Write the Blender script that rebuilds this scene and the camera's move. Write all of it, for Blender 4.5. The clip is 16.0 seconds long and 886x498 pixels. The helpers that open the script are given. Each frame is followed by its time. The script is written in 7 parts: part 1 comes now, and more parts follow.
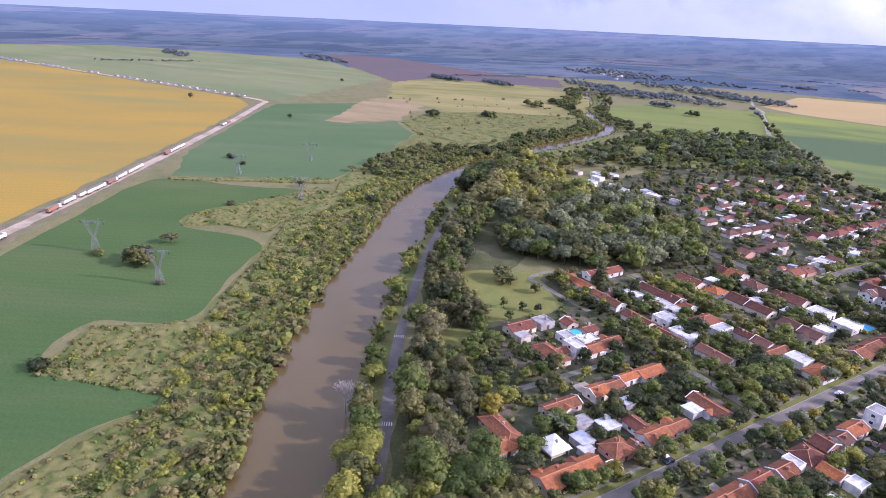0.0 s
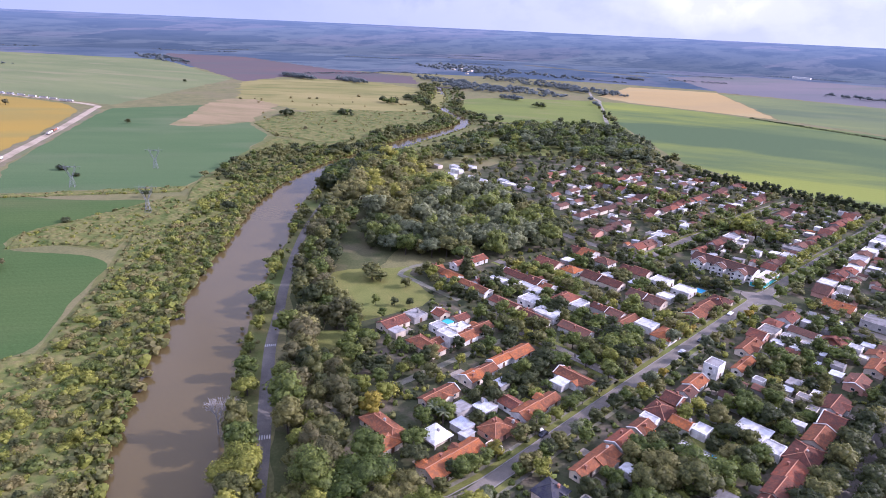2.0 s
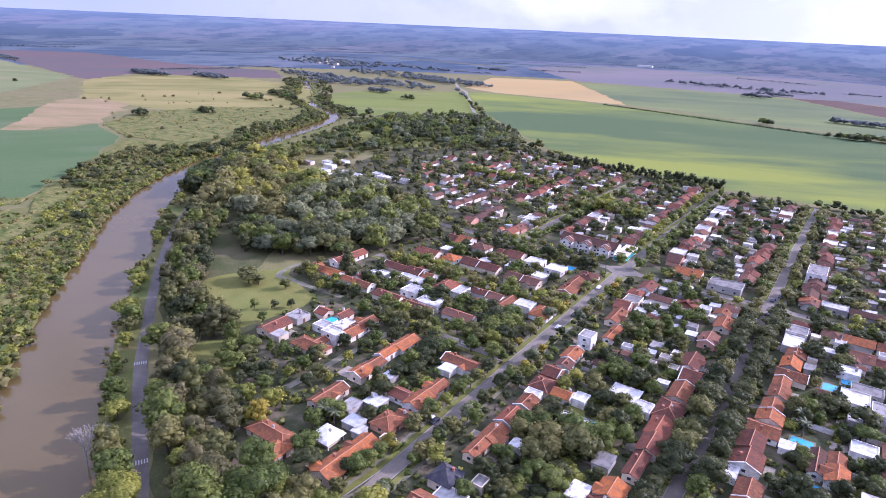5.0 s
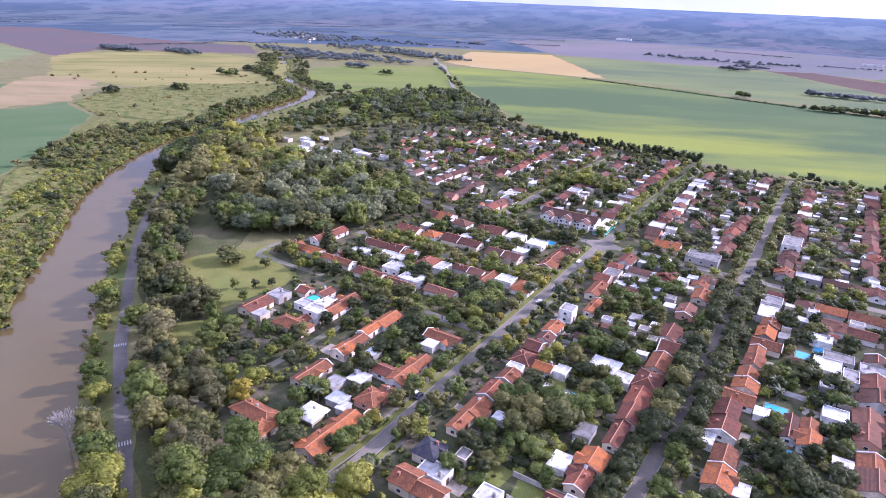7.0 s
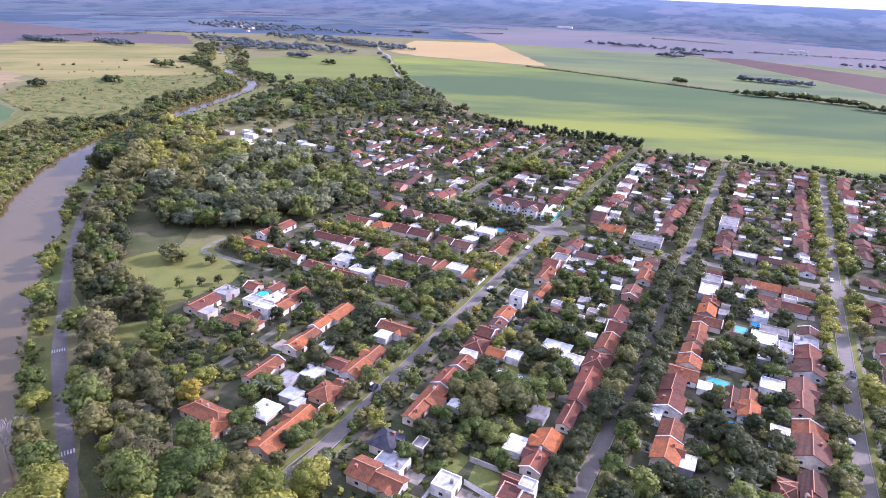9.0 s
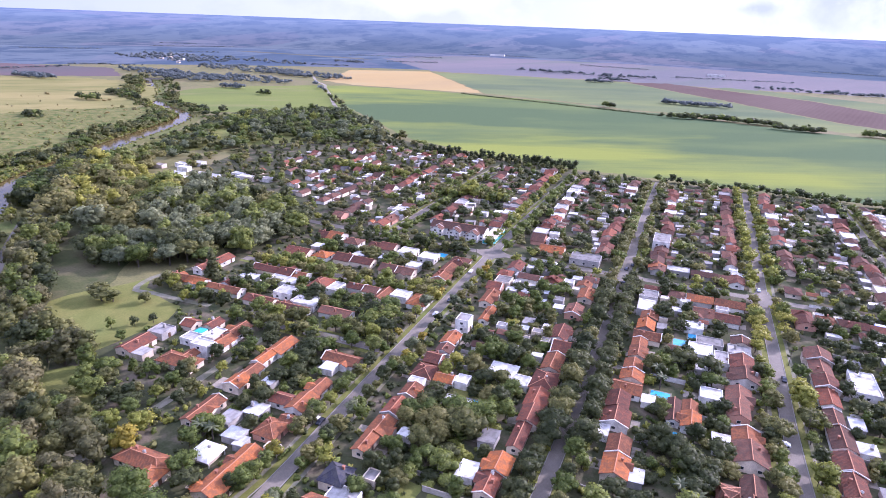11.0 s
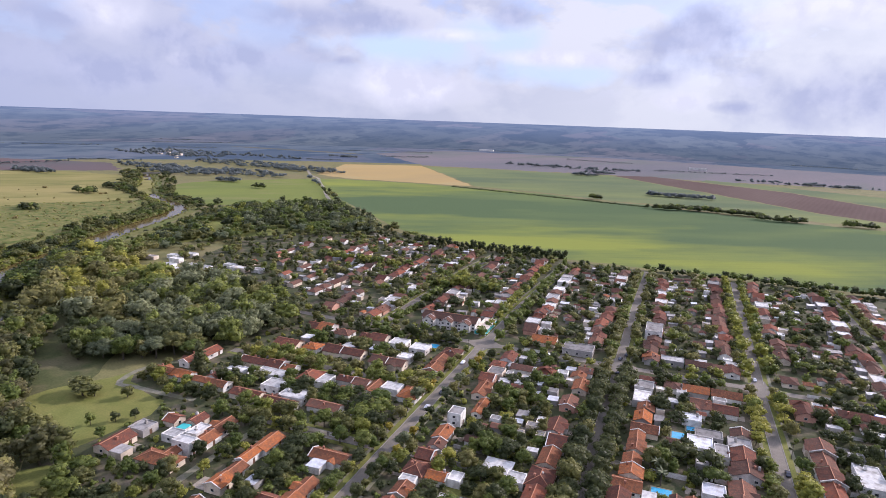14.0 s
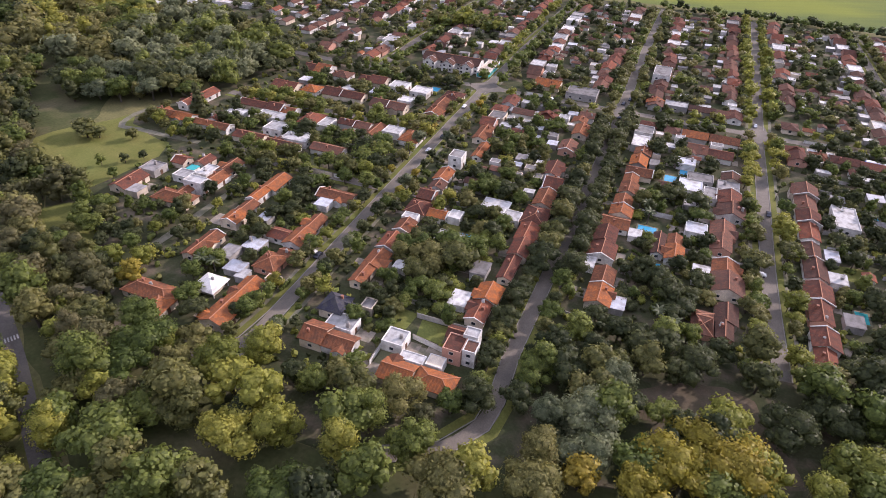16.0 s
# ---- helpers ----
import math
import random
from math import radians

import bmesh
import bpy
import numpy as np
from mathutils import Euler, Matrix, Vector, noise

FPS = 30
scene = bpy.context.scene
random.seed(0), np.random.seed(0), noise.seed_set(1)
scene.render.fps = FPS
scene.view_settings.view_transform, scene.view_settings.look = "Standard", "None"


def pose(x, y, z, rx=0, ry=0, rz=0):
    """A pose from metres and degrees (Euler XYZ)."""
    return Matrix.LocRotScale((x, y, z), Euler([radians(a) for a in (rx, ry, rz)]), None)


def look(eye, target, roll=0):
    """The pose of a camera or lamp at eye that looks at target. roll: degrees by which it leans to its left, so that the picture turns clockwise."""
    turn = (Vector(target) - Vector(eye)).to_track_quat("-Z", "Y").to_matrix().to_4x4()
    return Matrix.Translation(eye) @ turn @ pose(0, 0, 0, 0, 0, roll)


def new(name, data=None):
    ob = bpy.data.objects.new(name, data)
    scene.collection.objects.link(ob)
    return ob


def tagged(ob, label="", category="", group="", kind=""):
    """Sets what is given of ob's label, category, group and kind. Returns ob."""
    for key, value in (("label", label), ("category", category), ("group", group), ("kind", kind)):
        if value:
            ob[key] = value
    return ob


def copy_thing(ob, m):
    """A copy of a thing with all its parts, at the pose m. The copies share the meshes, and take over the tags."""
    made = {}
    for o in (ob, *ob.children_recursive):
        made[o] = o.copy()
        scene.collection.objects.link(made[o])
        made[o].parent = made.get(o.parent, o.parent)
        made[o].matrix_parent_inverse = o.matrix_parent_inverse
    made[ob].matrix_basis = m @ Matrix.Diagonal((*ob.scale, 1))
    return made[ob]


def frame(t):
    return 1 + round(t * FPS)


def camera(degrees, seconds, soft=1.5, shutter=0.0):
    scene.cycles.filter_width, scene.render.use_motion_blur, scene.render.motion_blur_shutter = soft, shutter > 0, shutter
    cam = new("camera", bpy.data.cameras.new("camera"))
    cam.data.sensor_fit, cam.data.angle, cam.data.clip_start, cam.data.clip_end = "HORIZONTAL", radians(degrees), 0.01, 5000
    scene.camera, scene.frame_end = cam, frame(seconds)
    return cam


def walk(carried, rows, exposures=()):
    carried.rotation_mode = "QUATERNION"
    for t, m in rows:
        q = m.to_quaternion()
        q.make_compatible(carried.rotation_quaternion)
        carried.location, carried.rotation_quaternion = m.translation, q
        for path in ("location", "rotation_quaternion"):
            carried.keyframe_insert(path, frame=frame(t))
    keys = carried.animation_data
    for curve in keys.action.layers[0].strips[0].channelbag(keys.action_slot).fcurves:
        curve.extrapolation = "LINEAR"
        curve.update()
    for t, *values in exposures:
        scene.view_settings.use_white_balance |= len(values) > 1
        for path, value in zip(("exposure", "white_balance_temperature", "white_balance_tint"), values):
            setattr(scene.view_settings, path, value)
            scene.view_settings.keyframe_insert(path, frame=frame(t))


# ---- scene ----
cam = camera(71.2, 16.0, soft=0.8)
PATH = [
    (0.0, pose(0, 0, 130, 69.72, -2.55, 59.53)),
    (0.5, pose(0, 0, 130, 69.84, -2.48, 55.97)),
    (1.0, pose(0, 0, 130, 69.87, -2.49, 53.66)),
    (1.5, pose(0, 0, 130, 69.98, -2.46, 48.86)),
    (2.0, pose(0, 0, 130, 70.02, -2.44, 46.48)),
    (2.5, pose(0, 0, 130, 69.97, -2.41, 45.04)),
    (3.0, pose(0, 0, 130, 70.02, -2.42, 43.47)),
    (3.5, pose(0, 0, 130, 70.08, -2.43, 41.12)),
    (4.0, pose(0, 0, 130, 70.12, -2.42, 38.71)),
    (4.5, pose(0, 0, 130, 70.17, -2.37, 36.22)),
    (7.0, pose(0, 0, 130, 67.78, -2.24, 32.70)),
    (7.5, pose(0, 0, 130, 66.90, -2.22, 32.59)),
    (8.0, pose(0, 0, 130, 66.98, -2.27, 32.45)),
    (8.5, pose(0, 0, 130, 67.02, -2.20, 30.61)),
    (9.0, pose(0, 0, 130, 67.03, -2.27, 27.73)),
    (9.2, pose(0, 0, 130, 67.07, -2.23, 25.89)),
    (11.3, pose(0, 0, 130, 70.52, -2.12, 21.84)),
    (11.5, pose(0, 0, 130, 71.21, -2.12, 21.75)),
    (12.0, pose(0, 0, 130, 72.66, -2.09, 21.56)),
    (12.5, pose(0, 0, 130, 74.80, -2.08, 21.42)),
    (13.0, pose(0, 0, 130, 77.23, -2.03, 21.27)),
    (13.5, pose(0, 0, 130, 77.94, -2.00, 21.22)),
    (14.0, pose(0, 0, 130, 78.02, -2.01, 21.16)),
    (14.5, pose(0, 0, 130, 77.57, -1.99, 21.12)),
    (15.0, pose(0, 0, 130, 72.25, -2.02, 21.17)),
    (15.5, pose(0, 0, 130, 63.59, -2.01, 21.20)),
    (16.0, pose(0, 0, 130, 54.64, -2.26, 21.39)),
]
walk(cam, PATH, exposures=[(0, 0.58, 5230, 42), (4.5, 0.69, 5140, 44), (9.2, 0.92, 5160, 44), (11.4, 0.9, 5160, 44), (12.5, 0.62, 5370, 35), (13.5, 0.42, 5630, 30), (14.5, 0.2, 5720, 29), (15.2, 0.22, 5720, 32), (16, 0.24, 5900, 34)])

# ---- world, sun ----
SUN_AZ, SUN_EL = 50.0, 25.0      # degrees from +x towards +y, above the horizon
world = bpy.data.worlds.new("sky")
scene.world = world
world.use_nodes = True
wn = world.node_tree
wn.nodes.clear()


def add(tree, kind, **values):
    """A node with its inputs set by name; a linked socket is given as the value."""
    n = tree.nodes.new(kind)
    for key, value in values.items():
        k = int(key[1:]) if key[0] == "i" and key[1:].isdigit() else key.replace("__", " ")
        if isinstance(value, bpy.types.NodeSocket):
            tree.links.new(value, n.inputs[k])
        else:
            n.inputs[k].default_value = value
    return n




def mixed(tree, factor, a, b):
    """A colour mix of two colours or sockets."""
    n = tree.nodes.new("ShaderNodeMix")
    n.data_type = "RGBA"
    for k, value in ((0, factor), (6, a), (7, b)):
        if isinstance(value, bpy.types.NodeSocket):
            tree.links.new(value, n.inputs[k])
        else:
            n.inputs[k].default_value = value if k == 0 else (*value[:3], 1)
    return n.outputs[2]


sky = add(wn, "ShaderNodeTexSky")
sky.sky_type, sky.sun_disc = "NISHITA", False
sky.sun_elevation, sky.sun_rotation = radians(SUN_EL), radians(90 - SUN_AZ)
sky.air_density, sky.dust_density = 1.0, 1.5
wc = add(wn, "ShaderNodeTexCoord")
ws = add(wn, "ShaderNodeSeparateXYZ", Vector=wc.outputs["Generated"])


def math_node(tree, op, a, b=0.0):
    n = add(tree, "ShaderNodeMath", i0=a, i1=b)
    n.operation = op
    return n.outputs[0]


# heaped clouds: lit on their tops and towards the sun, grey below, with blue gaps between them
dome = add(wn, "ShaderNodeMapping", Vector=wc.outputs["Generated"], Scale=(1.0, 1.0, 1.9), Location=(0.35, 0.2, 0.0)).outputs[0]
above = add(wn, "ShaderNodeMapping", Vector=dome, Location=(0.035 * math.cos(radians(SUN_AZ)), 0.035 * math.sin(radians(SUN_AZ)), 0.075)).outputs[0]
wn1 = add(wn, "ShaderNodeTexNoise", Vector=dome, Scale=4.2, Detail=8.0, Roughness=0.55, Distortion=0.12).outputs[0]
wn2 = add(wn, "ShaderNodeTexNoise", Vector=above, Scale=4.2, Detail=8.0, Roughness=0.55, Distortion=0.12).outputs[0]
cover = add(wn, "ShaderNodeMapRange", i0=wn1, i1=0.42, i2=0.475, i3=0.30, i4=1.0)
shade = add(wn, "ShaderNodeMapRange", i0=math_node(wn, "SUBTRACT", wn2, wn1), i1=-0.04, i2=0.08)
cloud = mixed(wn, shade.outputs[0], (5.5, 5.65, 5.4), (3.7, 4.0, 4.4))
cloud = mixed(wn, add(wn, "ShaderNodeMapRange", i0=ws.outputs[2], i1=0.0, i2=0.13, i3=0.65, i4=0.0).outputs[0], cloud, (4.5, 4.75, 4.5))
# thin cloud shines white round the sun
near_sun = add(wn, "ShaderNodeVectorMath", i0=wc.outputs["Generated"], i1=(math.cos(radians(SUN_AZ)) * math.cos(radians(SUN_EL)), math.sin(radians(SUN_AZ)) * math.cos(radians(SUN_EL)), math.sin(radians(SUN_EL))))
near_sun.operation = "DOT_PRODUCT"
cloud = mixed(wn, add(wn, "ShaderNodeMapRange", i0=near_sun.outputs["Value"], i1=0.45, i2=1.0).outputs[0], cloud, (5.8, 6.1, 5.6))
cloud = mixed(wn, add(wn, "ShaderNodeMapRange", i0=near_sun.outputs["Value"], i1=-0.2, i2=0.6, i3=0.85, i4=0.0).outputs[0], cloud, (2.9, 3.3, 4.1))
# overhead, out of view, a brighter cloud sheet is added to fill shadows
high = add(wn, "ShaderNodeMapRange", i0=ws.outputs[2], i1=0.26, i2=0.55, i3=1.0, i4=0.85)
cloud = mixed(wn, add(wn, "ShaderNodeMapRange", i0=ws.outputs[2], i1=0.26, i2=0.5).outputs[0], cloud, (9.2, 9.8, 10.4))
# thin veils fill the gaps towards the skyline
veil = add(wn, "ShaderNodeMapRange", i0=ws.outputs[2], i1=0.02, i2=0.16, i3=1.0, i4=0.0)
covered = math_node(wn, "MULTIPLY", math_node(wn, "MAXIMUM", cover.outputs[0], veil.outputs[0]), high.outputs[0])
air = mixed(wn, covered, mixed(wn, 0.55, sky.outputs[0], (4.4, 5.3, 6.8)), cloud)
# single clouds and gaps of the sheet: kind, direction, half width, flatness, raggedness
fray = add(wn, "ShaderNodeTexNoise", Vector=wc.outputs["Generated"], Scale=11.0, Detail=6.0, Roughness=0.52).outputs[0]
fray_up = add(wn, "ShaderNodeTexNoise", Vector=add(wn, "ShaderNodeMapping", Vector=wc.outputs["Generated"], Location=(0.004, 0.008, 0.016)).outputs[0], Scale=11.0, Detail=6.0, Roughness=0.52).outputs[0]
relief = add(wn, "ShaderNodeMapRange", i0=math_node(wn, "SUBTRACT", fray_up, fray), i1=-0.06, i2=0.06).outputs[0]
CLOUDS = (
    ("gap", (-0.382, 0.919, 0.102), 0.123, 4.0, 1.3),
    ("gap", (-0.437, 0.893, 0.106), 0.082, 5.6, 1.2),
    ("gap", (-0.3, 0.945, 0.127), 0.100, 3.7, 1.5),
    ("gap", (-0.216, 0.974, 0.072), 0.110, 6.7, 1.4),
    ("lit", (-0.179, 0.979, 0.094), 0.100, 8.5, 0.9),
    ("lit", (-0.43, 0.902, 0.048), 0.128, 3.9, 1.0),
    ("lit", (-0.349, 0.929, 0.124), 0.064, 5.8, 1.0),
    ("lit", (-0.744, 0.657, 0.121), 0.064, 1.8, 0.9),
    ("lit", (-0.687, 0.723, 0.069), 0.016, 1.8, 0.6),
    ("lit", (0.175, 0.971, 0.163), 0.137, 4.2, 0.8),
    ("lit", (-0.008, 0.999, 0.036), 0.041, 2.5, 0.9),
    ("dark", (-0.606, 0.792, 0.077), 0.105, 4.4, 0.9),
    ("dark", (-0.047, 0.997, 0.069), 0.046, 2.9, 0.8),
    ("dark", (-0.488, 0.862, 0.139), 0.137, 6.8, 1.0),
    ("dark", (-0.014, 0.992, 0.122), 0.087, 2.1, 1.4),
    ("dark", (0.155, 0.987, 0.05), 0.119, 2.5, 1.3),
    ("dark", (-0.779, 0.617, 0.112), 0.050, 2.5, 1.0),
    ("dark", (-0.699, 0.708, 0.1), 0.050, 2.1, 1.0),
    ("dark", (-0.769, 0.637, 0.049), 0.155, 4.7, 1.5),
    ("dark", (-0.498, 0.863, 0.08), 0.015, 2.0, 0.5),
    ("dark", (-0.264, 0.952, 0.152), 0.037, 2.0, 0.8),
    ("dark", (0.061, 0.998, 0.029), 0.033, 3.6, 0.7),
)
for kind, way, width, flat, ragged in CLOUDS:
    off = add(wn, "ShaderNodeVectorMath", i0=wc.outputs["Generated"], i1=way)
    off.operation = "SUBTRACT"
    off = add(wn, "ShaderNodeVectorMath", i0=off.outputs[0], i1=(1.0 / width, 1.0 / width, flat / width))
    off.operation = "MULTIPLY"
    size = add(wn, "ShaderNodeVectorMath", i0=off.outputs[0])
    size.operation = "LENGTH"
    edge = math_node(wn, "ADD", size.outputs["Value"], math_node(wn, "MULTIPLY", math_node(wn, "SUBTRACT", fray, 0.5), 2.2 * ragged))
    tone = {"gap": (4.5, 5.7, 6.5), "lit": mixed(wn, relief, (6.5, 6.6, 6.2), (5.4, 5.55, 5.5)), "dark": mixed(wn, relief, (4.0, 4.3, 4.8), (3.2, 3.55, 4.25))}[kind]
    air = mixed(wn, add(wn, "ShaderNodeMapRange", i0=edge, i1=1.25, i2=0.3, i3=0.0, i4=0.85 if kind != "gap" else 0.75).outputs[0], air, tone)
bg = add(wn, "ShaderNodeBackground", Color=air, Strength=0.119)
wout = add(wn, "ShaderNodeOutputWorld", Surface=bg.outputs[0])

sun = new("sun", bpy.data.lights.new("sun", "SUN"))
sun.data.energy, sun.data.angle, sun.data.color = 4.8, radians(0.6), (1.0, 0.90, 0.74)
sd = Vector((math.cos(radians(SUN_AZ)) * math.cos(radians(SUN_EL)), math.sin(radians(SUN_AZ)) * math.cos(radians(SUN_EL)), math.sin(radians(SUN_EL))))
sun.matrix_world = look(sd * 400, (0, 0, 0))

# ---- materials ----
def material(name, c1, c2, scale=1.0, rough=0.8, bump=0.2, fine=8.0, c3=None, c3_scale=0.1, metal=0.0, object_random=0.0, spec=0.3):
    """A weathered surface: two tones in coarse patches, a fine grain that also lifts the surface, and a third tone in broad stains."""
    m = bpy.data.materials.new(name)
    m.use_nodes = True
    t = m.node_tree
    b = t.nodes["Principled BSDF"]
    co = add(t, "ShaderNodeTexCoord").outputs["Object"]
    n1 = add(t, "ShaderNodeTexNoise", Vector=co, Scale=scale, Detail=5.0, Roughness=0.6).outputs[0]
    n2 = add(t, "ShaderNodeTexNoise", Vector=co, Scale=scale * fine, Detail=3.0).outputs[0]
    f1 = add(t, "ShaderNodeMapRange", i0=n1, i1=0.32, i2=0.68).outputs[0]
    col = mixed(t, f1, c1, c2)
    if c3:
        n3 = add(t, "ShaderNodeTexNoise", Vector=co, Scale=c3_scale, Detail=4.0).outputs[0]
        f3 = add(t, "ShaderNodeMapRange", i0=n3, i1=0.48, i2=0.66).outputs[0]
        col = mixed(t, f3, col, c3)
    v = add(t, "ShaderNodeMapRange", i0=n2, i1=0.25, i2=0.75, i3=0.8, i4=1.2).outputs[0]
    if object_random:
        r = add(t, "ShaderNodeMapRange", i0=add(t, "ShaderNodeObjectInfo").outputs["Random"], i1=0.0, i2=1.0, i3=1 - object_random, i4=1 + object_random).outputs[0]
        mul = add(t, "ShaderNodeMath", i0=v, i1=r)
        mul.operation = "MULTIPLY"
        v = mul.outputs[0]
    hsv = add(t, "ShaderNodeHueSaturation", Color=col, Value=v)
    t.links.new(hsv.outputs[0], b.inputs["Base Color"])
    b.inputs["Roughness"].default_value, b.inputs["Metallic"].default_value = rough, metal
    b.inputs["Specular IOR Level"].default_value = spec
    if bump:
        bp = add(t, "ShaderNodeBump", Strength=bump, Distance=0.05, Height=n2)
        t.links.new(bp.outputs[0], b.inputs["Normal"])
    return m


def leaf_material(name, dark, light, glow=0.5):
    """Leaves: each clump has its own tone, each tree its own too; a little light passes through."""
    m = bpy.data.materials.new(name)
    m.use_nodes = True
    t = m.node_tree
    b = t.nodes["Principled BSDF"]
    island = add(t, "ShaderNodeNewGeometry").outputs["Random Per Island"]
    own = add(t, "ShaderNodeObjectInfo").outputs["Random"]
    col = mixed(t, island, dark, light)
    patch = add(t, "ShaderNodeTexNoise", Vector=add(t, "ShaderNodeNewGeometry").outputs["Position"], Scale=0.8, Detail=4.0, Roughness=0.65).outputs[0]
    tuft = add(t, "ShaderNodeMapRange", i0=patch, i1=0.3, i2=0.7, i3=0.72, i4=1.28).outputs[0]
    val = math_node(t, "MULTIPLY", add(t, "ShaderNodeMapRange", i0=own, i1=0.0, i2=1.0, i3=0.75, i4=1.25).outputs[0], tuft)
    hue = add(t, "ShaderNodeMapRange", i0=own, i1=0.0, i2=1.0, i3=0.515, i4=0.485).outputs[0]
    hsv = add(t, "ShaderNodeHueSaturation", Color=col, Value=val, Hue=hue)
    t.links.new(hsv.outputs[0], b.inputs["Base Color"])
    b.inputs["Roughness"].default_value, b.inputs["Specular IOR Level"].default_value = 0.55, 0.25
    tr = add(t, "ShaderNodeBsdfTranslucent", Color=hsv.outputs[0])
    mx = add(t, "ShaderNodeMixShader", i0=glow, i1=b.outputs[0], i2=tr.outputs[0])
    t.links.new(mx.outputs[0], t.nodes["Material Output"].inputs["Surface"])
    return m


def field_material(name, c1, c2, stripe, angle, width=6.0, c3=None, broad=0.006, lo=0.38, hi=0.62):
    """A crop field: rows along one direction, broad soil and moisture patches (cloud shade on RIGHTCROP), a fine leafy
    grain.
    """
    m = bpy.data.materials.new(name)
    m.use_nodes = True
    t = m.node_tree
    b = t.nodes["Principled BSDF"]
    co = add(t, "ShaderNodeTexCoord").outputs["Object"]
    rot = add(t, "ShaderNodeMapping", Vector=co, Rotation=(0, 0, radians(angle)))
    w = add(t, "ShaderNodeTexWave", Vector=rot.outputs[0], Scale=0.314 / width, Distortion=1.5, Detail=2.0, i4=0.6)
    stretch = add(t, "ShaderNodeMapping", Vector=rot.outputs[0], Scale=(1.0, 0.3, 1.0))
    n1 = add(t, "ShaderNodeTexNoise", Vector=stretch.outputs[0], Scale=broad, Detail=6.0, Roughness=0.6).outputs[0]
    n2 = add(t, "ShaderNodeTexNoise", Vector=co, Scale=0.7, Detail=4.0).outputs[0]
    col = mixed(t, add(t, "ShaderNodeMapRange", i0=n1, i1=lo, i2=hi).outputs[0], c1, c2)
    if c3:
        n3 = add(t, "ShaderNodeTexNoise", Vector=stretch.outputs[0], Scale=broad * 2.3, Detail=5.0).outputs[0]
        col = mixed(t, add(t, "ShaderNodeMapRange", i0=n3, i1=0.52, i2=0.75).outputs[0], col, c3)
    wv = add(t, "ShaderNodeMapRange", i0=w.outputs[1], i3=1 - stripe, i4=1 + stripe).outputs[0]
    nv = add(t, "ShaderNodeMapRange", i0=n2, i1=0.3, i2=0.7, i3=0.92, i4=1.08).outputs[0]
    mul = add(t, "ShaderNodeMath", i0=wv, i1=nv)
    mul.operation = "MULTIPLY"
    hsv = add(t, "ShaderNodeHueSaturation", Color=col, Value=mul.outputs[0])
    t.links.new(hsv.outputs[0], b.inputs["Base Color"])
    b.inputs["Roughness"].default_value, b.inputs["Specular IOR Level"].default_value = 0.95, 0.02
    bp = add(t, "ShaderNodeBump", Strength=0.5, Distance=0.4, Height=n2)
    t.links.new(bp.outputs[0], b.inputs["Normal"])
    return m


def roof_material(name, c1, c2, c3):
    """Clay tiles: courses along the slope, single tiles of changing tone, lichen and soot in patches."""
    m = bpy.data.materials.new(name)
    m.use_nodes = True
    t = m.node_tree
    b = t.nodes["Principled BSDF"]
    co = add(t, "ShaderNodeTexCoord").outputs["Object"]
    own = math_node(t, "FRACT", math_node(t, "ADD", add(t, "ShaderNodeObjectInfo").outputs["Random"], add(t, "ShaderNodeNewGeometry").outputs["Random Per Island"]))
    brick = add(t, "ShaderNodeTexBrick", Vector=co, Color1=(*c1, 1), Color2=(*c2, 1), Mortar=(*[v * 0.5 for v in c1], 1), Scale=1.0)
    brick.inputs["Brick Width"].default_value, brick.inputs["Row Height"].default_value = 0.34, 0.42
    brick.inputs["Mortar Size"].default_value = 0.02
    n = add(t, "ShaderNodeTexNoise", Vector=co, Scale=0.6, Detail=7.0, Roughness=0.72).outputs[0]
    col = mixed(t, add(t, "ShaderNodeMapRange", i0=n, i1=0.42, i2=0.60, i4=0.9).outputs[0], brick.outputs[0], c3)
    val = add(t, "ShaderNodeMapRange", i0=own, i1=0.0, i2=1.0, i3=0.5, i4=1.12).outputs[0]
    sat = add(t, "ShaderNodeMapRange", i0=own, i1=0.0, i2=1.0, i3=0.9, i4=1.05).outputs[0]
    hsv = add(t, "ShaderNodeHueSaturation", Color=col, Value=val, Saturation=sat)
    t.links.new(hsv.outputs[0], b.inputs["Base Color"])
    b.inputs["Roughness"].default_value, b.inputs["Specular IOR Level"].default_value = 0.92, 0.08
    wave = add(t, "ShaderNodeTexWave", Vector=co, Scale=1.1, i2=0.4)
    bp = add(t, "ShaderNodeBump", Strength=0.5, Distance=0.06, Height=wave.outputs[1])
    t.links.new(bp.outputs[0], b.inputs["Normal"])
    return m


GROUND = material("dry_grass", (0.165, 0.148, 0.060), (0.108, 0.108, 0.044), 0.06, 0.95, 0.5, 14, (0.150, 0.130, 0.062), 0.014, spec=0.1)
# lawn and soil lowered in tone: shade between houses is in the colour
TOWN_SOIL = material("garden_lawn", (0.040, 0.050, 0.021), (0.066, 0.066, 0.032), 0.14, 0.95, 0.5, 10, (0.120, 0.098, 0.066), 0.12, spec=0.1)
LAWN = material("park_lawn", (0.108, 0.118, 0.028), (0.158, 0.152, 0.044), 0.12, 0.95, 0.4, 12, (0.13, 0.15, 0.04), 0.03, spec=0.1)
THICKET = material("rank_grass", (0.088, 0.100, 0.026), (0.140, 0.122, 0.046), 0.16, 0.95, 0.7, 9, (0.09, 0.11, 0.03), 0.03, spec=0.1)
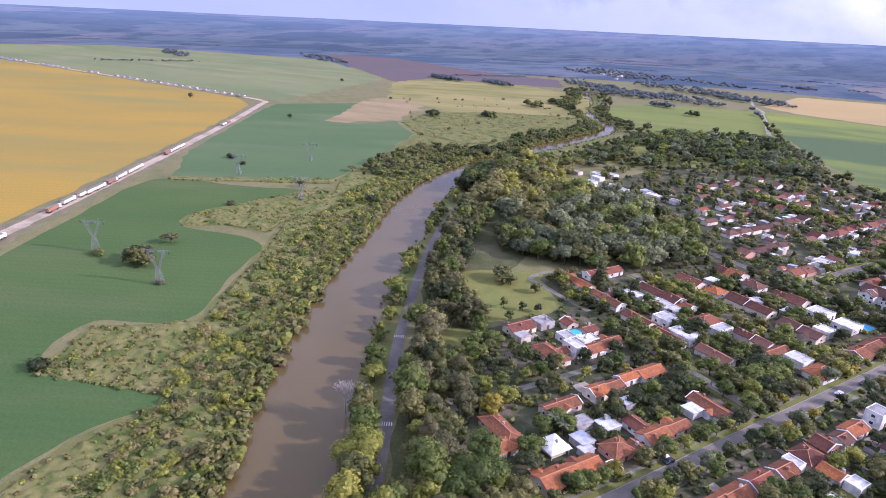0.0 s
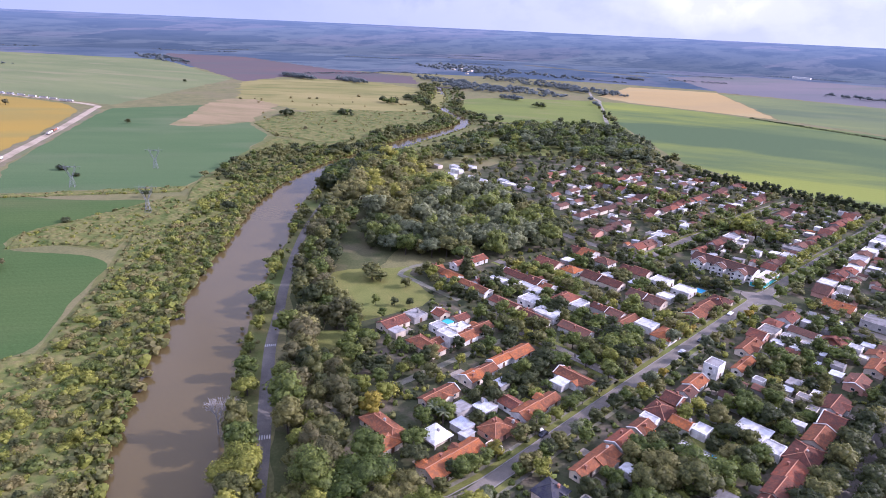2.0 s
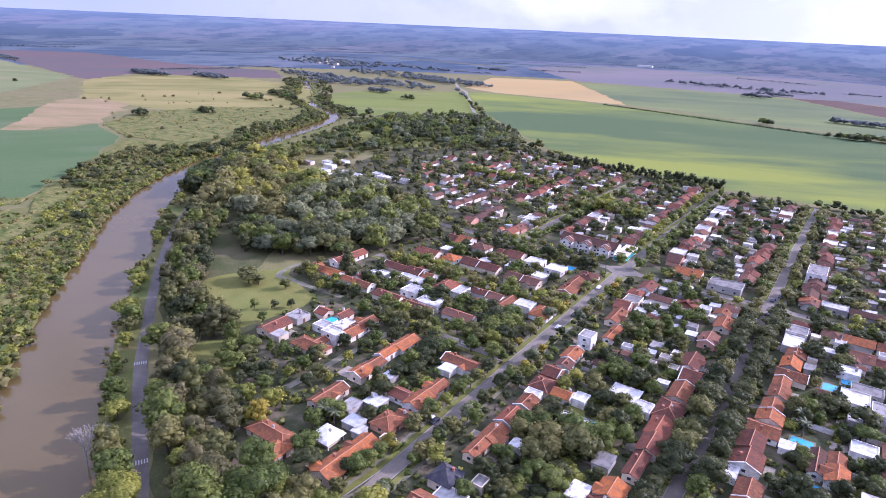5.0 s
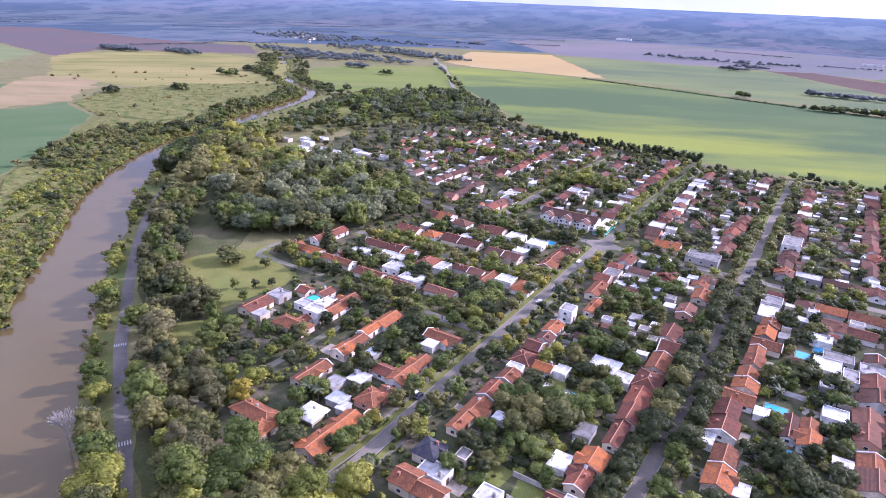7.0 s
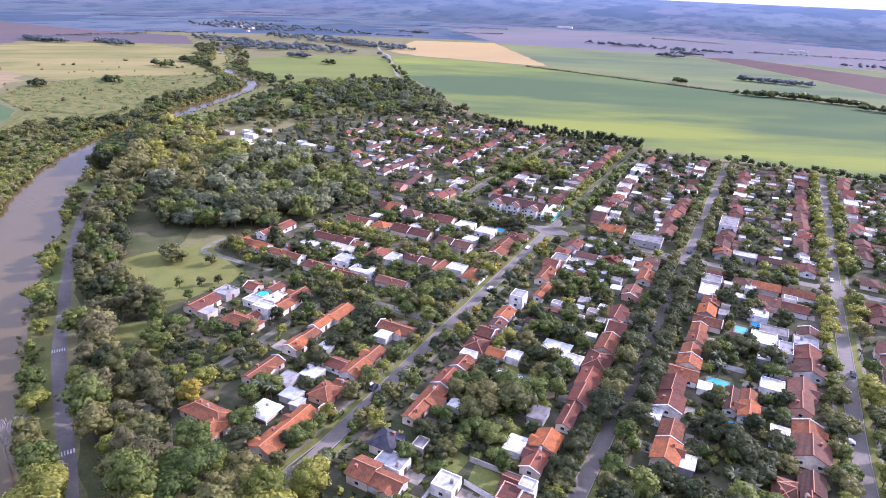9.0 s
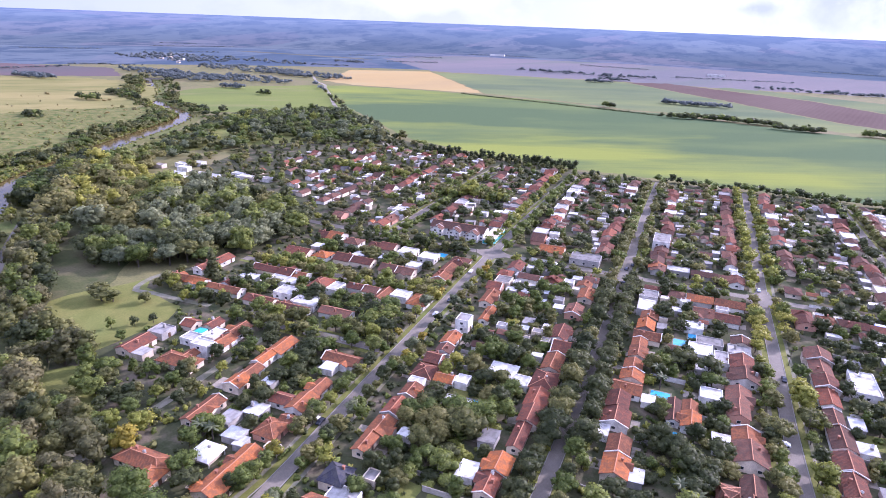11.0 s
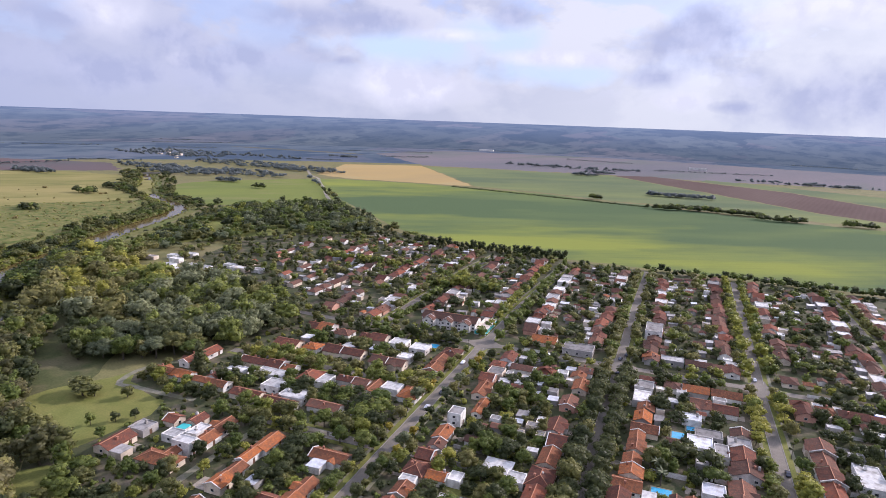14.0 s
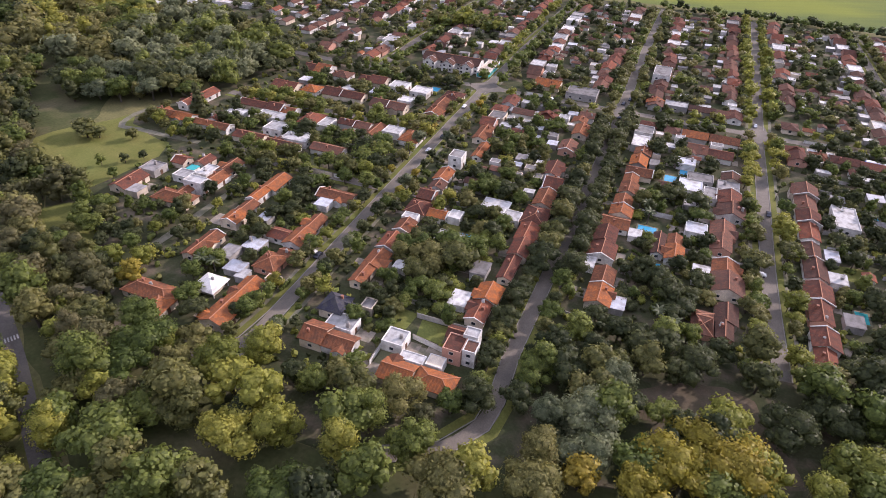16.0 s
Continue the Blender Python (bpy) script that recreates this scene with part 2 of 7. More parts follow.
SCRUBLAND = material("rough_scrub", (0.096, 0.112, 0.026), (0.172, 0.146, 0.056), 0.30, 0.95, 0.9, 9, (0.060, 0.084, 0.018), 0.09, spec=0.1)
SOY = field_material("green_crop", (0.051, 0.090, 0.028), (0.070, 0.104, 0.033), 0.02, 32, 5, (0.090, 0.108, 0.042), 0.008)
# the same green crop farther off, lightened by painted haze
SOY_HAZED = field_material("pale_green_crop", (0.070, 0.112, 0.046), (0.088, 0.126, 0.054), 0.02, 32, 5, (0.108, 0.132, 0.066), 0.006)
MAIZE = field_material("ripe_crop", (0.300, 0.194, 0.036), (0.220, 0.168, 0.048), 0.02, 30, 7, (0.180, 0.168, 0.062), 0.004)
# distant ripe crop: haze put in as a paler, duller gold
MAIZE_HAZED = field_material("pale_ripe_crop", (0.345, 0.245, 0.098), (0.290, 0.215, 0.100), 0.012, 30, 7, (0.30, 0.24, 0.12), 0.004)
PASTURE = field_material("pale_pasture", (0.165, 0.178, 0.080), (0.128, 0.150, 0.068), 0.03, 60, 9, (0.205, 0.190, 0.100))
# broad dark bands stand in for cloud shadows, painted into the crop
RIGHTCROP = field_material("bright_crop", (0.184, 0.206, 0.046), (0.076, 0.108, 0.050), 0.015, 62, 9, (0.125, 0.155, 0.056), 0.0026, 0.455, 0.545)
CROP_PALE = field_material("pale_crop", (0.158, 0.176, 0.070), (0.096, 0.122, 0.066), 0.015, 62, 9, (0.130, 0.150, 0.074), 0.0035, 0.42, 0.58)
BARE = field_material("bare_soil", (0.26, 0.195, 0.105), (0.20, 0.158, 0.080), 0.05, 60, 6, (0.160, 0.150, 0.066), 0.02)
# stubble tinted lilac-grey: the haze of the distance is in the colour
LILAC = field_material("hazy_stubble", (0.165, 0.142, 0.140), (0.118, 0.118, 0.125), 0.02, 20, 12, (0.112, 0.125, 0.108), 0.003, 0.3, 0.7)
# reddish soil, greyed by haze mixed into its tones
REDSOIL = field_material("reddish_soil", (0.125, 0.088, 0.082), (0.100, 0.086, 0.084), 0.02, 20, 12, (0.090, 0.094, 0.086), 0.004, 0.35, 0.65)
PLOUGH = field_material("ploughed_soil", (0.090, 0.062, 0.052), (0.110, 0.080, 0.066), 0.04, 15, 8)
ASPHALT = material("asphalt", (0.142, 0.122, 0.096), (0.186, 0.160, 0.126), 0.3, 0.9, 0.2, 10, (0.115, 0.104, 0.086), 0.08)
# darker copy for the river road, with the trees' shade in its colour
SHADED_ASPHALT = material("dark_asphalt", (0.090, 0.080, 0.068), (0.124, 0.110, 0.092), 0.3, 0.9, 0.2, 10, (0.150, 0.130, 0.102), 0.06)
KERB = material("kerb_concrete", (0.25, 0.23, 0.20), (0.20, 0.185, 0.155), 0.6, 0.9)
PAVING = material("pavement", (0.20, 0.18, 0.135), (0.12, 0.118, 0.07), 0.3, 0.9, 0.2, 9, (0.12, 0.12, 0.06), 0.09)
DIRT = material("dirt_road", (0.39, 0.315, 0.215), (0.29, 0.228, 0.150), 0.25, 0.95, 0.3, 8, (0.235, 0.185, 0.115), 0.05)
TRACK = material("grey_track", (0.27, 0.235, 0.19), (0.20, 0.18, 0.135), 0.2, 0.95, 0.3, 8, (0.15, 0.15, 0.09), 0.05)
VERGE = material("dry_verge", (0.175, 0.135, 0.075), (0.105, 0.095, 0.045), 0.1, 0.95, 0.6, 9, (0.10, 0.11, 0.04), 0.03)
PAINT = material("road_paint", (0.46, 0.45, 0.42), (0.22, 0.21, 0.20), 2.5, 0.8)
TILE = roof_material("clay_tiles", (0.40, 0.142, 0.052), (0.30, 0.104, 0.042), (0.17, 0.080, 0.046))
# red slightly desaturated, a little haze put into the tile colour
TILE_RED = roof_material("red_tiles", (0.255, 0.090, 0.051), (0.192, 0.070, 0.043), (0.115, 0.062, 0.046))
TILE_BROWN = roof_material("brown_tiles", (0.205, 0.096, 0.062), (0.155, 0.077, 0.053), (0.105, 0.066, 0.050))
RIDGE = material("mortared_ridge", (0.42, 0.20, 0.11), (0.32, 0.145, 0.08), 1.5, 0.85, 0.2)
SLATE = roof_material("slate", (0.065, 0.065, 0.085), (0.05, 0.05, 0.065), (0.09, 0.085, 0.08))
WHITE = material("white_render", (0.70, 0.68, 0.63), (0.54, 0.52, 0.47), 0.5, 0.85, 0.1, 10, (0.40, 0.37, 0.33), 0.25, object_random=0.12)
CREAM = material("cream_render", (0.62, 0.53, 0.40), (0.52, 0.44, 0.34), 0.4, 0.85, 0.1, 10, (0.4, 0.33, 0.26), 0.25, object_random=0.2)
ROSE = material("rose_render", (0.50, 0.27, 0.19), (0.42, 0.23, 0.16), 0.4, 0.85, 0.1, 10, object_random=0.15)
GREY = material("grey_render", (0.33, 0.31, 0.28), (0.24, 0.225, 0.20), 0.4, 0.9, 0.1, 10, (0.2, 0.19, 0.18), 0.2, object_random=0.2)
BRICKWALL = material("brick_face", (0.30, 0.13, 0.08), (0.22, 0.10, 0.065), 1.2, 0.9, 0.2, 10, object_random=0.15)
FLATROOF = material("roof_membrane", (0.50, 0.49, 0.46), (0.33, 0.32, 0.30), 0.5, 0.7, 0.1, 8, (0.20, 0.185, 0.165), 0.3, object_random=0.35)
GREYROOF = material("grey_flat_roof", (0.25, 0.235, 0.22), (0.17, 0.16, 0.145), 0.3, 0.85, 0.1, 8, (0.11, 0.10, 0.088), 0.3, object_random=0.35)
SHEET = material("zinc_sheet", (0.55, 0.56, 0.58), (0.42, 0.43, 0.45), 0.4, 0.45, 0.1, 6, (0.3, 0.26, 0.22), 0.2, metal=0.4, object_random=0.2)
TEAL = material("teal_cloth", (0.03, 0.36, 0.34), (0.04, 0.30, 0.30), 1.0, 0.7)
BLUE = material("blue_cover", (0.05, 0.16, 0.55), (0.07, 0.20, 0.60), 0.8, 0.6)
GLASS = material("window_glass", (0.035, 0.04, 0.045), (0.02, 0.025, 0.03), 0.5, 0.12, 0, spec=0.6)
FRAME = material("painted_frame", (0.55, 0.53, 0.49), (0.42, 0.38, 0.33), 1.0, 0.6)
WOOD = material("dark_wood", (0.13, 0.07, 0.04), (0.09, 0.05, 0.03), 2.0, 0.7)
BARK = material("bark", (0.10, 0.08, 0.06), (0.065, 0.052, 0.04), 1.5, 0.95, 0.5)
PALEBARK = material("bare_branches", (0.36, 0.33, 0.30), (0.28, 0.26, 0.23), 1.5, 0.95, 0.3)
STEEL = material("galvanised_steel", (0.30, 0.31, 0.30), (0.22, 0.23, 0.23), 1.0, 0.5, 0.05, metal=0.5)
POOLWATER = material("pool_water", (0.06, 0.34, 0.50), (0.05, 0.28, 0.46), 0.5, 0.08, 0.1, 4, spec=0.5)
POOLGREEN = material("green_pool_water", (0.05, 0.32, 0.31), (0.04, 0.27, 0.27), 0.5, 0.08, 0.1, 4, spec=0.5)
CARWHITE = material("white_car_paint", (0.75, 0.75, 0.75), (0.68, 0.68, 0.68), 0.5, 0.25, 0, spec=0.5)
CARDARK = material("dark_car_paint", (0.04, 0.045, 0.06), (0.03, 0.03, 0.04), 0.5, 0.25, 0, spec=0.5)
CARSILVER = material("silver_car_paint", (0.45, 0.46, 0.48), (0.4, 0.4, 0.42), 0.5, 0.25, 0, spec=0.5)
RUBBER = material("tyre_rubber", (0.02, 0.02, 0.02), (0.03, 0.03, 0.03), 2, 0.9)
LEAF = {
    "green": leaf_material("leaf_green", (0.086, 0.112, 0.026), (0.205, 0.246, 0.054)),
    "dark": leaf_material("leaf_dark", (0.050, 0.063, 0.024), (0.110, 0.125, 0.044)),
    "yellow": leaf_material("leaf_yellowgreen", (0.165, 0.178, 0.032), (0.345, 0.350, 0.064)),
    "gold": leaf_material("leaf_gold", (0.230, 0.190, 0.026), (0.420, 0.350, 0.052)),
    "olive": leaf_material("leaf_olive", (0.112, 0.116, 0.036), (0.240, 0.234, 0.072)),
    "grey": leaf_material("leaf_greygreen", (0.112, 0.132, 0.066), (0.230, 0.252, 0.126)),
    "scrub": leaf_material("leaf_scrub", (0.180, 0.162, 0.056), (0.310, 0.268, 0.098)),
    # far leaves paled and blued: distance haze put into their colour
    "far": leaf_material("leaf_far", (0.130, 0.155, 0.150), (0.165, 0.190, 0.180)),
    "brown": leaf_material("leaf_brown", (0.098, 0.096, 0.040), (0.184, 0.174, 0.070)),
}


def water_material():
    m = bpy.data.materials.new("river_water")
    m.use_nodes = True
    t = m.node_tree
    b = t.nodes["Principled BSDF"]
    co = add(t, "ShaderNodeTexCoord").outputs["Object"]
    n1 = add(t, "ShaderNodeTexNoise", Vector=co, Scale=0.03, Detail=4.0).outputs[0]
    col = mixed(t, n1, (0.100, 0.071, 0.025), (0.080, 0.060, 0.024))
    t.links.new(col, b.inputs["Base Color"])
    b.inputs["Roughness"].default_value, b.inputs["IOR"].default_value = 0.12, 1.25
    n2 = add(t, "ShaderNodeTexNoise", Vector=co, Scale=0.5, Detail=4.0).outputs[0]
    bp = add(t, "ShaderNodeBump", Strength=0.10, Distance=0.3, Height=n2)
    t.links.new(bp.outputs[0], b.inputs["Normal"])
    return m


WATER = water_material()

from mathutils.geometry import tessellate_polygon


# ---- helpers for meshes ----
def mesh(name, verts, faces, mats, parent=None, label="", smooth=False, index=None):
    """One mesh object from vertices and faces."""
    me = bpy.data.meshes.new(name)
    me.from_pydata([tuple(v) for v in verts], [], [tuple(f) for f in faces])
    for m in mats if isinstance(mats, (list, tuple)) else [mats]:
        me.materials.append(m)
    if index is not None:
        me.polygons.foreach_set("material_index", index)
    if smooth:
        me.polygons.foreach_set("use_smooth", [True] * len(me.polygons))
    ob = new(name, me)
    if parent:
        ob.parent = parent
    if label:
        tagged(ob, label)
    return ob


def part(name, bm, mat, parent, label=""):
    """Links a bmesh as one mesh object under a thing or a part."""
    me = bpy.data.meshes.new(name)
    bm.to_mesh(me)
    bm.free()
    me.materials.append(mat)
    ob = new(name, me)
    ob.parent = parent
    if label:
        tagged(ob, label)
    return ob


def hexa(bm, corners):
    """Adds a closed six-sided block from its eight corners: four below, four above."""
    v = [bm.verts.new(c) for c in corners]
    for f in ((3, 2, 1, 0), (4, 5, 6, 7), (0, 1, 5, 4), (1, 2, 6, 5), (2, 3, 7, 6), (3, 0, 4, 7)):
        bm.faces.new([v[i] for i in f])
    return v


def box(bm, x0, x1, y0, y1, z0, z1, bevel=0.0):
    """Adds a box to a bmesh."""
    v = hexa(bm, [(x, y, z) for z in (z0, z1) for x, y in ((x0, y0), (x1, y0), (x1, y1), (x0, y1))])
    if bevel:
        bmesh.ops.bevel(bm, geom=list({e for q in v for e in q.link_edges}), offset=bevel, segments=1, affect="EDGES")


def bar(bm, a, b, w):
    """Adds a square bar from a to b."""
    a, b = Vector(a), Vector(b)
    q = (b - a).to_track_quat("Z", "Y").to_matrix()
    u, v = q @ Vector((w / 2, 0, 0)), q @ Vector((0, w / 2, 0))
    hexa(bm, [p + su * u + sv * v for p in (a, b) for su, sv in ((-1, -1), (1, -1), (1, 1), (-1, 1))])


def curve(points, step=6.0):
    """A smooth line through points of the plan."""
    p = [np.array(q, float) for q in points]
    p = [2 * p[0] - p[1]] + p + [2 * p[-1] - p[-2]]
    out = []
    for a, b, c, d in zip(p, p[1:], p[2:], p[3:]):
        n = max(1, int(np.linalg.norm(c - b) / step))
        for i in range(n):
            s = i / n
            out.append(0.5 * (2 * b + (c - a) * s + (2 * a - 5 * b + 4 * c - d) * s * s + (3 * b - a - 3 * c + d) * s ** 3))
    out.append(p[-2])
    return np.array(out)


def ribbon(name, points, width, z, mat, label, category="road", step=6.0, ragged=0.0, thick=0.0, parent=None):
    """A strip of ground along a smooth line; its edges may be ragged, its sides may stand up like a slab."""
    c = curve(points, step)
    d = np.gradient(c[:, :2], axis=0)
    d /= np.linalg.norm(d, axis=1)[:, None] + 1e-9
    n = np.stack([-d[:, 1], d[:, 0]], 1)
    w = np.asarray([width] * len(c) if np.isscalar(width) else np.interp(np.linspace(0, 1, len(c)), np.linspace(0, 1, len(width)), width))
    verts, faces = [], []
    for i in range(len(c)):
        for side in (1, -1):
            j = ragged * (noise.noise((c[i][0] * 0.09, c[i][1] * 0.09, side * 5.0)) * 2)
            q = c[i][:2] + n[i] * side * (w[i] / 2 + j)
            verts.append((q[0], q[1], z))
            if thick:
                verts.append((q[0], q[1], z - thick))
    k = 4 if thick else 2
    for i in range(len(c) - 1):
        a, b = i * k, (i + 1) * k
        if thick:
            faces += [(a, a + 2, b + 2, b), (a + 1, a, b, b + 1), (a + 2, a + 3, b + 3, b + 2)]
        else:
            faces.append((a, a + 1, b + 1, b))
    ob = mesh(name, verts, faces, mat, parent)
    return ob if parent else tagged(ob, label, category, kind="structure")


def area(name, outline, z, mat, label, category="field", ragged=1.5, step=7.0, smooth=False):
    """A flat piece of ground with a slightly ragged outline."""
    if smooth:
        outline = [tuple(p) for p in curve(outline + outline[:1], 6.0)[:-1]]
    pts = []
    for (x0, y0), (x1, y1) in zip(outline, outline[1:] + outline[:1]):
        n = max(1, int(math.hypot(x1 - x0, y1 - y0) / step))
        for i in range(n):
            x, y = x0 + (x1 - x0) * i / n, y0 + (y1 - y0) * i / n
            pts.append((x + ragged * 2 * noise.noise((x * 0.05, y * 0.05, 1.0)), y + ragged * 2 * noise.noise((x * 0.05, y * 0.05, 9.0)), z))
    tris = tessellate_polygon([[Vector(p) for p in pts]])
    faces = []
    for i, j, k in tris:
        (ax, ay, _), (bx, by, _), (cx, cy, _) = pts[i], pts[j], pts[k]
        faces.append((i, j, k) if (bx - ax) * (cy - ay) - (by - ay) * (cx - ax) > 0 else (k, j, i))
    return tagged(mesh(name, pts, faces, mat), label, category, kind="structure")


# ---- the river's course and the ground ----
RIVER = [(60, -100), (-30, -40), (-90, 2), (-144, 36), (-200, 67), (-242, 95), (-300, 138), (-342, 174), (-396, 216), (-448, 272),
         (-488, 335), (-517, 405), (-551, 478), (-580, 560), (-622, 640), (-722, 697), (-795, 742), (-850, 803), (-925, 875), (-1000, 945)]
RIVER_W = [34, 34, 34, 34, 35, 35, 35, 33, 31, 30, 28, 25, 23, 20, 20, 20, 24, 22, 18, 14]
river_line = curve(RIVER, 8.0)
river_half = np.interp(np.linspace(0, 1, len(river_line)), np.linspace(0, 1, len(RIVER_W)), RIVER_W) / 2


def river_gap(x, y):
    """How far a place lies from the river's edge; negative in the water."""
    d = np.hypot(river_line[:, 0] - x, river_line[:, 1] - y) - river_half
    return float(d.min())


EYE_Z, FLAT, EDGE = 130.0, 2600.0, 4900.0


def far_height(r):
    """The plain is level, and far out is bent up so the skyline fits the camera's view."""
    if r <= FLAT:
        return 0.0
    s = (r - FLAT) / (EDGE - FLAT)
    return EYE_Z - r * EYE_Z / (FLAT + 22000.0 * s ** 3)


def build_ground():
    angles = [60 + 0.6 * i for i in range(234)] + [200 + 4 * i for i in range(1, 55)]
    radii = [4.0]
    while radii[-1] < EDGE:
        radii.append(min(EDGE, radii[-1] * 1.026))
    verts, faces, far = [(0, 0, 0)], [], []
    na = len(angles)
    for r in radii:
        z0 = far_height(r)
        for a in angles:
            x, y = r * math.cos(radians(a)), r * math.sin(radians(a))
            z = z0
            if 120 < r < 1500:
                gap = river_gap(x, y)
                if gap < 3.0:
                    z = -1.9
            verts.append((x, y, z))
    for k in range(na):
        faces.append((0, 1 + k, 1 + (k + 1) % na))
    for i in range(len(radii) - 1):
        for k in range(na):
            a, b = 1 + i * na + k, 1 + i * na + (k + 1) % na
            (far if radii[i] > 1750 else faces).append((a, a + na, b + na, b))
    first = min(min(f) for f in far)
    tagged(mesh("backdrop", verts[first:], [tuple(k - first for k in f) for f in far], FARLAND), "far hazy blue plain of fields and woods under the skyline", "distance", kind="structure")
    last = max(max(f) for f in faces) + 1
    return tagged(mesh("ground", verts[:last], faces, GROUND), "flat grassy river plain", "ground", kind="structure")


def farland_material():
    """The far plain: a patchwork of fields, stubble and woods, with blue haze painted into it."""
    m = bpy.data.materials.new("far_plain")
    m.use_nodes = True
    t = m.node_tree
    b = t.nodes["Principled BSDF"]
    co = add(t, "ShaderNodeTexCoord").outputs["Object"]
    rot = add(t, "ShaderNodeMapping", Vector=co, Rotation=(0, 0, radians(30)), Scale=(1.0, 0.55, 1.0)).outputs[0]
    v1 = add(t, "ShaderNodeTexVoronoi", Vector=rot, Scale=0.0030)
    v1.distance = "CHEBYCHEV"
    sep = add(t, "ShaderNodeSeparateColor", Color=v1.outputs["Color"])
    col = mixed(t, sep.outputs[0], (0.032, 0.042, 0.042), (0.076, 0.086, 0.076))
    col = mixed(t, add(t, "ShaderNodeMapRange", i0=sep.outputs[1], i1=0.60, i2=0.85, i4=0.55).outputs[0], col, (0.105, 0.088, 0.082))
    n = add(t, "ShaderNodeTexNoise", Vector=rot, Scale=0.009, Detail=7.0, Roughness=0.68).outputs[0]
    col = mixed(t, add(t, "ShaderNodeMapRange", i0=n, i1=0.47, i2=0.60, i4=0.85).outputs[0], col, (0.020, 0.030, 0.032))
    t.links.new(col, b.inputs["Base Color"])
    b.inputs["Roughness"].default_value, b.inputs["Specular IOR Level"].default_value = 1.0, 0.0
    # blue haze painted on as emission, stronger towards the skyline
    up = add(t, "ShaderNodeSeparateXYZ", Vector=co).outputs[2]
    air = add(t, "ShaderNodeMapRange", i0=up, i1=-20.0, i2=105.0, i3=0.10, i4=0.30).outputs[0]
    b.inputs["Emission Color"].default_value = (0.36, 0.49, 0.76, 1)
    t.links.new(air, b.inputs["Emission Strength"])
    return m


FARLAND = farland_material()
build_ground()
ribbon("water", RIVER, [w + 3 for w in RIVER_W], -0.55, WATER, "calm brown river water between overgrown banks", "river", 8.0)



def bank(side, name, label):
    """The sloping river bank: from below the water up over its edge, with an uneven crest."""
    line = curve(RIVER, 3.0)
    half = np.interp(np.linspace(0, 1, len(line)), np.linspace(0, 1, len(RIVER_W)), RIVER_W) / 2
    d = np.gradient(line, axis=0)
    d /= np.linalg.norm(d, axis=1)[:, None]
    n = np.stack([-d[:, 1], d[:, 0]], 1) * side
    verts, faces = [], []
    prof = ((-1.5, -1.0), (0.0, -0.45), (1.2, 0.0), (2.6, 0.10), (13.5, 0.065))
    for i, p in enumerate(line):
        j = 1.3 * noise.noise((p[0] * 0.11, p[1] * 0.11, side * 3.0)) + 0.6 * noise.noise((p[0] * 0.4, p[1] * 0.4, side * 7.0))
        for o, z in prof:
            q = p + n[i] * (half[i] + o + j)
            verts.append((q[0], q[1], z))
    k = len(prof)
    for i in range(len(line) - 1):
        for m in range(k - 1):
            a = i * k + m
            faces.append((a, a + 1, a + k + 1, a + k) if side < 0 else (a + k, a + k + 1, a + 1, a))
    return tagged(mesh(name, verts, faces, THICKET), label, "bank", kind="structure")


bank(1, "bank_slope_1", "grassy sloping river bank")
bank(-1, "bank_slope_2", "grassy sloping river bank under trees")
# ---- fields ----
area("field_1", [(-120, -95), (-179, -38), (-198, -15), (-212, 14), (-248, -24), (-283, -4), (-269, 33), (-310, 60), (-354, 88), (-404, 52), (-423, 66),
                 (-397, 112), (-446, 162), (-490, 108), (-532, 64), (-520, 36), (-440, -12), (-330, -80), (-200, -170)], 0.06, SOY, "low green crop field with a wavy edge along the thicket", ragged=1.2, smooth=True)
area("field_2", [(-541, 65), (-510, 130), (-484, 186), (-560, 262), (-654, 350), (-755, 378), (-748, 318), (-780, 285), (-860, 350), (-935, 395), (-952, 275), (-900, 238), (-780, 172), (-640, 96)], 0.06, SOY_HAZED,
     "low green crop field with a few shrubs", ragged=2.0)
area("field_3", [(-755, 378), (-780, 285), (-860, 345), (-935, 395), (-985, 470), (-900, 500), (-830, 440)], 0.05, BARE, "bare brown patch beside the crop", ragged=8, smooth=True)
area("field_4", [(-440, -52), (-600, 42), (-800, 156), (-950, 232), (-1033, 232), (-1224, 148), (-1560, -6), (-1915, -168), (-2350, -420), (-1800, -1000), (-900, -700)], 0.06, MAIZE, "ripe golden crop field", ragged=2)
area("field_5", [(-985, 285), (-1224, 178), (-1560, 24), (-1915, -135), (-2400, -350), (-2500, 150), (-1900, 700), (-1300, 620)], 0.05, PASTURE, "pale green pasture beyond the dirt road", ragged=4)
area("field_6", [(-1000, 480), (-1290, 640), (-1250, 800), (-1150, 880), (-960, 900), (-800, 800), (-700, 620), (-800, 500)], 0.04, field_material("dry_pasture", (0.235, 0.200, 0.078), (0.170, 0.160, 0.056), 0.03, 40, 9, (0.115, 0.122, 0.042), 0.014),
     "dry tan pasture on the flood plain", ragged=8)
area("field_8", [(-300, 648), (-186, 606), (-96, 590), (4, 592), (166, 586), (420, 580), (900, 560), (760, 820), (290, 992), (229, 990), (80, 1022), (-49, 1072), (-107, 1068), (-220, 1118), (-367, 1128), (-479, 1130), (-645, 1108), (-676, 1078), (-510, 860)], 0.06,
     RIGHTCROP, "wide bright green crop field behind the town", ragged=2)
area("field_9", [(-739, 1162), (-837, 1449), (-661, 1561), (-520, 1360), (-380, 1158), (-479, 1148), (-645, 1127)], 0.06, MAIZE_HAZED, "ripe golden crop field", ragged=3)
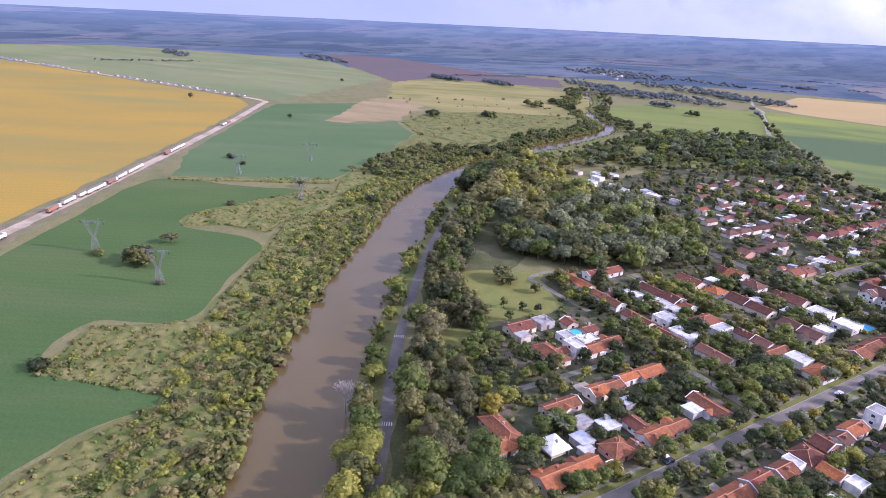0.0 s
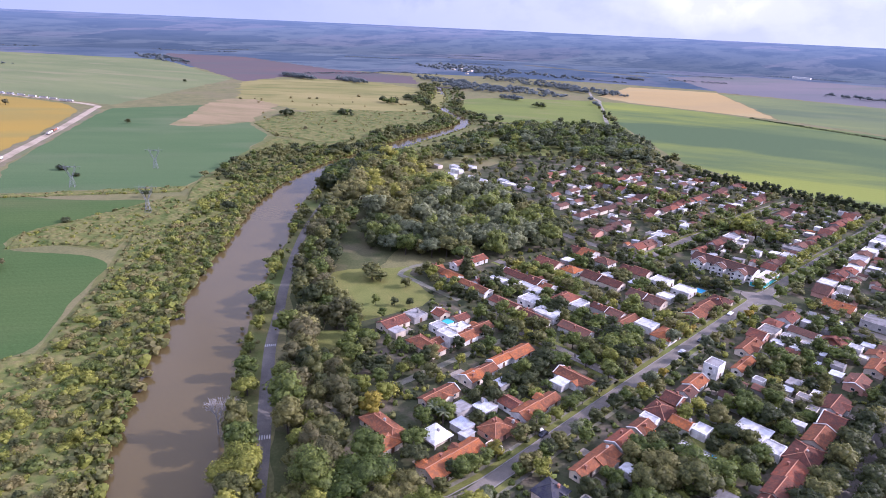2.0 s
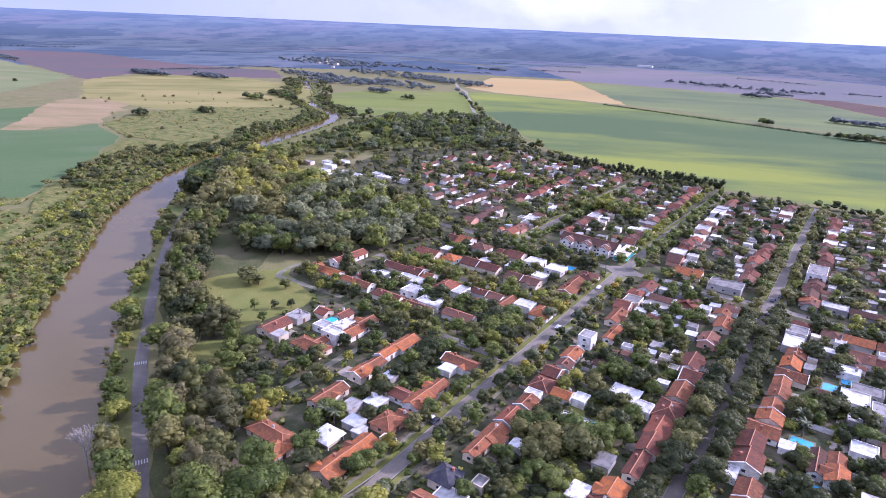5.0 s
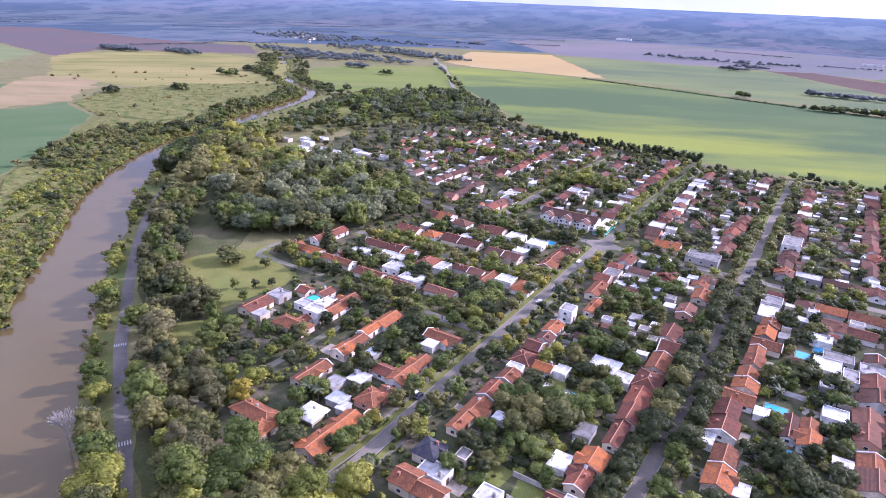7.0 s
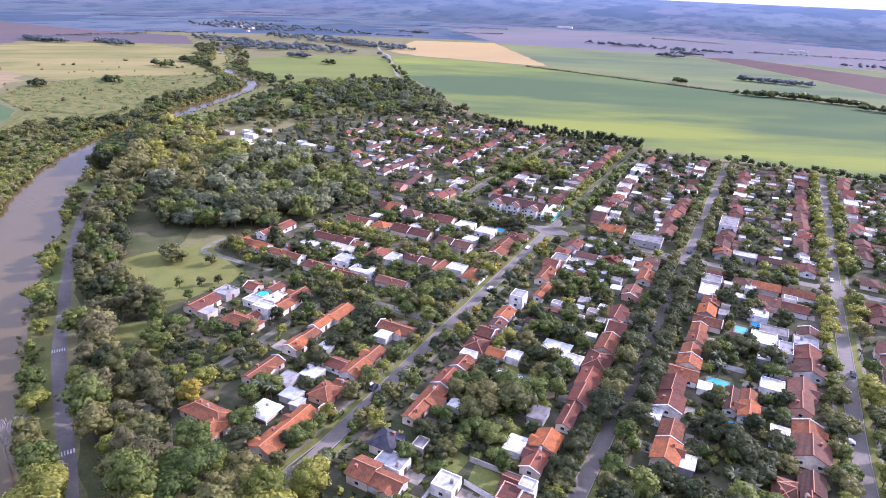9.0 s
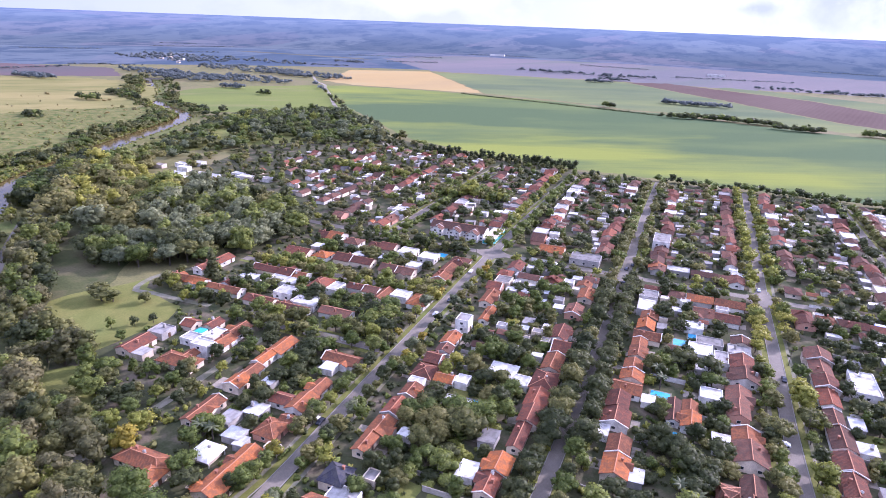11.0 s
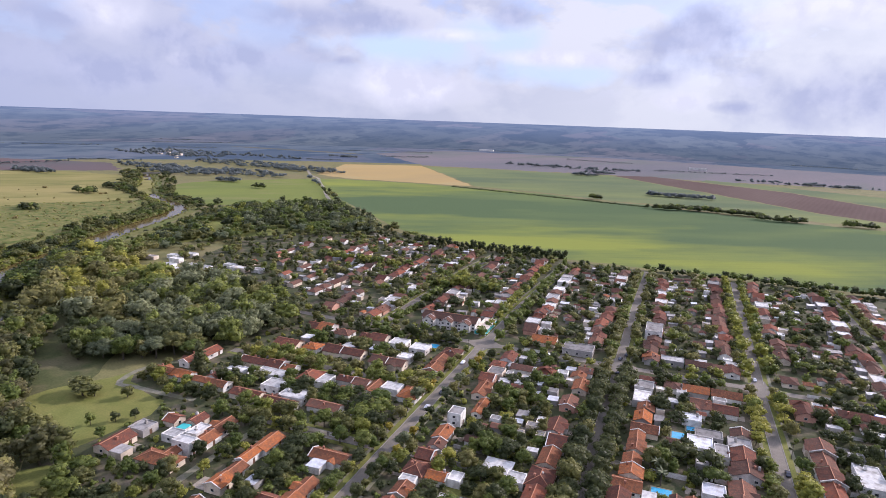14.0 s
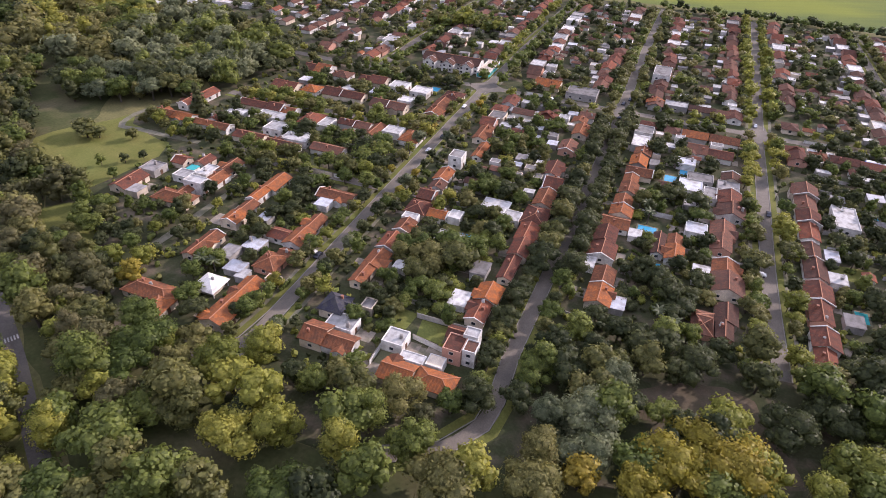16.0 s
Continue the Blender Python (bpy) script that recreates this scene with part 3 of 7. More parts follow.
area("field_10", [(-376, 1160), (-516, 1362), (-640, 1535), (-453, 1594), (-175, 1640), (66, 1330), (208, 1136), (292, 1074), (340, 1036), (195, 1030), (80, 1044), (-49, 1096), (-107, 1094), (-220, 1142)], 0.05, CROP_PALE, "pale green crop field", ragged=4)
area("field_11", [(-165, 1640), (-69, 1690), (39, 1610), (220, 1480), (347, 1280), (440, 1120), (360, 1046), (298, 1080), (215, 1142), (72, 1336)], 0.05, PLOUGH, "dark ploughed field", ragged=4)
area("field_16", [(45, 1624), (226, 1492), (354, 1292), (450, 1130), (380, 1030), (780, 835), (1000, 1300), (420, 1500), (60, 1690)], 0.05, CROP_PALE, "green crop beyond the ploughed strip", ragged=4)
area("river_lawn", [(-505, 448), (-478, 436), (-400, 555), (-366, 604), (-420, 650), (-560, 655), (-548, 570), (-528, 500)], 0.055, LAWN, "open lawn between trees at the river bend", "lawn", ragged=3, smooth=True)
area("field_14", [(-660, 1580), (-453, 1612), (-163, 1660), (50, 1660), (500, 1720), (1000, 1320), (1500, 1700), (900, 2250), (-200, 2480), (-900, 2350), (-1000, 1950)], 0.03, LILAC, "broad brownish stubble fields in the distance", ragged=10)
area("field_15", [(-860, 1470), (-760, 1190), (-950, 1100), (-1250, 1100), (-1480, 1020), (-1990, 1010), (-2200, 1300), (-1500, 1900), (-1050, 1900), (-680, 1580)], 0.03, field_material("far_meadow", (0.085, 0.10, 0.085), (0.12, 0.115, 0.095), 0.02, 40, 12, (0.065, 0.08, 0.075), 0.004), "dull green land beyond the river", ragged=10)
area("field_12", [(-604, 690), (-520, 716), (-430, 694), (-360, 684), (-500, 856), (-672, 1076), (-700, 1066), (-822, 880), (-740, 740), (-660, 700)], 0.05, field_material("river_meadow", (0.150, 0.172, 0.046), (0.118, 0.142, 0.044), 0.02, 50, 9, (0.17, 0.165, 0.07), 0.01), "meadow beside the river bend", ragged=4, smooth=True)
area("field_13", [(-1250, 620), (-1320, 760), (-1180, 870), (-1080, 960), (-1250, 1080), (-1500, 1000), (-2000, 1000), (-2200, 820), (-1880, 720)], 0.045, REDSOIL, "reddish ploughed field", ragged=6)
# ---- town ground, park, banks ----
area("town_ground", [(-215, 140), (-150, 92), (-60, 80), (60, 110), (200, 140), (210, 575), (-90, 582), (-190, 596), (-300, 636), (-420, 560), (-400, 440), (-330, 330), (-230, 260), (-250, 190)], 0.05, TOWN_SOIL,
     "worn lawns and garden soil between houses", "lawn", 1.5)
area("dry_tongue", [(-404, 50), (-430, 62), (-440, 96), (-462, 166), (-430, 166), (-392, 116), (-370, 96), (-395, 76)], 0.075, THICKET, "dry rank grass between two crop fields", "grass", 1.5, smooth=True)
area("park_lawn", [(-266, 177), (-258, 191), (-250, 209), (-246, 219), (-238, 206), (-222, 201), (-208, 199), (-202, 187), (-204, 169), (-206, 153), (-220, 149), (-240, 154), (-256, 164)], 0.09, LAWN, "sunlit mown park lawn", "lawn", 2.0)
area("river_bank_west", [(-120, -90), (-90, -30), (-130, 2), (-200, 40), (-252, 78), (-315, 127), (-355, 160), (-412, 205), (-470, 275), (-510, 345), (-560, 400), (-654, 352), (-484, 188), (-440, 164), (-390, 112), (-350, 90), (-266, 36), (-280, -6),
                          (-246, -26), (-210, 16), (-196, -16), (-176, -40)], 0.04, THICKET, "rank yellow-green grass and scrub on the bank", "bank", 1.0)
# dry grass, darker than the lawn: tree shade is put into its colour
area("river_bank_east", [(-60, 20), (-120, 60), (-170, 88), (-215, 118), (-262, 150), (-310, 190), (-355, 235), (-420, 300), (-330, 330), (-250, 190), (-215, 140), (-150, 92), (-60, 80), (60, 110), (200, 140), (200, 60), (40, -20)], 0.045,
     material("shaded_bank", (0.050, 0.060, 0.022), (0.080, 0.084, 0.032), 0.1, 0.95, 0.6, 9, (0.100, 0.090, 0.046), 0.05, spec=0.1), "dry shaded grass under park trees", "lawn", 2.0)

# ---- roads ----
ribbon("verge_dirt_road", [(-380, -72), (-419, -49), (-572, 42), (-794, 167), (-950, 250)], 22, 0.08, VERGE, "dry weedy verges of a dirt road", "verge", 8, 2.0)
ribbon("dirt_road", [(-340, -96), (-419, -49), (-572, 42), (-794, 167), (-945, 246), (-985, 263), (-1060, 238), (-1224, 164), (-1560, 9), (-1915, -151), (-2400, -385)], 9, 0.14, DIRT, "pale dusty dirt road", "road", 8, 0.6)
ribbon("dirt_track", [(-300, 596), (-352, 660), (-420, 735), (-479, 797), (-528, 859), (-590, 950), (-652, 1034), (-690, 1090), (-738, 1137), (-806, 1228)], 5.5, 0.12, TRACK, "pale dirt track along the field", "road", 8, 0.8)
ribbon("river_road", [(0, -20), (-60, 20), (-110, 47), (-153, 74), (-182, 91), (-213, 110), (-238, 128), (-264, 146), (-306, 178), (-348, 214), (-400, 268), (-440, 330)], 4.8, 0.12, SHADED_ASPHALT, "narrow asphalt road along the river", "road", 5)


# ---- trees ----
def ico(sub):
    """Vertices and faces of a round solid."""
    bm = bmesh.new()
    bmesh.ops.create_icosphere(bm, subdivisions=sub, radius=1.0)
    v = np.array([q.co[:] for q in bm.verts])
    f = np.array([[q.index for q in p.verts] for p in bm.faces])
    bm.free()
    return v, f


ICO = {1: ico(1), 2: ico(2)}


def leaf_faces(rng, lobes, count, size, core):
    """Leaf clumps on a set of rounded lobes: small bent quads turned outwards, and an inner shell of larger loose clumps."""
    total = sum(r[0] * r[2] for _, r in lobes)
    vs, ns, fs, n0 = [], [], [], 0
    for ci, (c, r) in enumerate(lobes):
        n = int(count * r[0] * r[2] / total)
        d = rng.normal(size=(n, 3))
        d /= np.linalg.norm(d, axis=1)[:, None]
        d[:, 2] = np.where(d[:, 2] < -0.5, -d[:, 2], d[:, 2])
        d += rng.normal(scale=0.08, size=d.shape)
        p = c + d * r * rng.uniform(0.80, 1.22, size=(n, 1))
        keep = np.ones(n, bool)
        for cj, (c2, r2) in enumerate(lobes):
            if cj != ci:
                keep &= (((p - c2) / r2) ** 2).sum(1) > 0.75
        p, nrm = p[keep], d[keep]
        n = len(p)
        out = nrm.copy()
        nrm = nrm + rng.normal(scale=0.5, size=(n, 3))
        nrm /= np.linalg.norm(nrm, axis=1)[:, None]
        u = np.cross(nrm, rng.normal(size=(n, 3)))
        u /= np.linalg.norm(u, axis=1)[:, None] + 1e-9
        v = np.cross(nrm, u)
        s = size * rng.uniform(0.6, 1.4, size=(n, 1))
        b = nrm * s * rng.uniform(-0.2, 0.35, size=(n, 1))
        q = np.stack([p - u * s * 0.5, p - v * s * 0.42 + b, p + u * s * 0.5, p + v * s * 0.42 + b], 1).reshape(-1, 3)
        vs.append(q)
        ns.append(np.repeat(out * 0.7 + nrm * 0.45, 4, axis=0))
        fs += [tuple(k) for k in (np.arange(n * 4).reshape(-1, 4) + n0)]
        n0 += len(q)
        iv, jf = ICO[core]
        shell = c + iv * r * 0.82 * (1 + rng.normal(scale=0.10, size=(len(iv), 1)))
        tri = shell[jf]
        mid = tri.mean(1, keepdims=True)
        tri = mid + (tri - mid) * 1.12 + (mid - c) * rng.normal(scale=0.06, size=(len(tri), 1, 1))
        flat = tri.reshape(-1, 3)
        vs.append(flat)
        ns.append(flat - c)
        fs += [tuple(k) for k in (np.arange(len(flat)).reshape(-1, 3) + n0)]
        n0 += len(flat)
    ns = np.concatenate(ns)
    return np.concatenate(vs), fs, ns / (np.linalg.norm(ns, axis=1)[:, None] + 1e-9)


def soften(me, normals):
    """Shades a crown by the roundness of its lobes."""
    me.polygons.foreach_set("use_smooth", [True] * len(me.polygons))
    me.normals_split_custom_set_from_vertices(normals)


def lobes_for(shape, rng):
    """Lobes of a crown for a tree one unit high."""
    out = []
    if shape == "round":
        out.append((np.array((0, 0, 0.58)), np.array((0.26, 0.26, 0.29))))
        for k in range(11):
            a, z, q = k * 2.4 + rng.uniform(0, 0.5), rng.uniform(0.34, 0.88), rng.uniform(0.14, 0.33)
            rr = rng.uniform(0.10, 0.21)
            q *= 1.0 - 0.5 * max(0.0, z - 0.6) / 0.28
            out.append((np.array((math.cos(a) * q, math.sin(a) * q, z)), np.array((rr, rr, rr * 0.9))))
    elif shape == "wide":
        for k in range(13):
            a, q = k * 2.4 + rng.uniform(0, 0.5), rng.uniform(0.05, 0.46)
            rr = rng.uniform(0.12, 0.26)
            out.append((np.array((math.cos(a) * q, math.sin(a) * q, 0.72 - q * 0.5 + rng.uniform(-0.08, 0.08))), np.array((rr, rr, rr * 0.75))))
    elif shape == "tall":
        for k in range(8):
            z = 0.25 + 0.09 * k
            rr = 0.20 - 0.0022 * (k - 2.5) ** 2 * 2
            a = k * 2.4
            out.append((np.array((math.cos(a) * 0.09, math.sin(a) * 0.09, z)), np.array((rr, rr, 0.15))))
    elif shape == "cypress":
        for k in range(7):
            z = 0.12 + 0.125 * k
            rr = 0.13 * (1 - 0.75 * (k / 6.5) ** 2)
            out.append((np.array((0, 0, z)), np.array((rr, rr, 0.12))))
    elif shape == "shrub":
        for k in range(6):
            a, q = k * 1.1, rng.uniform(0.1, 0.5)
            rr = rng.uniform(0.35, 0.5)
            out.append((np.array((math.cos(a) * q, math.sin(a) * q, 0.45 + rng.uniform(-0.1, 0.1))), np.array((rr, rr, rr * 0.95))))
    return out


def trunk_mesh(name, rng, shape, mat):
    """A tapered trunk with limbs for a tree one unit high."""
    bm = bmesh.new()
    top = {"round": 0.55, "wide": 0.5, "tall": 0.85, "cypress": 0.9, "shrub": 0.3}[shape]
    rad = 0.028 if shape != "cypress" else 0.02

    def limb(a, b, r0, r1):
        a, b = Vector(a), Vector(b)
        q = (b - a).to_track_quat("Z", "Y").to_matrix().to_4x4()
        bmesh.ops.create_cone(bm, segments=6, radius1=r0, radius2=r1, depth=(b - a).length, matrix=Matrix.Translation((a + b) / 2) @ q)

    limb((0, 0, 0), (0.01, 0.01, top * 0.55), rad, rad * 0.75)
    limb((0.01, 0.01, top * 0.55), (0, 0.02, top), rad * 0.75, rad * 0.35)
    for k in range(5):
        a = k * 1.26 + rng.uniform(0, 0.6)
        z = top * rng.uniform(0.45, 0.8)
        q = rng.uniform(0.14, 0.26)
        limb((0, 0, z), (math.cos(a) * q, math.sin(a) * q, z + rng.uniform(0.12, 0.25)), rad * 0.45, rad * 0.15)
    me = bpy.data.meshes.new(name)
    bm.to_mesh(me)
    bm.free()
    me.materials.append(mat)
    return me


TREE_MESH, CROWN_NORMALS = {}, {}


def tree_mesh(shape, tone, dense, variant):
    """Shared crown and trunk meshes of a kind of tree, one unit high."""
    key = (shape, tone, dense, variant)
    if key not in TREE_MESH:
        rng = np.random.default_rng(17 + variant * 7 + len(shape) * 31)
        lobes = lobes_for(shape, rng)
        count, size = {-1: (26, 0.30), 0: (90, 0.150), 1: (340, 0.092), 2: (820, 0.064), 3: (2700, 0.039)}[dense]
        if dense < 1 and len(lobes) > 5:
            lobes = [(c, r * 1.15) for c, r in lobes[::2 if dense == 0 else 4]]
        if shape in ("cypress", "tall"):
            size *= 0.75
        if shape == "shrub":
            size, count = size * 2.2, int(count * 0.6)
        v, f, normals = leaf_faces(rng, lobes, count, size, 1 if dense < 2 else 2)
        me = bpy.data.meshes.new("crown")
        me.from_pydata([tuple(q) for q in v], [], f)
        soften(me, normals)
        CROWN_NORMALS[key] = normals
        me.materials.append(LEAF[tone])
        TREE_MESH[key] = (me, trunk_mesh("trunk", rng, shape, BARK))
    return TREE_MESH[key]


TREE_WORDS = {"green": "leafy green", "dark": "dark green", "yellow": "yellow-green", "gold": "golden yellow", "olive": "olive green", "grey": "grey-green", "brown": "brownish"}
SHAPE_WORDS = {"round": "round-crowned tree", "wide": "spreading tree", "tall": "tall slender tree", "cypress": "narrow conical cypress", "shrub": "rounded garden shrub"}
tree_rng = random.Random(5)
TREES, BEYOND = [], {}


def tree(x, y, h, tone="green", shape="round", where="in a garden", group="", dense=None, wide=1.15, kind="tree"):
    """One tree at a place of the plan, h metres high."""
    r = math.hypot(x, y)
    if r > 275 and kind in ("garden_tree", "street_tree", "bank_tree"):
        BEYOND.setdefault((group, r > 400), []).append((x, y, h, tone, shape))
        TREES.append((x, y, h * 0.35 * wide))
        return None
    if dense is None:
        dense = 3 if (r < 165 and h > 9) else 2 if r < 240 else 1 if r < 420 else 0
        if shape == "shrub" or h < 5:
            dense = min(dense, 2 if r < 170 else 1)
    crown, trunk = tree_mesh(shape, tone, dense, tree_rng.randrange(3 if dense > 2 else 4))
    kind = "shrub" if shape == "shrub" else kind
    top = new(kind)
    wide *= 1.06 if h < 8 else 1.0
    top.matrix_basis = pose(x, y, 0, 0, 0, tree_rng.uniform(0, 360)) @ Matrix.Diagonal((h * wide, h * wide, h, 1))
    tagged(top, TREE_WORDS[tone] + " " + SHAPE_WORDS[shape] + " " + where, "shrub" if shape == "shrub" else "tree", group)
    for name, me in (("trunk", trunk), ("crown", crown))[1 if shape == "shrub" else 0:]:
        o = new(name, me)
        o.parent = top
    TREES.append((x, y, h * 0.35 * wide))
    return top


def grove(name, places, label, category="trees", dense=0):
    """Many trees that nobody could count, joined into one mesh."""
    vs, normals, starts, loops, ix, n, nl, tones = [], [], [], [], [], 0, 0, []
    rng = np.random.default_rng(11)
    for x, y, h, tone, shape in places:
        variant = int(rng.integers(0, 3))
        me, _ = tree_mesh(shape, tone, dense, variant)
        nn = CROWN_NORMALS[shape, tone, dense, variant]
        co = np.empty(len(me.vertices) * 3)
        me.vertices.foreach_get("co", co)
        co = co.reshape(-1, 3)
        lv, ls = np.empty(len(me.loops), np.int64), np.empty(len(me.polygons), np.int64)
        me.loops.foreach_get("vertex_index", lv)
        me.polygons.foreach_get("loop_start", ls)
        a, s = rng.uniform(0, 6.28), h * rng.uniform(0.9, 1.1)
        w = s * rng.uniform(1.0, 1.4)
        c, d = math.cos(a), math.sin(a)
        vs.append(np.stack([x + (co[:, 0] * c - co[:, 1] * d) * w, y + (co[:, 0] * d + co[:, 1] * c) * w, far_height(math.hypot(x, y)) + co[:, 2] * s - 0.12 * s], 1))
        normals.append(np.stack([nn[:, 0] * c - nn[:, 1] * d, nn[:, 0] * d + nn[:, 1] * c, nn[:, 2]], 1))
        loops.append(lv + n)
        starts.append(ls + nl)
        if tone not in tones:
            tones.append(tone)
        ix.append(np.full(len(ls), tones.index(tone)))
        n += len(co)
        nl += len(lv)
    me = bpy.data.meshes.new(name)
    me.vertices.add(n)
    me.vertices.foreach_set("co", np.concatenate(vs).ravel())
    me.loops.add(nl)
    me.loops.foreach_set("vertex_index", np.concatenate(loops).astype(np.int32))
    st = np.concatenate(starts).astype(np.int32)
    me.polygons.add(len(st))
    me.polygons.foreach_set("loop_start", st)
    me.polygons.foreach_set("material_index", np.concatenate(ix).astype(np.int32))
    for tone in tones:
        me.materials.append(LEAF[tone])
    me.update(calc_edges=True)
    soften(me, np.concatenate(normals))
    return tagged(new(name, me), label, category, kind="stuff")


# ---- houses ----
HOUSES = []


def clear_of(x, y, margin=1.0):
    """Whether a place is free of houses and pools."""
    return all(not (a - margin < x < b + margin and c - margin < y < d + margin) for a, b, c, d in HOUSES)


def roof_bm(w, l, rise, hip, over, z):
    """A tiled roof with its ridge along y: two slopes, or four where it is hipped; with thickness and eaves."""
    bm = bmesh.new()
    a, b = w / 2 + over, l / 2 + over
    e = b - (a if hip else 0.0)
    drop = rise * over / (w / 2)
    rings = []
    for dz in (0.0, -0.16):
        rings.append([bm.verts.new(p) for p in ((-a, -b, z - drop + dz), (a, -b, z - drop + dz), (a, b, z - drop + dz), (-a, b, z - drop + dz), (0, -e, z + rise + dz), (0, e, z + rise + dz))])
    for k, (p0, p1, p2, p3, r0, r1) in enumerate(rings):
        fs = [(p1, p2, r1, r0), (p3, p0, r0, r1)] + ([(p0, p1, r0), (p2, p3, r1)] if hip else [])
        for f in fs:
            bm.faces.new(f if k == 0 else f[::-1])
    t, u = rings
    loop = [0, 1, 2, 3] if hip else [0, 4, 1, 2, 5, 3]
    for i, j in zip(loop, loop[1:] + loop[:1]):
        bm.faces.new((t[i], u[i], u[j], t[j]))
    bmesh.ops.recalc_face_normals(bm, faces=bm.faces)
    return bm


def ridge_bm(w, l, rise, hip, over, z):
    """Ridge caps: a rounded bar along the ridge, and down the hips."""
    bm = bmesh.new()
    a, b = w / 2 + over, l / 2 + over
    e = b - (a if hip else 0.0)
    bar(bm, (0, -e, z + rise + 0.02), (0, e, z + rise + 0.02), 0.26)
    if hip:
        drop = rise * over / (w / 2)
        for sx in (-1, 1):
            for sy in (-1, 1):
                bar(bm, (0, sy * e, z + rise), (sx * a, sy * b, z - drop), 0.2)
    return bm


def walls_bm(w, l, h, rise, gable, t=0.25):
    """Outer walls as one closed shell of thickness t, with gables where the roof has them."""
    bm = bmesh.new()
    rings = []
    for k in (0.0, t):
        x, y = w / 2 - k, l / 2 - k
        apex = h + (rise * (1 - k / (w / 2)) - 0.18 if gable else 0.0)
        low = [bm.verts.new(p) for p in ((-x, -y, 0), (x, -y, 0), (x, y, 0), (-x, y, 0))]
        top = [bm.verts.new(p) for p in ((-x, -y, h), (0, -y, apex), (x, -y, h), (x, y, h), (0, y, apex), (-x, y, h))]
        rings.append((low, top))
    (a, A), (b, B) = rings
    for k, (p, q) in enumerate(((a, A), (b, B))):
        for f in ([p[0], p[1], q[2], q[1], q[0]], [p[1], p[2], q[3], q[2]], [p[2], p[3], q[5], q[4], q[3]], [p[3], p[0], q[0], q[5]]):
            bm.faces.new(f if k == 0 else f[::-1])
    for i in range(6):
        j = (i + 1) % 6
        bm.faces.new((A[i], A[j], B[j], B[i]))
    for i in range(4):
        j = (i + 1) % 4
        bm.faces.new((a[j], a[i], b[i], b[j]))
    return bm


def shared(name, bm, mat):
    me = bpy.data.meshes.new(name)
    bm.to_mesh(me)
    bm.free()
    me.materials.append(mat)
    return me


def window_meshes():
    bm = bmesh.new()
    rings = [[bm.verts.new((x, y, z)) for x, z in ((-a, lo), (a, lo), (a, hi), (-a, hi))] for y in (-0.07, 0.05) for a, lo, hi in ((0.72, 0.0, 1.2), (0.6, 0.1, 1.1))]
    for (p, q) in ((0, 1), (3, 2), (2, 0), (1, 3)):
        for i in range(4):
            j = (i + 1) % 4
            bm.faces.new((rings[p][i], rings[p][j], rings[q][j], rings[q][i]))
    g = bmesh.new()
    box(g, -0.6, 0.6, -0.03, 0.0, 0.1, 1.1)
    d = bmesh.new()
    box(d, -0.5, 0.5, -0.06, 0.0, 0.0, 2.05)
    box(d, -0.62, -0.5, -0.1, 0.0, 0.0, 2.15)
    box(d, 0.5, 0.62, -0.1, 0.0, 0.0, 2.15)
    box(d, -0.5, 0.5, -0.1, 0.0, 2.05, 2.15)
    c = bmesh.new()
    box(c, -0.35, 0.35, -0.35, 0.35, 0.0, 1.3, 0.04)
    box(c, -0.45, 0.45, -0.45, 0.45, 1.3, 1.45, 0.04)
    return shared("window", bm, FRAME), shared("pane", g, GLASS), shared("door", d, WOOD), shared("chimney", c, BRICKWALL)


WINDOW, PANE, DOOR, CHIMNEY = window_meshes()
house_rng = random.Random(23)


def stick(name, me, parent, x, y, z, rz=0.0, sx=1.0, sz=1.0):
    o = new(name, me)
    o.parent = parent
    o.matrix_basis = pose(x, y, z, 0, 0, rz) @ Matrix.Diagonal((sx, 1, sz, 1))
    return o


def openings(top, w, l, h, near):
    """Windows and a door on the four sides of a house whose walls are w by l."""
    wide = near and math.hypot(*top.matrix_basis.translation[:2]) < 215
    sides = [(0, -l / 2, 0, w), (w / 2, 0, 90, l), (-w / 2, 0, -90, l), (0, l / 2, 180, w)] if wide else [(0, -l / 2, 0, w), (w / 2, 0, 90, l)]
    first = True
    for x, y, rz, length in sides:
        n = max(1, int(length / 5.0)) if near else 1
        for i in range(n):
            s = (i + 0.5) / n * length - length / 2
            px, py = x + s * math.cos(radians(rz)), y + s * math.sin(radians(rz))
            if rz and first and i == n // 2:
                stick("door", DOOR, top, px, py, 0.05, rz)
                first = False
                continue
            win = stick("window", WINDOW, top, px, py, 1.0, rz)
            stick("pane", PANE, win, 0, 0, 0)
            if h > 5:
                win = stick("window", WINDOW, top, px, py, 3.8, rz)
                stick("pane", PANE, win, 0, 0, 0)


ROOF_WORDS = {"clay_tiles": "orange clay-tile", "red_tiles": "dull red tile", "brown_tiles": "weathered brown tile", "slate": "dark slate"}
WALL_WORDS = {"white_render": "white-rendered", "cream_render": "cream-rendered", "rose_render": "rose-rendered", "grey_render": "grey-rendered", "brick_face": "brick"}


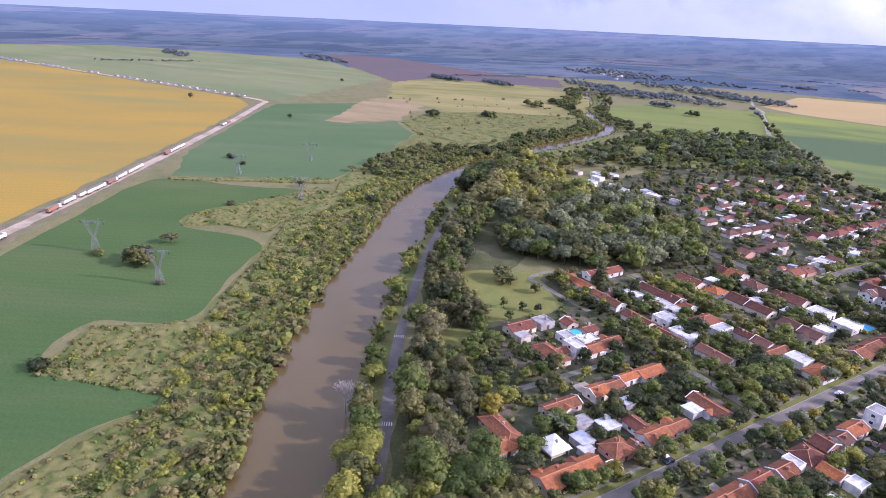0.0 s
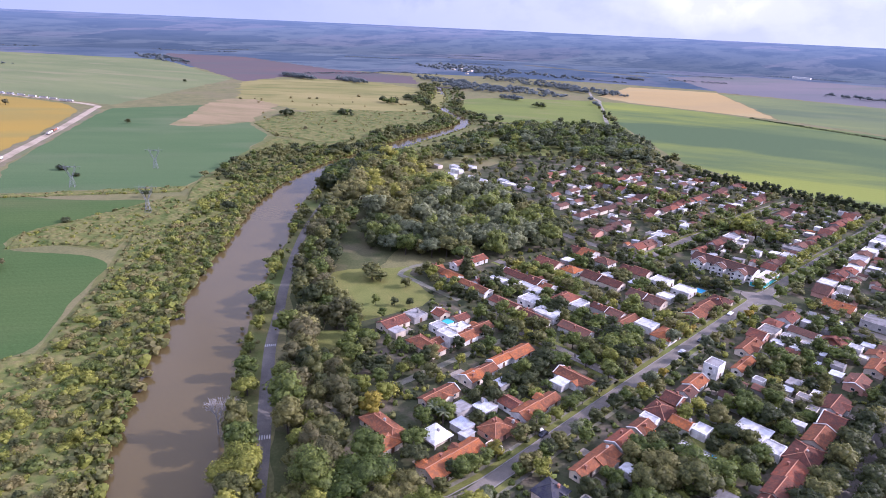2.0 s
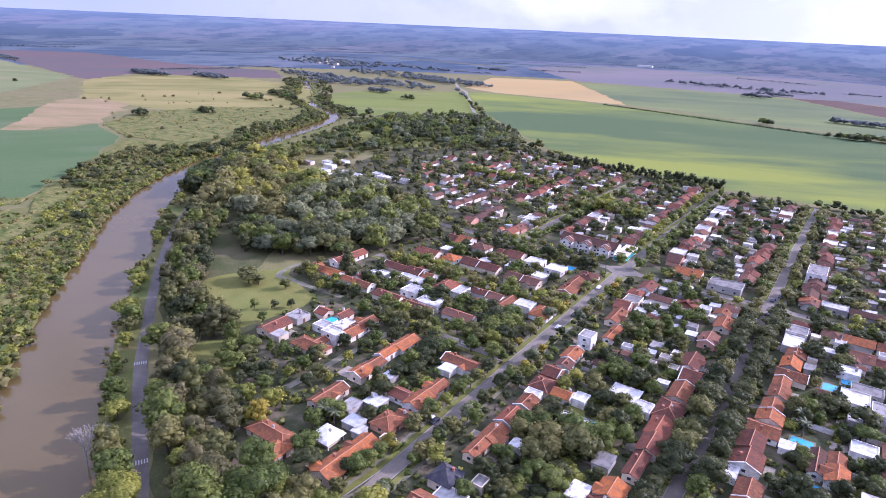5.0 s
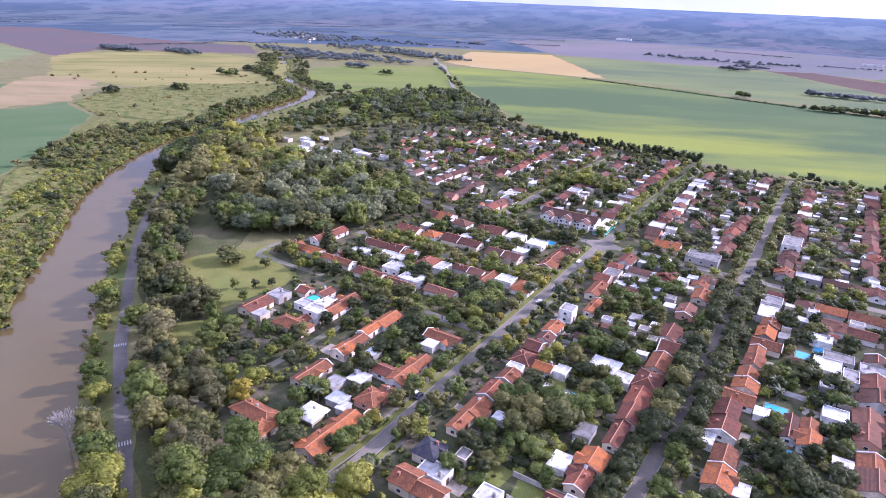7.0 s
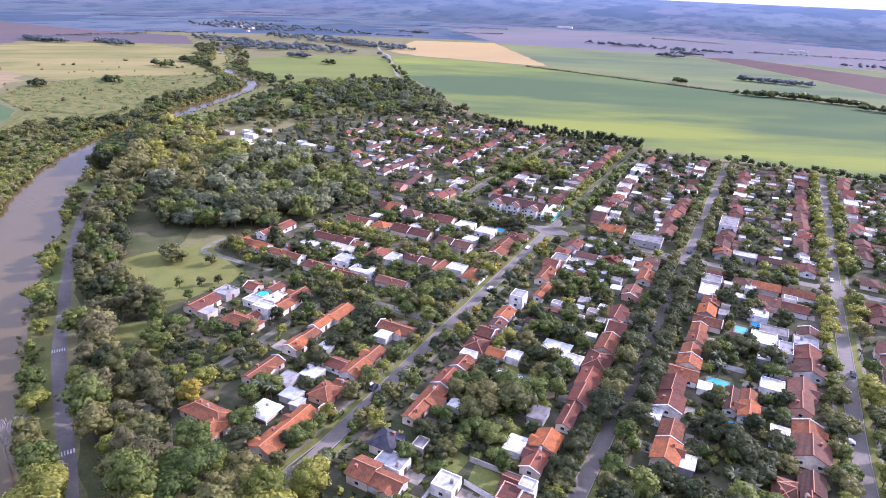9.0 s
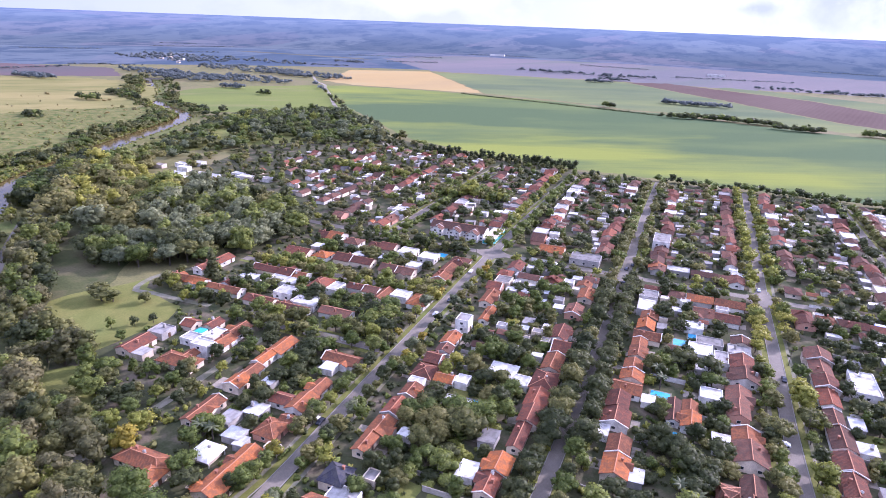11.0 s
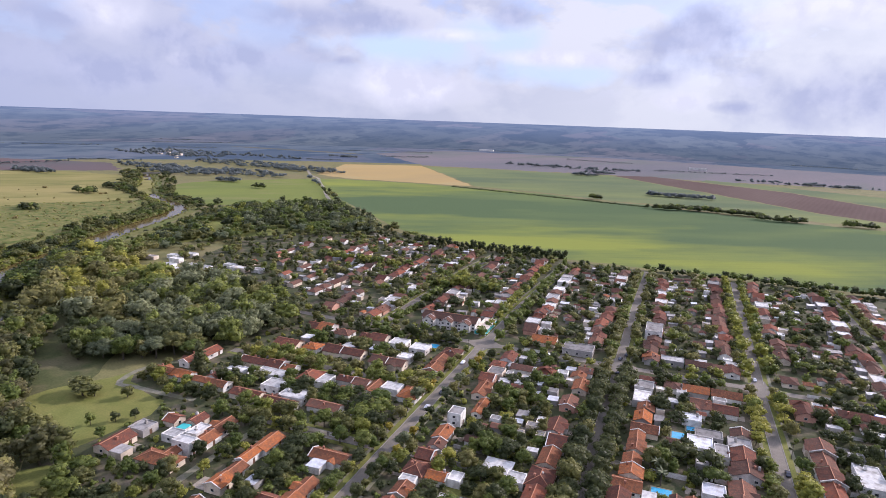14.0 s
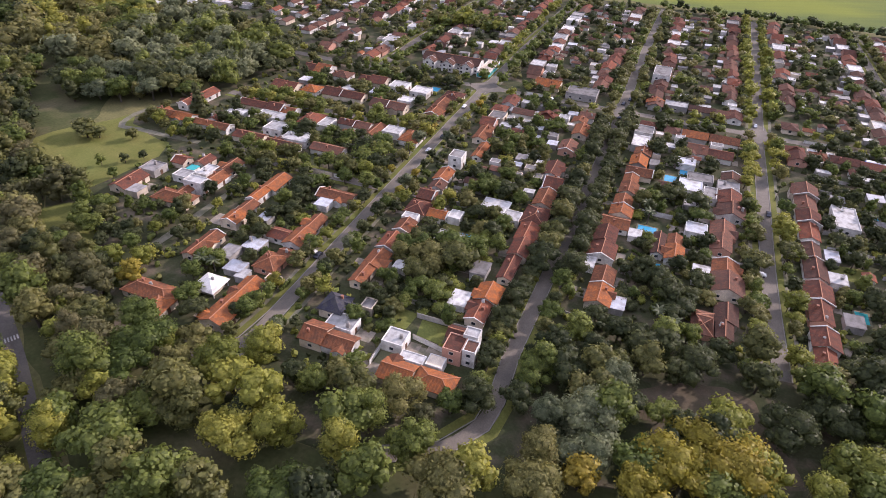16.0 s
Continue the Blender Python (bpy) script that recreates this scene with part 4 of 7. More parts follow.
def house(x0, x1, y0, y1, ridge="y", roof=None, wall=None, h=2.9, pitch=0.42, hip=False, chimney=True, turn=0.0, near=True, base=0.0, register=True):
    """A pitched-roof house on the rectangle x0..x1, y0..y1 of the plan (its eaves' outline)."""
    roof, wall = roof or TILE, wall or WHITE
    over = 0.45
    cx, cy = (x0 + x1) / 2, (y0 + y1) / 2
    lx, ly = abs(x1 - x0) - 2 * over, abs(y1 - y0) - 2 * over
    w, l, rz = (lx, ly, 0.0) if ridge == "y" else (ly, lx, 90.0)
    if l > 15.5 and near and not hip:
        # a long row is two attached dwellings, one a little deeper and higher than the other
        s, j, up = house_rng.uniform(0.42, 0.58), house_rng.uniform(0.5, 1.3) * house_rng.choice((-1, 1)), house_rng.uniform(0.25, 0.6)
        flip = house_rng.random() < 0.5
        if ridge == "y":
            m = y0 + (y1 - y0) * s
            house(x0 - j * 0.2, x1 + j, y0, m + 0.4, ridge, roof, wall, h + up * flip, pitch, False, chimney)
            return house(x0 + j * 0.2, x1 - j * 0.3, m - 0.4, y1, ridge, roof if house_rng.random() < 0.6 else house_rng.choice((TILE, TILE_RED, TILE_BROWN)), wall if house_rng.random() < 0.5 else WHITE, h + up * (not flip), pitch, False, False)
        m = x0 + (x1 - x0) * s
        house(x0, m + 0.4, y0 - j * 0.2, y1 + j, ridge, roof, wall, h + up * flip, pitch, False, chimney)
        return house(m - 0.4, x1, y0 + j * 0.2, y1 - j * 0.3, ridge, roof if house_rng.random() < 0.6 else house_rng.choice((TILE, TILE_RED, TILE_BROWN)), wall if house_rng.random() < 0.5 else WHITE, h + up * (not flip), pitch, False, False)
    rise = w / 2 * pitch
    top = new("house")
    top.matrix_basis = pose(cx, cy, base, 0, 0, rz + turn)
    tagged(top, WALL_WORDS[wall.name] + " house with a " + ROOF_WORDS[roof.name] + (" hipped roof" if hip else " gable roof"), "house", "town houses")
    part("wall", walls_bm(w, l, h, rise, not hip), wall, top)
    r = part("roof", roof_bm(w, l, rise, hip, over, h), roof, top)
    if near:
        part("ridge_cap", ridge_bm(w, l, rise, hip, over, h), roof if roof is SLATE else RIDGE, r)
    far = math.hypot(cx, cy)
    if near and not hip and far < 340 and house_rng.random() < 0.45:
        # a white parapet along one gable
        s = house_rng.choice((-1, 1))
        bm = bmesh.new()
        for sx in (-1, 1):
            bar(bm, (0, s * (l / 2 + 0.3), h + rise + 0.12), (sx * (w / 2 + 0.3), s * (l / 2 + 0.3), h - 0.05), 0.34)
        part("parapet", bm, WHITE, top)
    if near and not hip and far < 330 and l > 8 and w > 5.5 and house_rng.random() < 0.5:
        # a short gabled wing across the main roof
        s, ww = house_rng.choice((-1, 1)), house_rng.uniform(3.4, min(5.2, l * 0.5))
        deep, yy = w / 2 + house_rng.uniform(0.8, 1.8), house_rng.uniform(-0.25, 0.25) * l
        rw = min(ww / 2 * pitch * 1.15, rise * 0.85)
        part("wing", walls_bm(ww, deep, h - 0.04, rw, True), wall, top).matrix_basis = pose(s * deep / 2, yy, 0, 0, 0, 90)
        part("wing_roof", roof_bm(ww, deep, rw, False, 0.35, h - 0.04), roof, top).matrix_basis = pose(s * deep / 2, yy, 0, 0, 0, 90)
    if chimney and math.hypot(cx, cy) < 420:
        s = house_rng.choice((-1, 1))
        stick("chimney", CHIMNEY, top, s * w * 0.22, house_rng.uniform(-0.3, 0.3) * l, h + rise * 0.35)
    if near or math.hypot(cx, cy) < 360:
        openings(top, w, l, h, near)
    if register:
        HOUSES.append((x0, x1, y0, y1))
    return top


def flat_house(x0, x1, y0, y1, h=3.1, wall=None, roof=None, parapet=0.35, near=True, windows=True, name="flat_roofed_house", label=""):
    """A flat-roofed block with a parapet round its roof deck."""
    wall, roof = wall or WHITE, roof or FLATROOF
    cx, cy, w, l = (x0 + x1) / 2, (y0 + y1) / 2, abs(x1 - x0), abs(y1 - y0)
    top = new(name)
    top.matrix_basis = pose(cx, cy, 0)
    tagged(top, label or WALL_WORDS.get(wall.name, "plain") + " flat-roofed building with a low parapet", "house", "town houses")
    part("wall", walls_bm(w, l, h + parapet, 0, False), wall, top)
    bm = bmesh.new()
    box(bm, -w / 2 + 0.25, w / 2 - 0.25, -l / 2 + 0.25, l / 2 - 0.25, h - 0.2, h)
    part("roof_deck", bm, roof, top)
    if windows and (near or math.hypot(cx, cy) < 420):
        openings(top, w, l, h, near)
    HOUSES.append((x0, x1, y0, y1))
    return top


def shed(x0, x1, y0, y1, h=2.5, roof=None, slope=0.3, wall=None, label="", turn=0.0):
    """A lean-to or carport: four posts or walls, and one tilted sheet roof."""
    roof, wall = roof or SHEET, wall or GREY
    cx, cy, w, l = (x0 + x1) / 2, (y0 + y1) / 2, abs(x1 - x0), abs(y1 - y0)
    top = new("shed")
    top.matrix_basis = pose(cx, cy, 0, 0, 0, turn)
    tagged(top, label or "small shed with a light sheet roof beside a house", "shed", "garden sheds")
    part("wall", walls_bm(w - 0.5, l - 0.5, h, 0, False, 0.15), wall, top)
    bm = bmesh.new()
    v = [bm.verts.new(p) for p in [(sx * w / 2, sy * l / 2, h + (slope if sx > 0 else 0) + dz) for dz in (0.02, 0.12) for sx, sy in ((-1, -1), (1, -1), (1, 1), (-1, 1))]]
    for f in ((3, 2, 1, 0), (4, 5, 6, 7), (0, 1, 5, 4), (1, 2, 6, 5), (2, 3, 7, 6), (3, 0, 4, 7)):
        bm.faces.new([v[i] for i in f])
    part("roof", bm, roof, top)
    HOUSES.append((x0, x1, y0, y1))
    return top


def pool(x0, x1, y0, y1, water=None, h=0.12):
    """A garden pool: a pale rim, and water a little below it."""
    cx, cy, w, l = (x0 + x1) / 2, (y0 + y1) / 2, abs(x1 - x0), abs(y1 - y0)
    top = new("swimming_pool")
    top.matrix_basis = pose(cx, cy, 0.06)
    tagged(top, "small blue garden pool with a pale stone rim", "pool", "garden pools")
    part("rim", walls_bm(w + 1.2, l + 1.2, h, 0, False, 0.6), PAVING, top)
    bm = bmesh.new()
    box(bm, -w / 2, w / 2, -l / 2, l / 2, 0.0, h - 0.04)
    part("water", bm, water or POOLWATER, top)
    HOUSES.append((x0, x1, y0, y1))
    return top


def garden_wall(x0, y0, x1, y1, h=2.0, mat=None, t=0.2):
    """A boundary wall between two plots, with a coping."""
    mat = mat or GREY
    L = math.hypot(x1 - x0, y1 - y0)
    top = new("garden_wall")
    top.matrix_basis = pose((x0 + x1) / 2, (y0 + y1) / 2, 0, 0, 0, math.degrees(math.atan2(y1 - y0, x1 - x0)))
    tagged(top, "plain " + WALL_WORDS[mat.name] + " boundary wall between gardens", "wall", "garden walls")
    bm = bmesh.new()
    box(bm, -L / 2, L / 2, -t / 2, t / 2, 0, h)
    part("wall_face", bm, mat, top)
    bm = bmesh.new()
    box(bm, -L / 2, L / 2, -t / 2 - 0.04, t / 2 + 0.04, h, h + 0.08)
    part("coping", bm, KERB, top)


def pavilion(x0, x1, y0, y1, h=2.7):
    """An open garden pavilion: posts, a ring beam and a white tent-like roof that rises to a point."""
    w, l = x1 - x0, y1 - y0
    top = new("pavilion")
    top.matrix_basis = pose((x0 + x1) / 2, (y0 + y1) / 2, 0)
    tagged(top, "square garden pavilion with a pointed white tent-like roof", "pavilion")
    part("roof", roof_bm(w, l + 0.02 + w - l, 2.0, True, 0.4, h), WHITE, top)
    part("wall", walls_bm(w - 1.6, l - 1.6, h, 0, False, 0.2), CREAM, top)
    for sx in (-1, 1):
        for sy in (-1, 1):
            bm = bmesh.new()
            box(bm, sx * (w / 2 - 0.2) - 0.12, sx * (w / 2 - 0.2) + 0.12, sy * (l / 2 - 0.2) - 0.12, sy * (l / 2 - 0.2) + 0.12, 0, h)
            part("post", bm, WHITE, top)
    HOUSES.append((x0, x1, y0, y1))


# ---- streets of the town ----
def street(name, points, width=4.9, kerbs=True, walks=True, label="grey asphalt street with concrete kerbs"):
    """A carriageway with a kerb and a pavement on both sides."""
    top = ribbon(name, points, width, 0.10, ASPHALT, label, "street", 4.0)
    c = np.array(points, float)
    for side in (-1, 1):
        d = np.gradient(curve(points, 8.0), axis=0)
        d /= np.linalg.norm(d, axis=1)[:, None]
        line = curve(points, 8.0)
        nrm = np.stack([-d[:, 1], d[:, 0]], 1) * side
        if kerbs:
            ribbon("kerb", [tuple(p) for p in line + nrm * (width / 2 + 0.12)], 0.28, 0.24, KERB, "", step=50.0, thick=0.24, parent=top)
        if kerbs:
            ribbon("verge", [tuple(p) for p in line + nrm * (width / 2 + 1.6)], 2.4, 0.115, LAWN, "", step=50.0, ragged=0.2, parent=top)
        if walks:
            ribbon("pavement", [tuple(p) for p in line + nrm * (width / 2 + 3.2)], 1.4, 0.15, PAVING, "", step=50.0, ragged=0.1, parent=top)
    return top


street("street_1", [(-112, 92), (-98.5, 104), (-97, 118), (-97.5, 161), (-98, 210), (-98.5, 326)], 4.9)
street("street_2", [(-46, 84), (-31, 92), (-24, 103), (-23, 112), (-24, 130), (-23.5, 150), (-21.5, 242), (-20.5, 326)], 4.6, True, False)
street("street_3", [(51, 152), (50, 172), (49, 208), (49, 265), (48.5, 326)])
street("street_4", [(120, 180), (121, 240), (122, 326)])
ribbon("street_5", [(-157, 100), (-156, 150), (-154, 199)], 3.3, 0.12, PAVING, "narrow worn lane between gardens", "lane", 4, 0.25)
street("lane_1", [(-176, 208), (-155, 203), (-130, 203), (-102, 203)], 4.6, True, False, "narrow tree-lined asphalt lane")
street("lane_2", [(-222, 262), (-170, 263), (-102, 263)], 4.6, True, False, "narrow tree-lined asphalt lane")
street("street_6", [(-98, 341), (-97, 420), (-93, 500), (-90, 570)])
street("street_7", [(-21, 341), (-21, 440), (-19, 575)])
street("street_8", [(49, 341), (50, 440), (52, 572)])
street("street_9", [(122, 341), (123, 430), (121, 560)])
street("street_10", [(-168, 341), (-169, 396), (-166, 491), (-160, 570)])
street("cross_street_1", [(-262, 338), (-177, 333.5), (-98, 333.5), (-20, 333.5), (49, 333.5), (122, 333.5), (190, 333)], 5.4, False, False, "wide grey asphalt cross street")
for x in (-98, -21, 49, 122):
    area("junction", [(x - 9, 331), (x - 4, 327), (x - 3, 321), (x + 3, 321), (x + 4, 327), (x + 9, 331), (x + 9, 336), (x + 4, 340), (x + 3, 346), (x - 3, 346), (x - 4, 340), (x - 9, 336)], 0.125, ASPHALT, "wide worn asphalt crossing of two streets", "street", 0.3, 3)
ribbon("park_path", [(-196, 205), (-216, 204), (-232, 204), (-240, 203), (-244, 211), (-244, 222), (-236, 235), (-222, 240)], 3.2, 0.13, PAVING, "pale paved park path", "path", 3)
ribbon("garden_lane", [(-172, 104), (-158, 106), (-150, 108)], 4, 0.11, PAVING, "pale lane to a garden", "path", 3)

# zebra crossings on the river road
def zebra(x, y, rz):
    top = new("zebra_crossing")
    top.matrix_basis = pose(x, y, 0.13, 0, 0, rz)
    tagged(top, "worn white zebra crossing painted on the road", "road marking", kind="structure")
    for k in range(6):
        bm = bmesh.new()
        box(bm, -1.1, 1.1, -2.3 + k * 0.8, -1.9 + k * 0.8, 0, 0.008)
        part("stripe", bm, PAINT, top)


zebra(-213.5, 110, 147)
zebra(-160, 78, 150)

# ---- houses placed one by one to fit the camera's view: the rows along the nearer streets ----
R, B_, S_ = TILE_RED, TILE_BROWN, SLATE
# between the river park and street_1
house(-146, -128, 106, 114, "x", TILE, CREAM, hip=True)
house(-134, -126, 101, 110, "y", TILE, CREAM, hip=True, chimney=False)
house(-114, -106, 104, 128, "y", TILE, CREAM)
house(-116, -107, 133, 143, "y", TILE, ROSE, hip=True)
house(-112, -104, 141, 147, "x", TILE, ROSE, chimney=False)
house(-114, -107, 148, 170, "y", TILE, WHITE)
house(-122, -114, 150, 157, "x", R, WHITE, chimney=False)
house(-142, -135, 129, 145, "y", TILE, CREAM)
house(-143, -136, 151, 168, "y", TILE, CREAM)
house(-144, -137, 168, 191, "y", TILE, WHITE)
house(-121, -105, 182, 190, "x", TILE, WHITE)
pavilion(-126.5, -118.5, 116.5, 124)
shed(-118, -112, 176, 182, 2.7, SHEET, 0.2, WHITE)
shed(-124, -117, 128, 134, 2.6, SHEET)
shed(-118, -114, 126, 131, 2.6, FLATROOF)
shed(-131, -125, 133, 141, 2.6, GREYROOF)
shed(-126, -119, 141, 148, 2.7, SHEET, 0.2)
shed(-132, -127, 158, 164, 2.6, SHEET, 0.2)
flat_house(-108, -103, 129, 132, 2.6, CREAM, ROSE, windows=False)
flat_house(-171.5, -163, 166.2, 171.2, 5.6, WHITE, FLATROOF)
flat_house(-182, -174.6, 171.5, 177.5, 3.0, WHITE, FLATROOF)
flat_house(-174.2, -168.6, 176, 185, 3.2, WHITE, FLATROOF)
shed(-181, -176.5, 178.3, 182.4, 2.7, TEAL, 0.15, WHITE, "small terrace pavilion with a teal canvas roof")
house(-168.2, -160.6, 172.6, 182.2, "y", TILE, WHITE)
house(-168.8, -161.4, 182, 193, "y", TILE, WHITE, 3.3, chimney=False)
house(-191, -184.3, 180.5, 188, "x", TILE_RED, CREAM, chimney=False)
house(-182, -175.2, 183.6, 192, "y", TILE_RED, CREAM, chimney=False)
house(-178, -161, 154, 163, "x", TILE, CREAM, hip=True)
house(-172, -166, 160, 167, "y", TILE, WHITE, chimney=False)
house(-199, -190, 154, 168, "y", R, CREAM)
shed(-190, -184, 154, 160, 2.8, GREYROOF, 0.2, CREAM)
flat_house(-198, -190, 170, 178, 3.0, GREY, GREYROOF)
# between street_1 and street_2
house(-84.5, -76, 122.5, 131.5, "y", S_, CREAM, 3.8, 0.62, hip=True)
house(-77.5, -73.5, 125, 130, "x", S_, CREAM, 3.0, 0.7, chimney=False)
flat_house(-73, -69, 129, 134, 3.0, CREAM, GREYROOF)
house(-83, -76, 139, 159, "y", TILE, CREAM)
house(-83.5, -76, 160, 171, "y", R, WHITE)
house(-82.5, -75.5, 172, 181, "y", TILE, CREAM, 3.3)
flat_house(-83, -77, 182, 186, 3.0, WHITE, FLATROOF, windows=False)
house(-84.5, -75.5, 186.5, 197, "y", R, CREAM, hip=True)
house(-75, -67, 187, 194, "x", TILE, WHITE, chimney=False)
flat_house(-67, -62, 189, 195, 3.0, WHITE, FLATROOF, windows=False, label="low white annexe behind a house")
house(-84, -77, 198, 207, "x", R, BRICKWALL)
house(-83, -76, 207.5, 214.5, "y", B_, WHITE)
house(-84, -77, 215, 226, "y", TILE, WHITE)
flat_house(-83, -77, 232, 239, 5.8, WHITE, GREYROOF)
house(-76, -71, 242, 258, "y", TILE, WHITE)
house(-82, -75, 260, 276, "y", TILE, CREAM)
house(-83, -66, 109, 117, "x", TILE, CREAM, 3.2)
flat_house(-79, -70, 117.5, 124, 3.0, WHITE, FLATROOF)
house(-56, -46, 105, 113.5, "x", TILE, CREAM, chimney=False)
house(-46, -34, 106, 114, "x", TILE, CREAM, hip=True, chimney=False)
flat_house(-53, -45.5, 114, 117.5, 2.8, WHITE, FLATROOF, 0.2, windows=False, label="low white terrace roof behind a house")
flat_house(-45, -40, 114.5, 119, 3.0, WHITE, CREAM, 0.2, windows=False, label="low white annexe behind a house")
flat_house(-60, -53.5, 117.5, 124, 3.6, WHITE, FLATROOF)
flat_house(-42, -36.5, 120, 127, 5.4, ROSE, TILE_RED)
flat_house(-36.3, -32.5, 121, 126, 5.8, WHITE, TILE_BROWN)
flat_house(-38, -33.5, 126.5, 130.5, 6.4, WHITE, FLATROOF, windows=False)
house(-44, -38.5, 127.5, 133, "x", R, ROSE, 3.2, chimney=False)
house(-42, -34, 137, 156, "y", R, CREAM)
house(-39, -32, 161, 186, "y", R, CREAM)
house(-40, -32, 186, 198, "y", R, WHITE)
house(-41, -31, 198, 212, "y", R, WHITE, hip=True)
shed(-49, -43, 142, 150, 2.6, FLATROOF, 0.2, WHITE)
shed(-58, -47, 200, 210, 3.0, FLATROOF, 0.1, GREY, "long garden hall with a white sheet roof")
flat_house(-48, -41, 197, 204, 3.0, WHITE, FLATROOF)
shed(-48, -42, 160, 168, 2.6, GREYROOF)
flat_house(-66, -56, 171, 180, 3.2, GREY, FLATROOF)
pool(-60, -55, 180, 185)
shed(-73, -68, 152, 157, 2.6, FLATROOF, 0.1, WHITE)
# between street_2 and street_3
house(-9, -1, 160, 182, "y", TILE, CREAM)
shed(-1, 4, 161, 168, 2.6, SHEET, 0.2)
shed(-15, -9, 180, 187, 2.6, FLATROOF, 0.1, WHITE)
house(-13, -4, 187, 208, "y", R, WHITE)
house(-12, -1, 209, 218, "x", TILE, WHITE)
house(-10, -2, 218, 236, "y", TILE, CREAM)
house(-9, -2, 237, 256, "y", TILE, CREAM)
house(-9, 3, 256, 265, "x", TILE, CREAM)
house(8, 13, 198, 213, "y", B_, WHITE, chimney=False)
house(13, 19, 196, 214, "y", TILE, WHITE, chimney=False)
pool(8.5, 13, 188, 196)
pool(2, 9, 214, 220, POOLWATER)
shed(-1, 4, 206, 212, 2.6, FLATROOF, 0.1, WHITE)
house(29, 39, 183, 204, "y", B_, CREAM)
shed(23, 29, 188, 198, 2.6, FLATROOF, 0.1, WHITE)
house(24, 31, 160, 172, "x", TILE_BROWN, ROSE, hip=True)
house(31, 38, 160, 178, "y", TILE_BROWN, ROSE)
house(28, 37, 209, 231, "y", B_, ROSE)
flat_house(19, 27, 218, 226, 3.0, WHITE, SHEET)
house(30, 40, 236, 258, "y", B_, WHITE)
flat_house(14, 23.8, 251, 262, 3.2, WHITE, SHEET)
flat_house(24.2, 29.6, 247, 257, 3.7, WHITE, GREYROOF)
flat_house(17, 28, 262.6, 270, 3.0, GREY, GREYROOF)
flat_house(12, 20, 276, 283, 3.0, WHITE, SHEET, windows=False)
pool(8, 14, 262, 268)
pool(14, 19, 270, 276)
house(15, 36, 290, 300, "x", B_, WHITE)
# beyond street_3
house(59, 68, 180, 203, "y", R, ROSE)
house(60, 67, 205, 229, "y", B_, WHITE)
house(59, 67, 160, 177, "y", R, CREAM)
house(60, 70, 256, 278, "y", B_, CREAM)
house(60, 69, 232, 254, "y", R, WHITE)
shed(68, 74, 206, 213, 2.6, FLATROOF, 0.1, WHITE)
shed(68, 73, 220, 228, 2.6, SHEET)
shed(70, 76, 183, 190, 2.6, GREYROOF)
pool(75, 79, 190, 196, POOLGREEN)
flat_house(86, 96, 203, 211, 3.0, WHITE, FLATROOF)
flat_house(74, 83, 246, 264, 3.4, WHITE, FLATROOF)

# the long school building on the cross street
def school():
    top = new("school")
    top.matrix_basis = pose(-128, 358, 0)
    tagged(top, "long white school with red tiled roofs and three front gables", "school building")
    part("wall", walls_bm(12, 36, 5.0, 2.4, True), WHITE, top)
    r = part("roof", roof_bm(12, 36, 2.4, False, 0.5, 5.0), TILE_BROWN, top)
    part("ridge_cap", ridge_bm(12, 36, 2.4, False, 0.5, 5.0), RIDGE, r)
    for o in top.children:
        o.matrix_basis = pose(0, 0, 0, 0, 0, 90)
    for k in (-12, 0, 12):
        bm = walls_bm(7.5, 5.0, 5.0, 2.4, True)
        g = part("front_gable", bm, WHITE, top)
        g.matrix_basis = pose(k, -8.3, 0)
        rr = part("gable_roof", roof_bm(7.5, 9.0, 1.9, False, 0.3, 5.02), TILE_BROWN, top)
        rr.matrix_basis = pose(k, -6.6, 0)
    for k in range(-9, 10, 2):
        for z in (1.0, 3.3):
            w = stick("window", WINDOW, top, k * 1.85, -6.02 if abs(k * 1.85) % 12 > 3.9 and abs(k * 1.85 - 12) > 3.9 and abs(k * 1.85 + 12) > 3.9 else -10.85, z)
            stick("pane", PANE, w, 0, 0, 0)
    HOUSES.append((-147, -109.5, 346, 365))


school()
wing = flat_house(-109, -101.6, 347, 371, 3.4, WHITE, CREAM, windows=False, name="school_wing", label="low white school wing with teal painted front panels")
for x0, x1, y0, y1 in ((-3.4, 3.4, -12.06, -12.0), (3.7, 3.76, -11.6, -4.2), (3.7, 3.76, -3.6, 3.6), (3.7, 3.76, 4.2, 11.6)):
    bm = bmesh.new()
    box(bm, x0, x1, y0, y1, 0.5, 2.6)
    part("front_panel", bm, TEAL, wing)

# ---- the rest of the rows, house by house along each street ----
def near_road(x, y):
    for sx, y0, y1 in ((-98, 90, 575), (-21.5, 90, 575), (49.5, 120, 575), (122, 140, 570), (-167, 330, 575)):
        if abs(x - sx) < 4.2 and y0 < y < y1:
            return True
    if abs(y - 333.5) < 5.5 and -260 < x < 190:
        return True
    if abs(x + 156) < 4 and 100 < y < 202:
        return True
    if (abs(y - 203) < 3.6 and -178 < x < -100) or (abs(y - 263) < 3.6 and -224 < x < -100):
        return True
    return False


row_rng = random.Random(41)


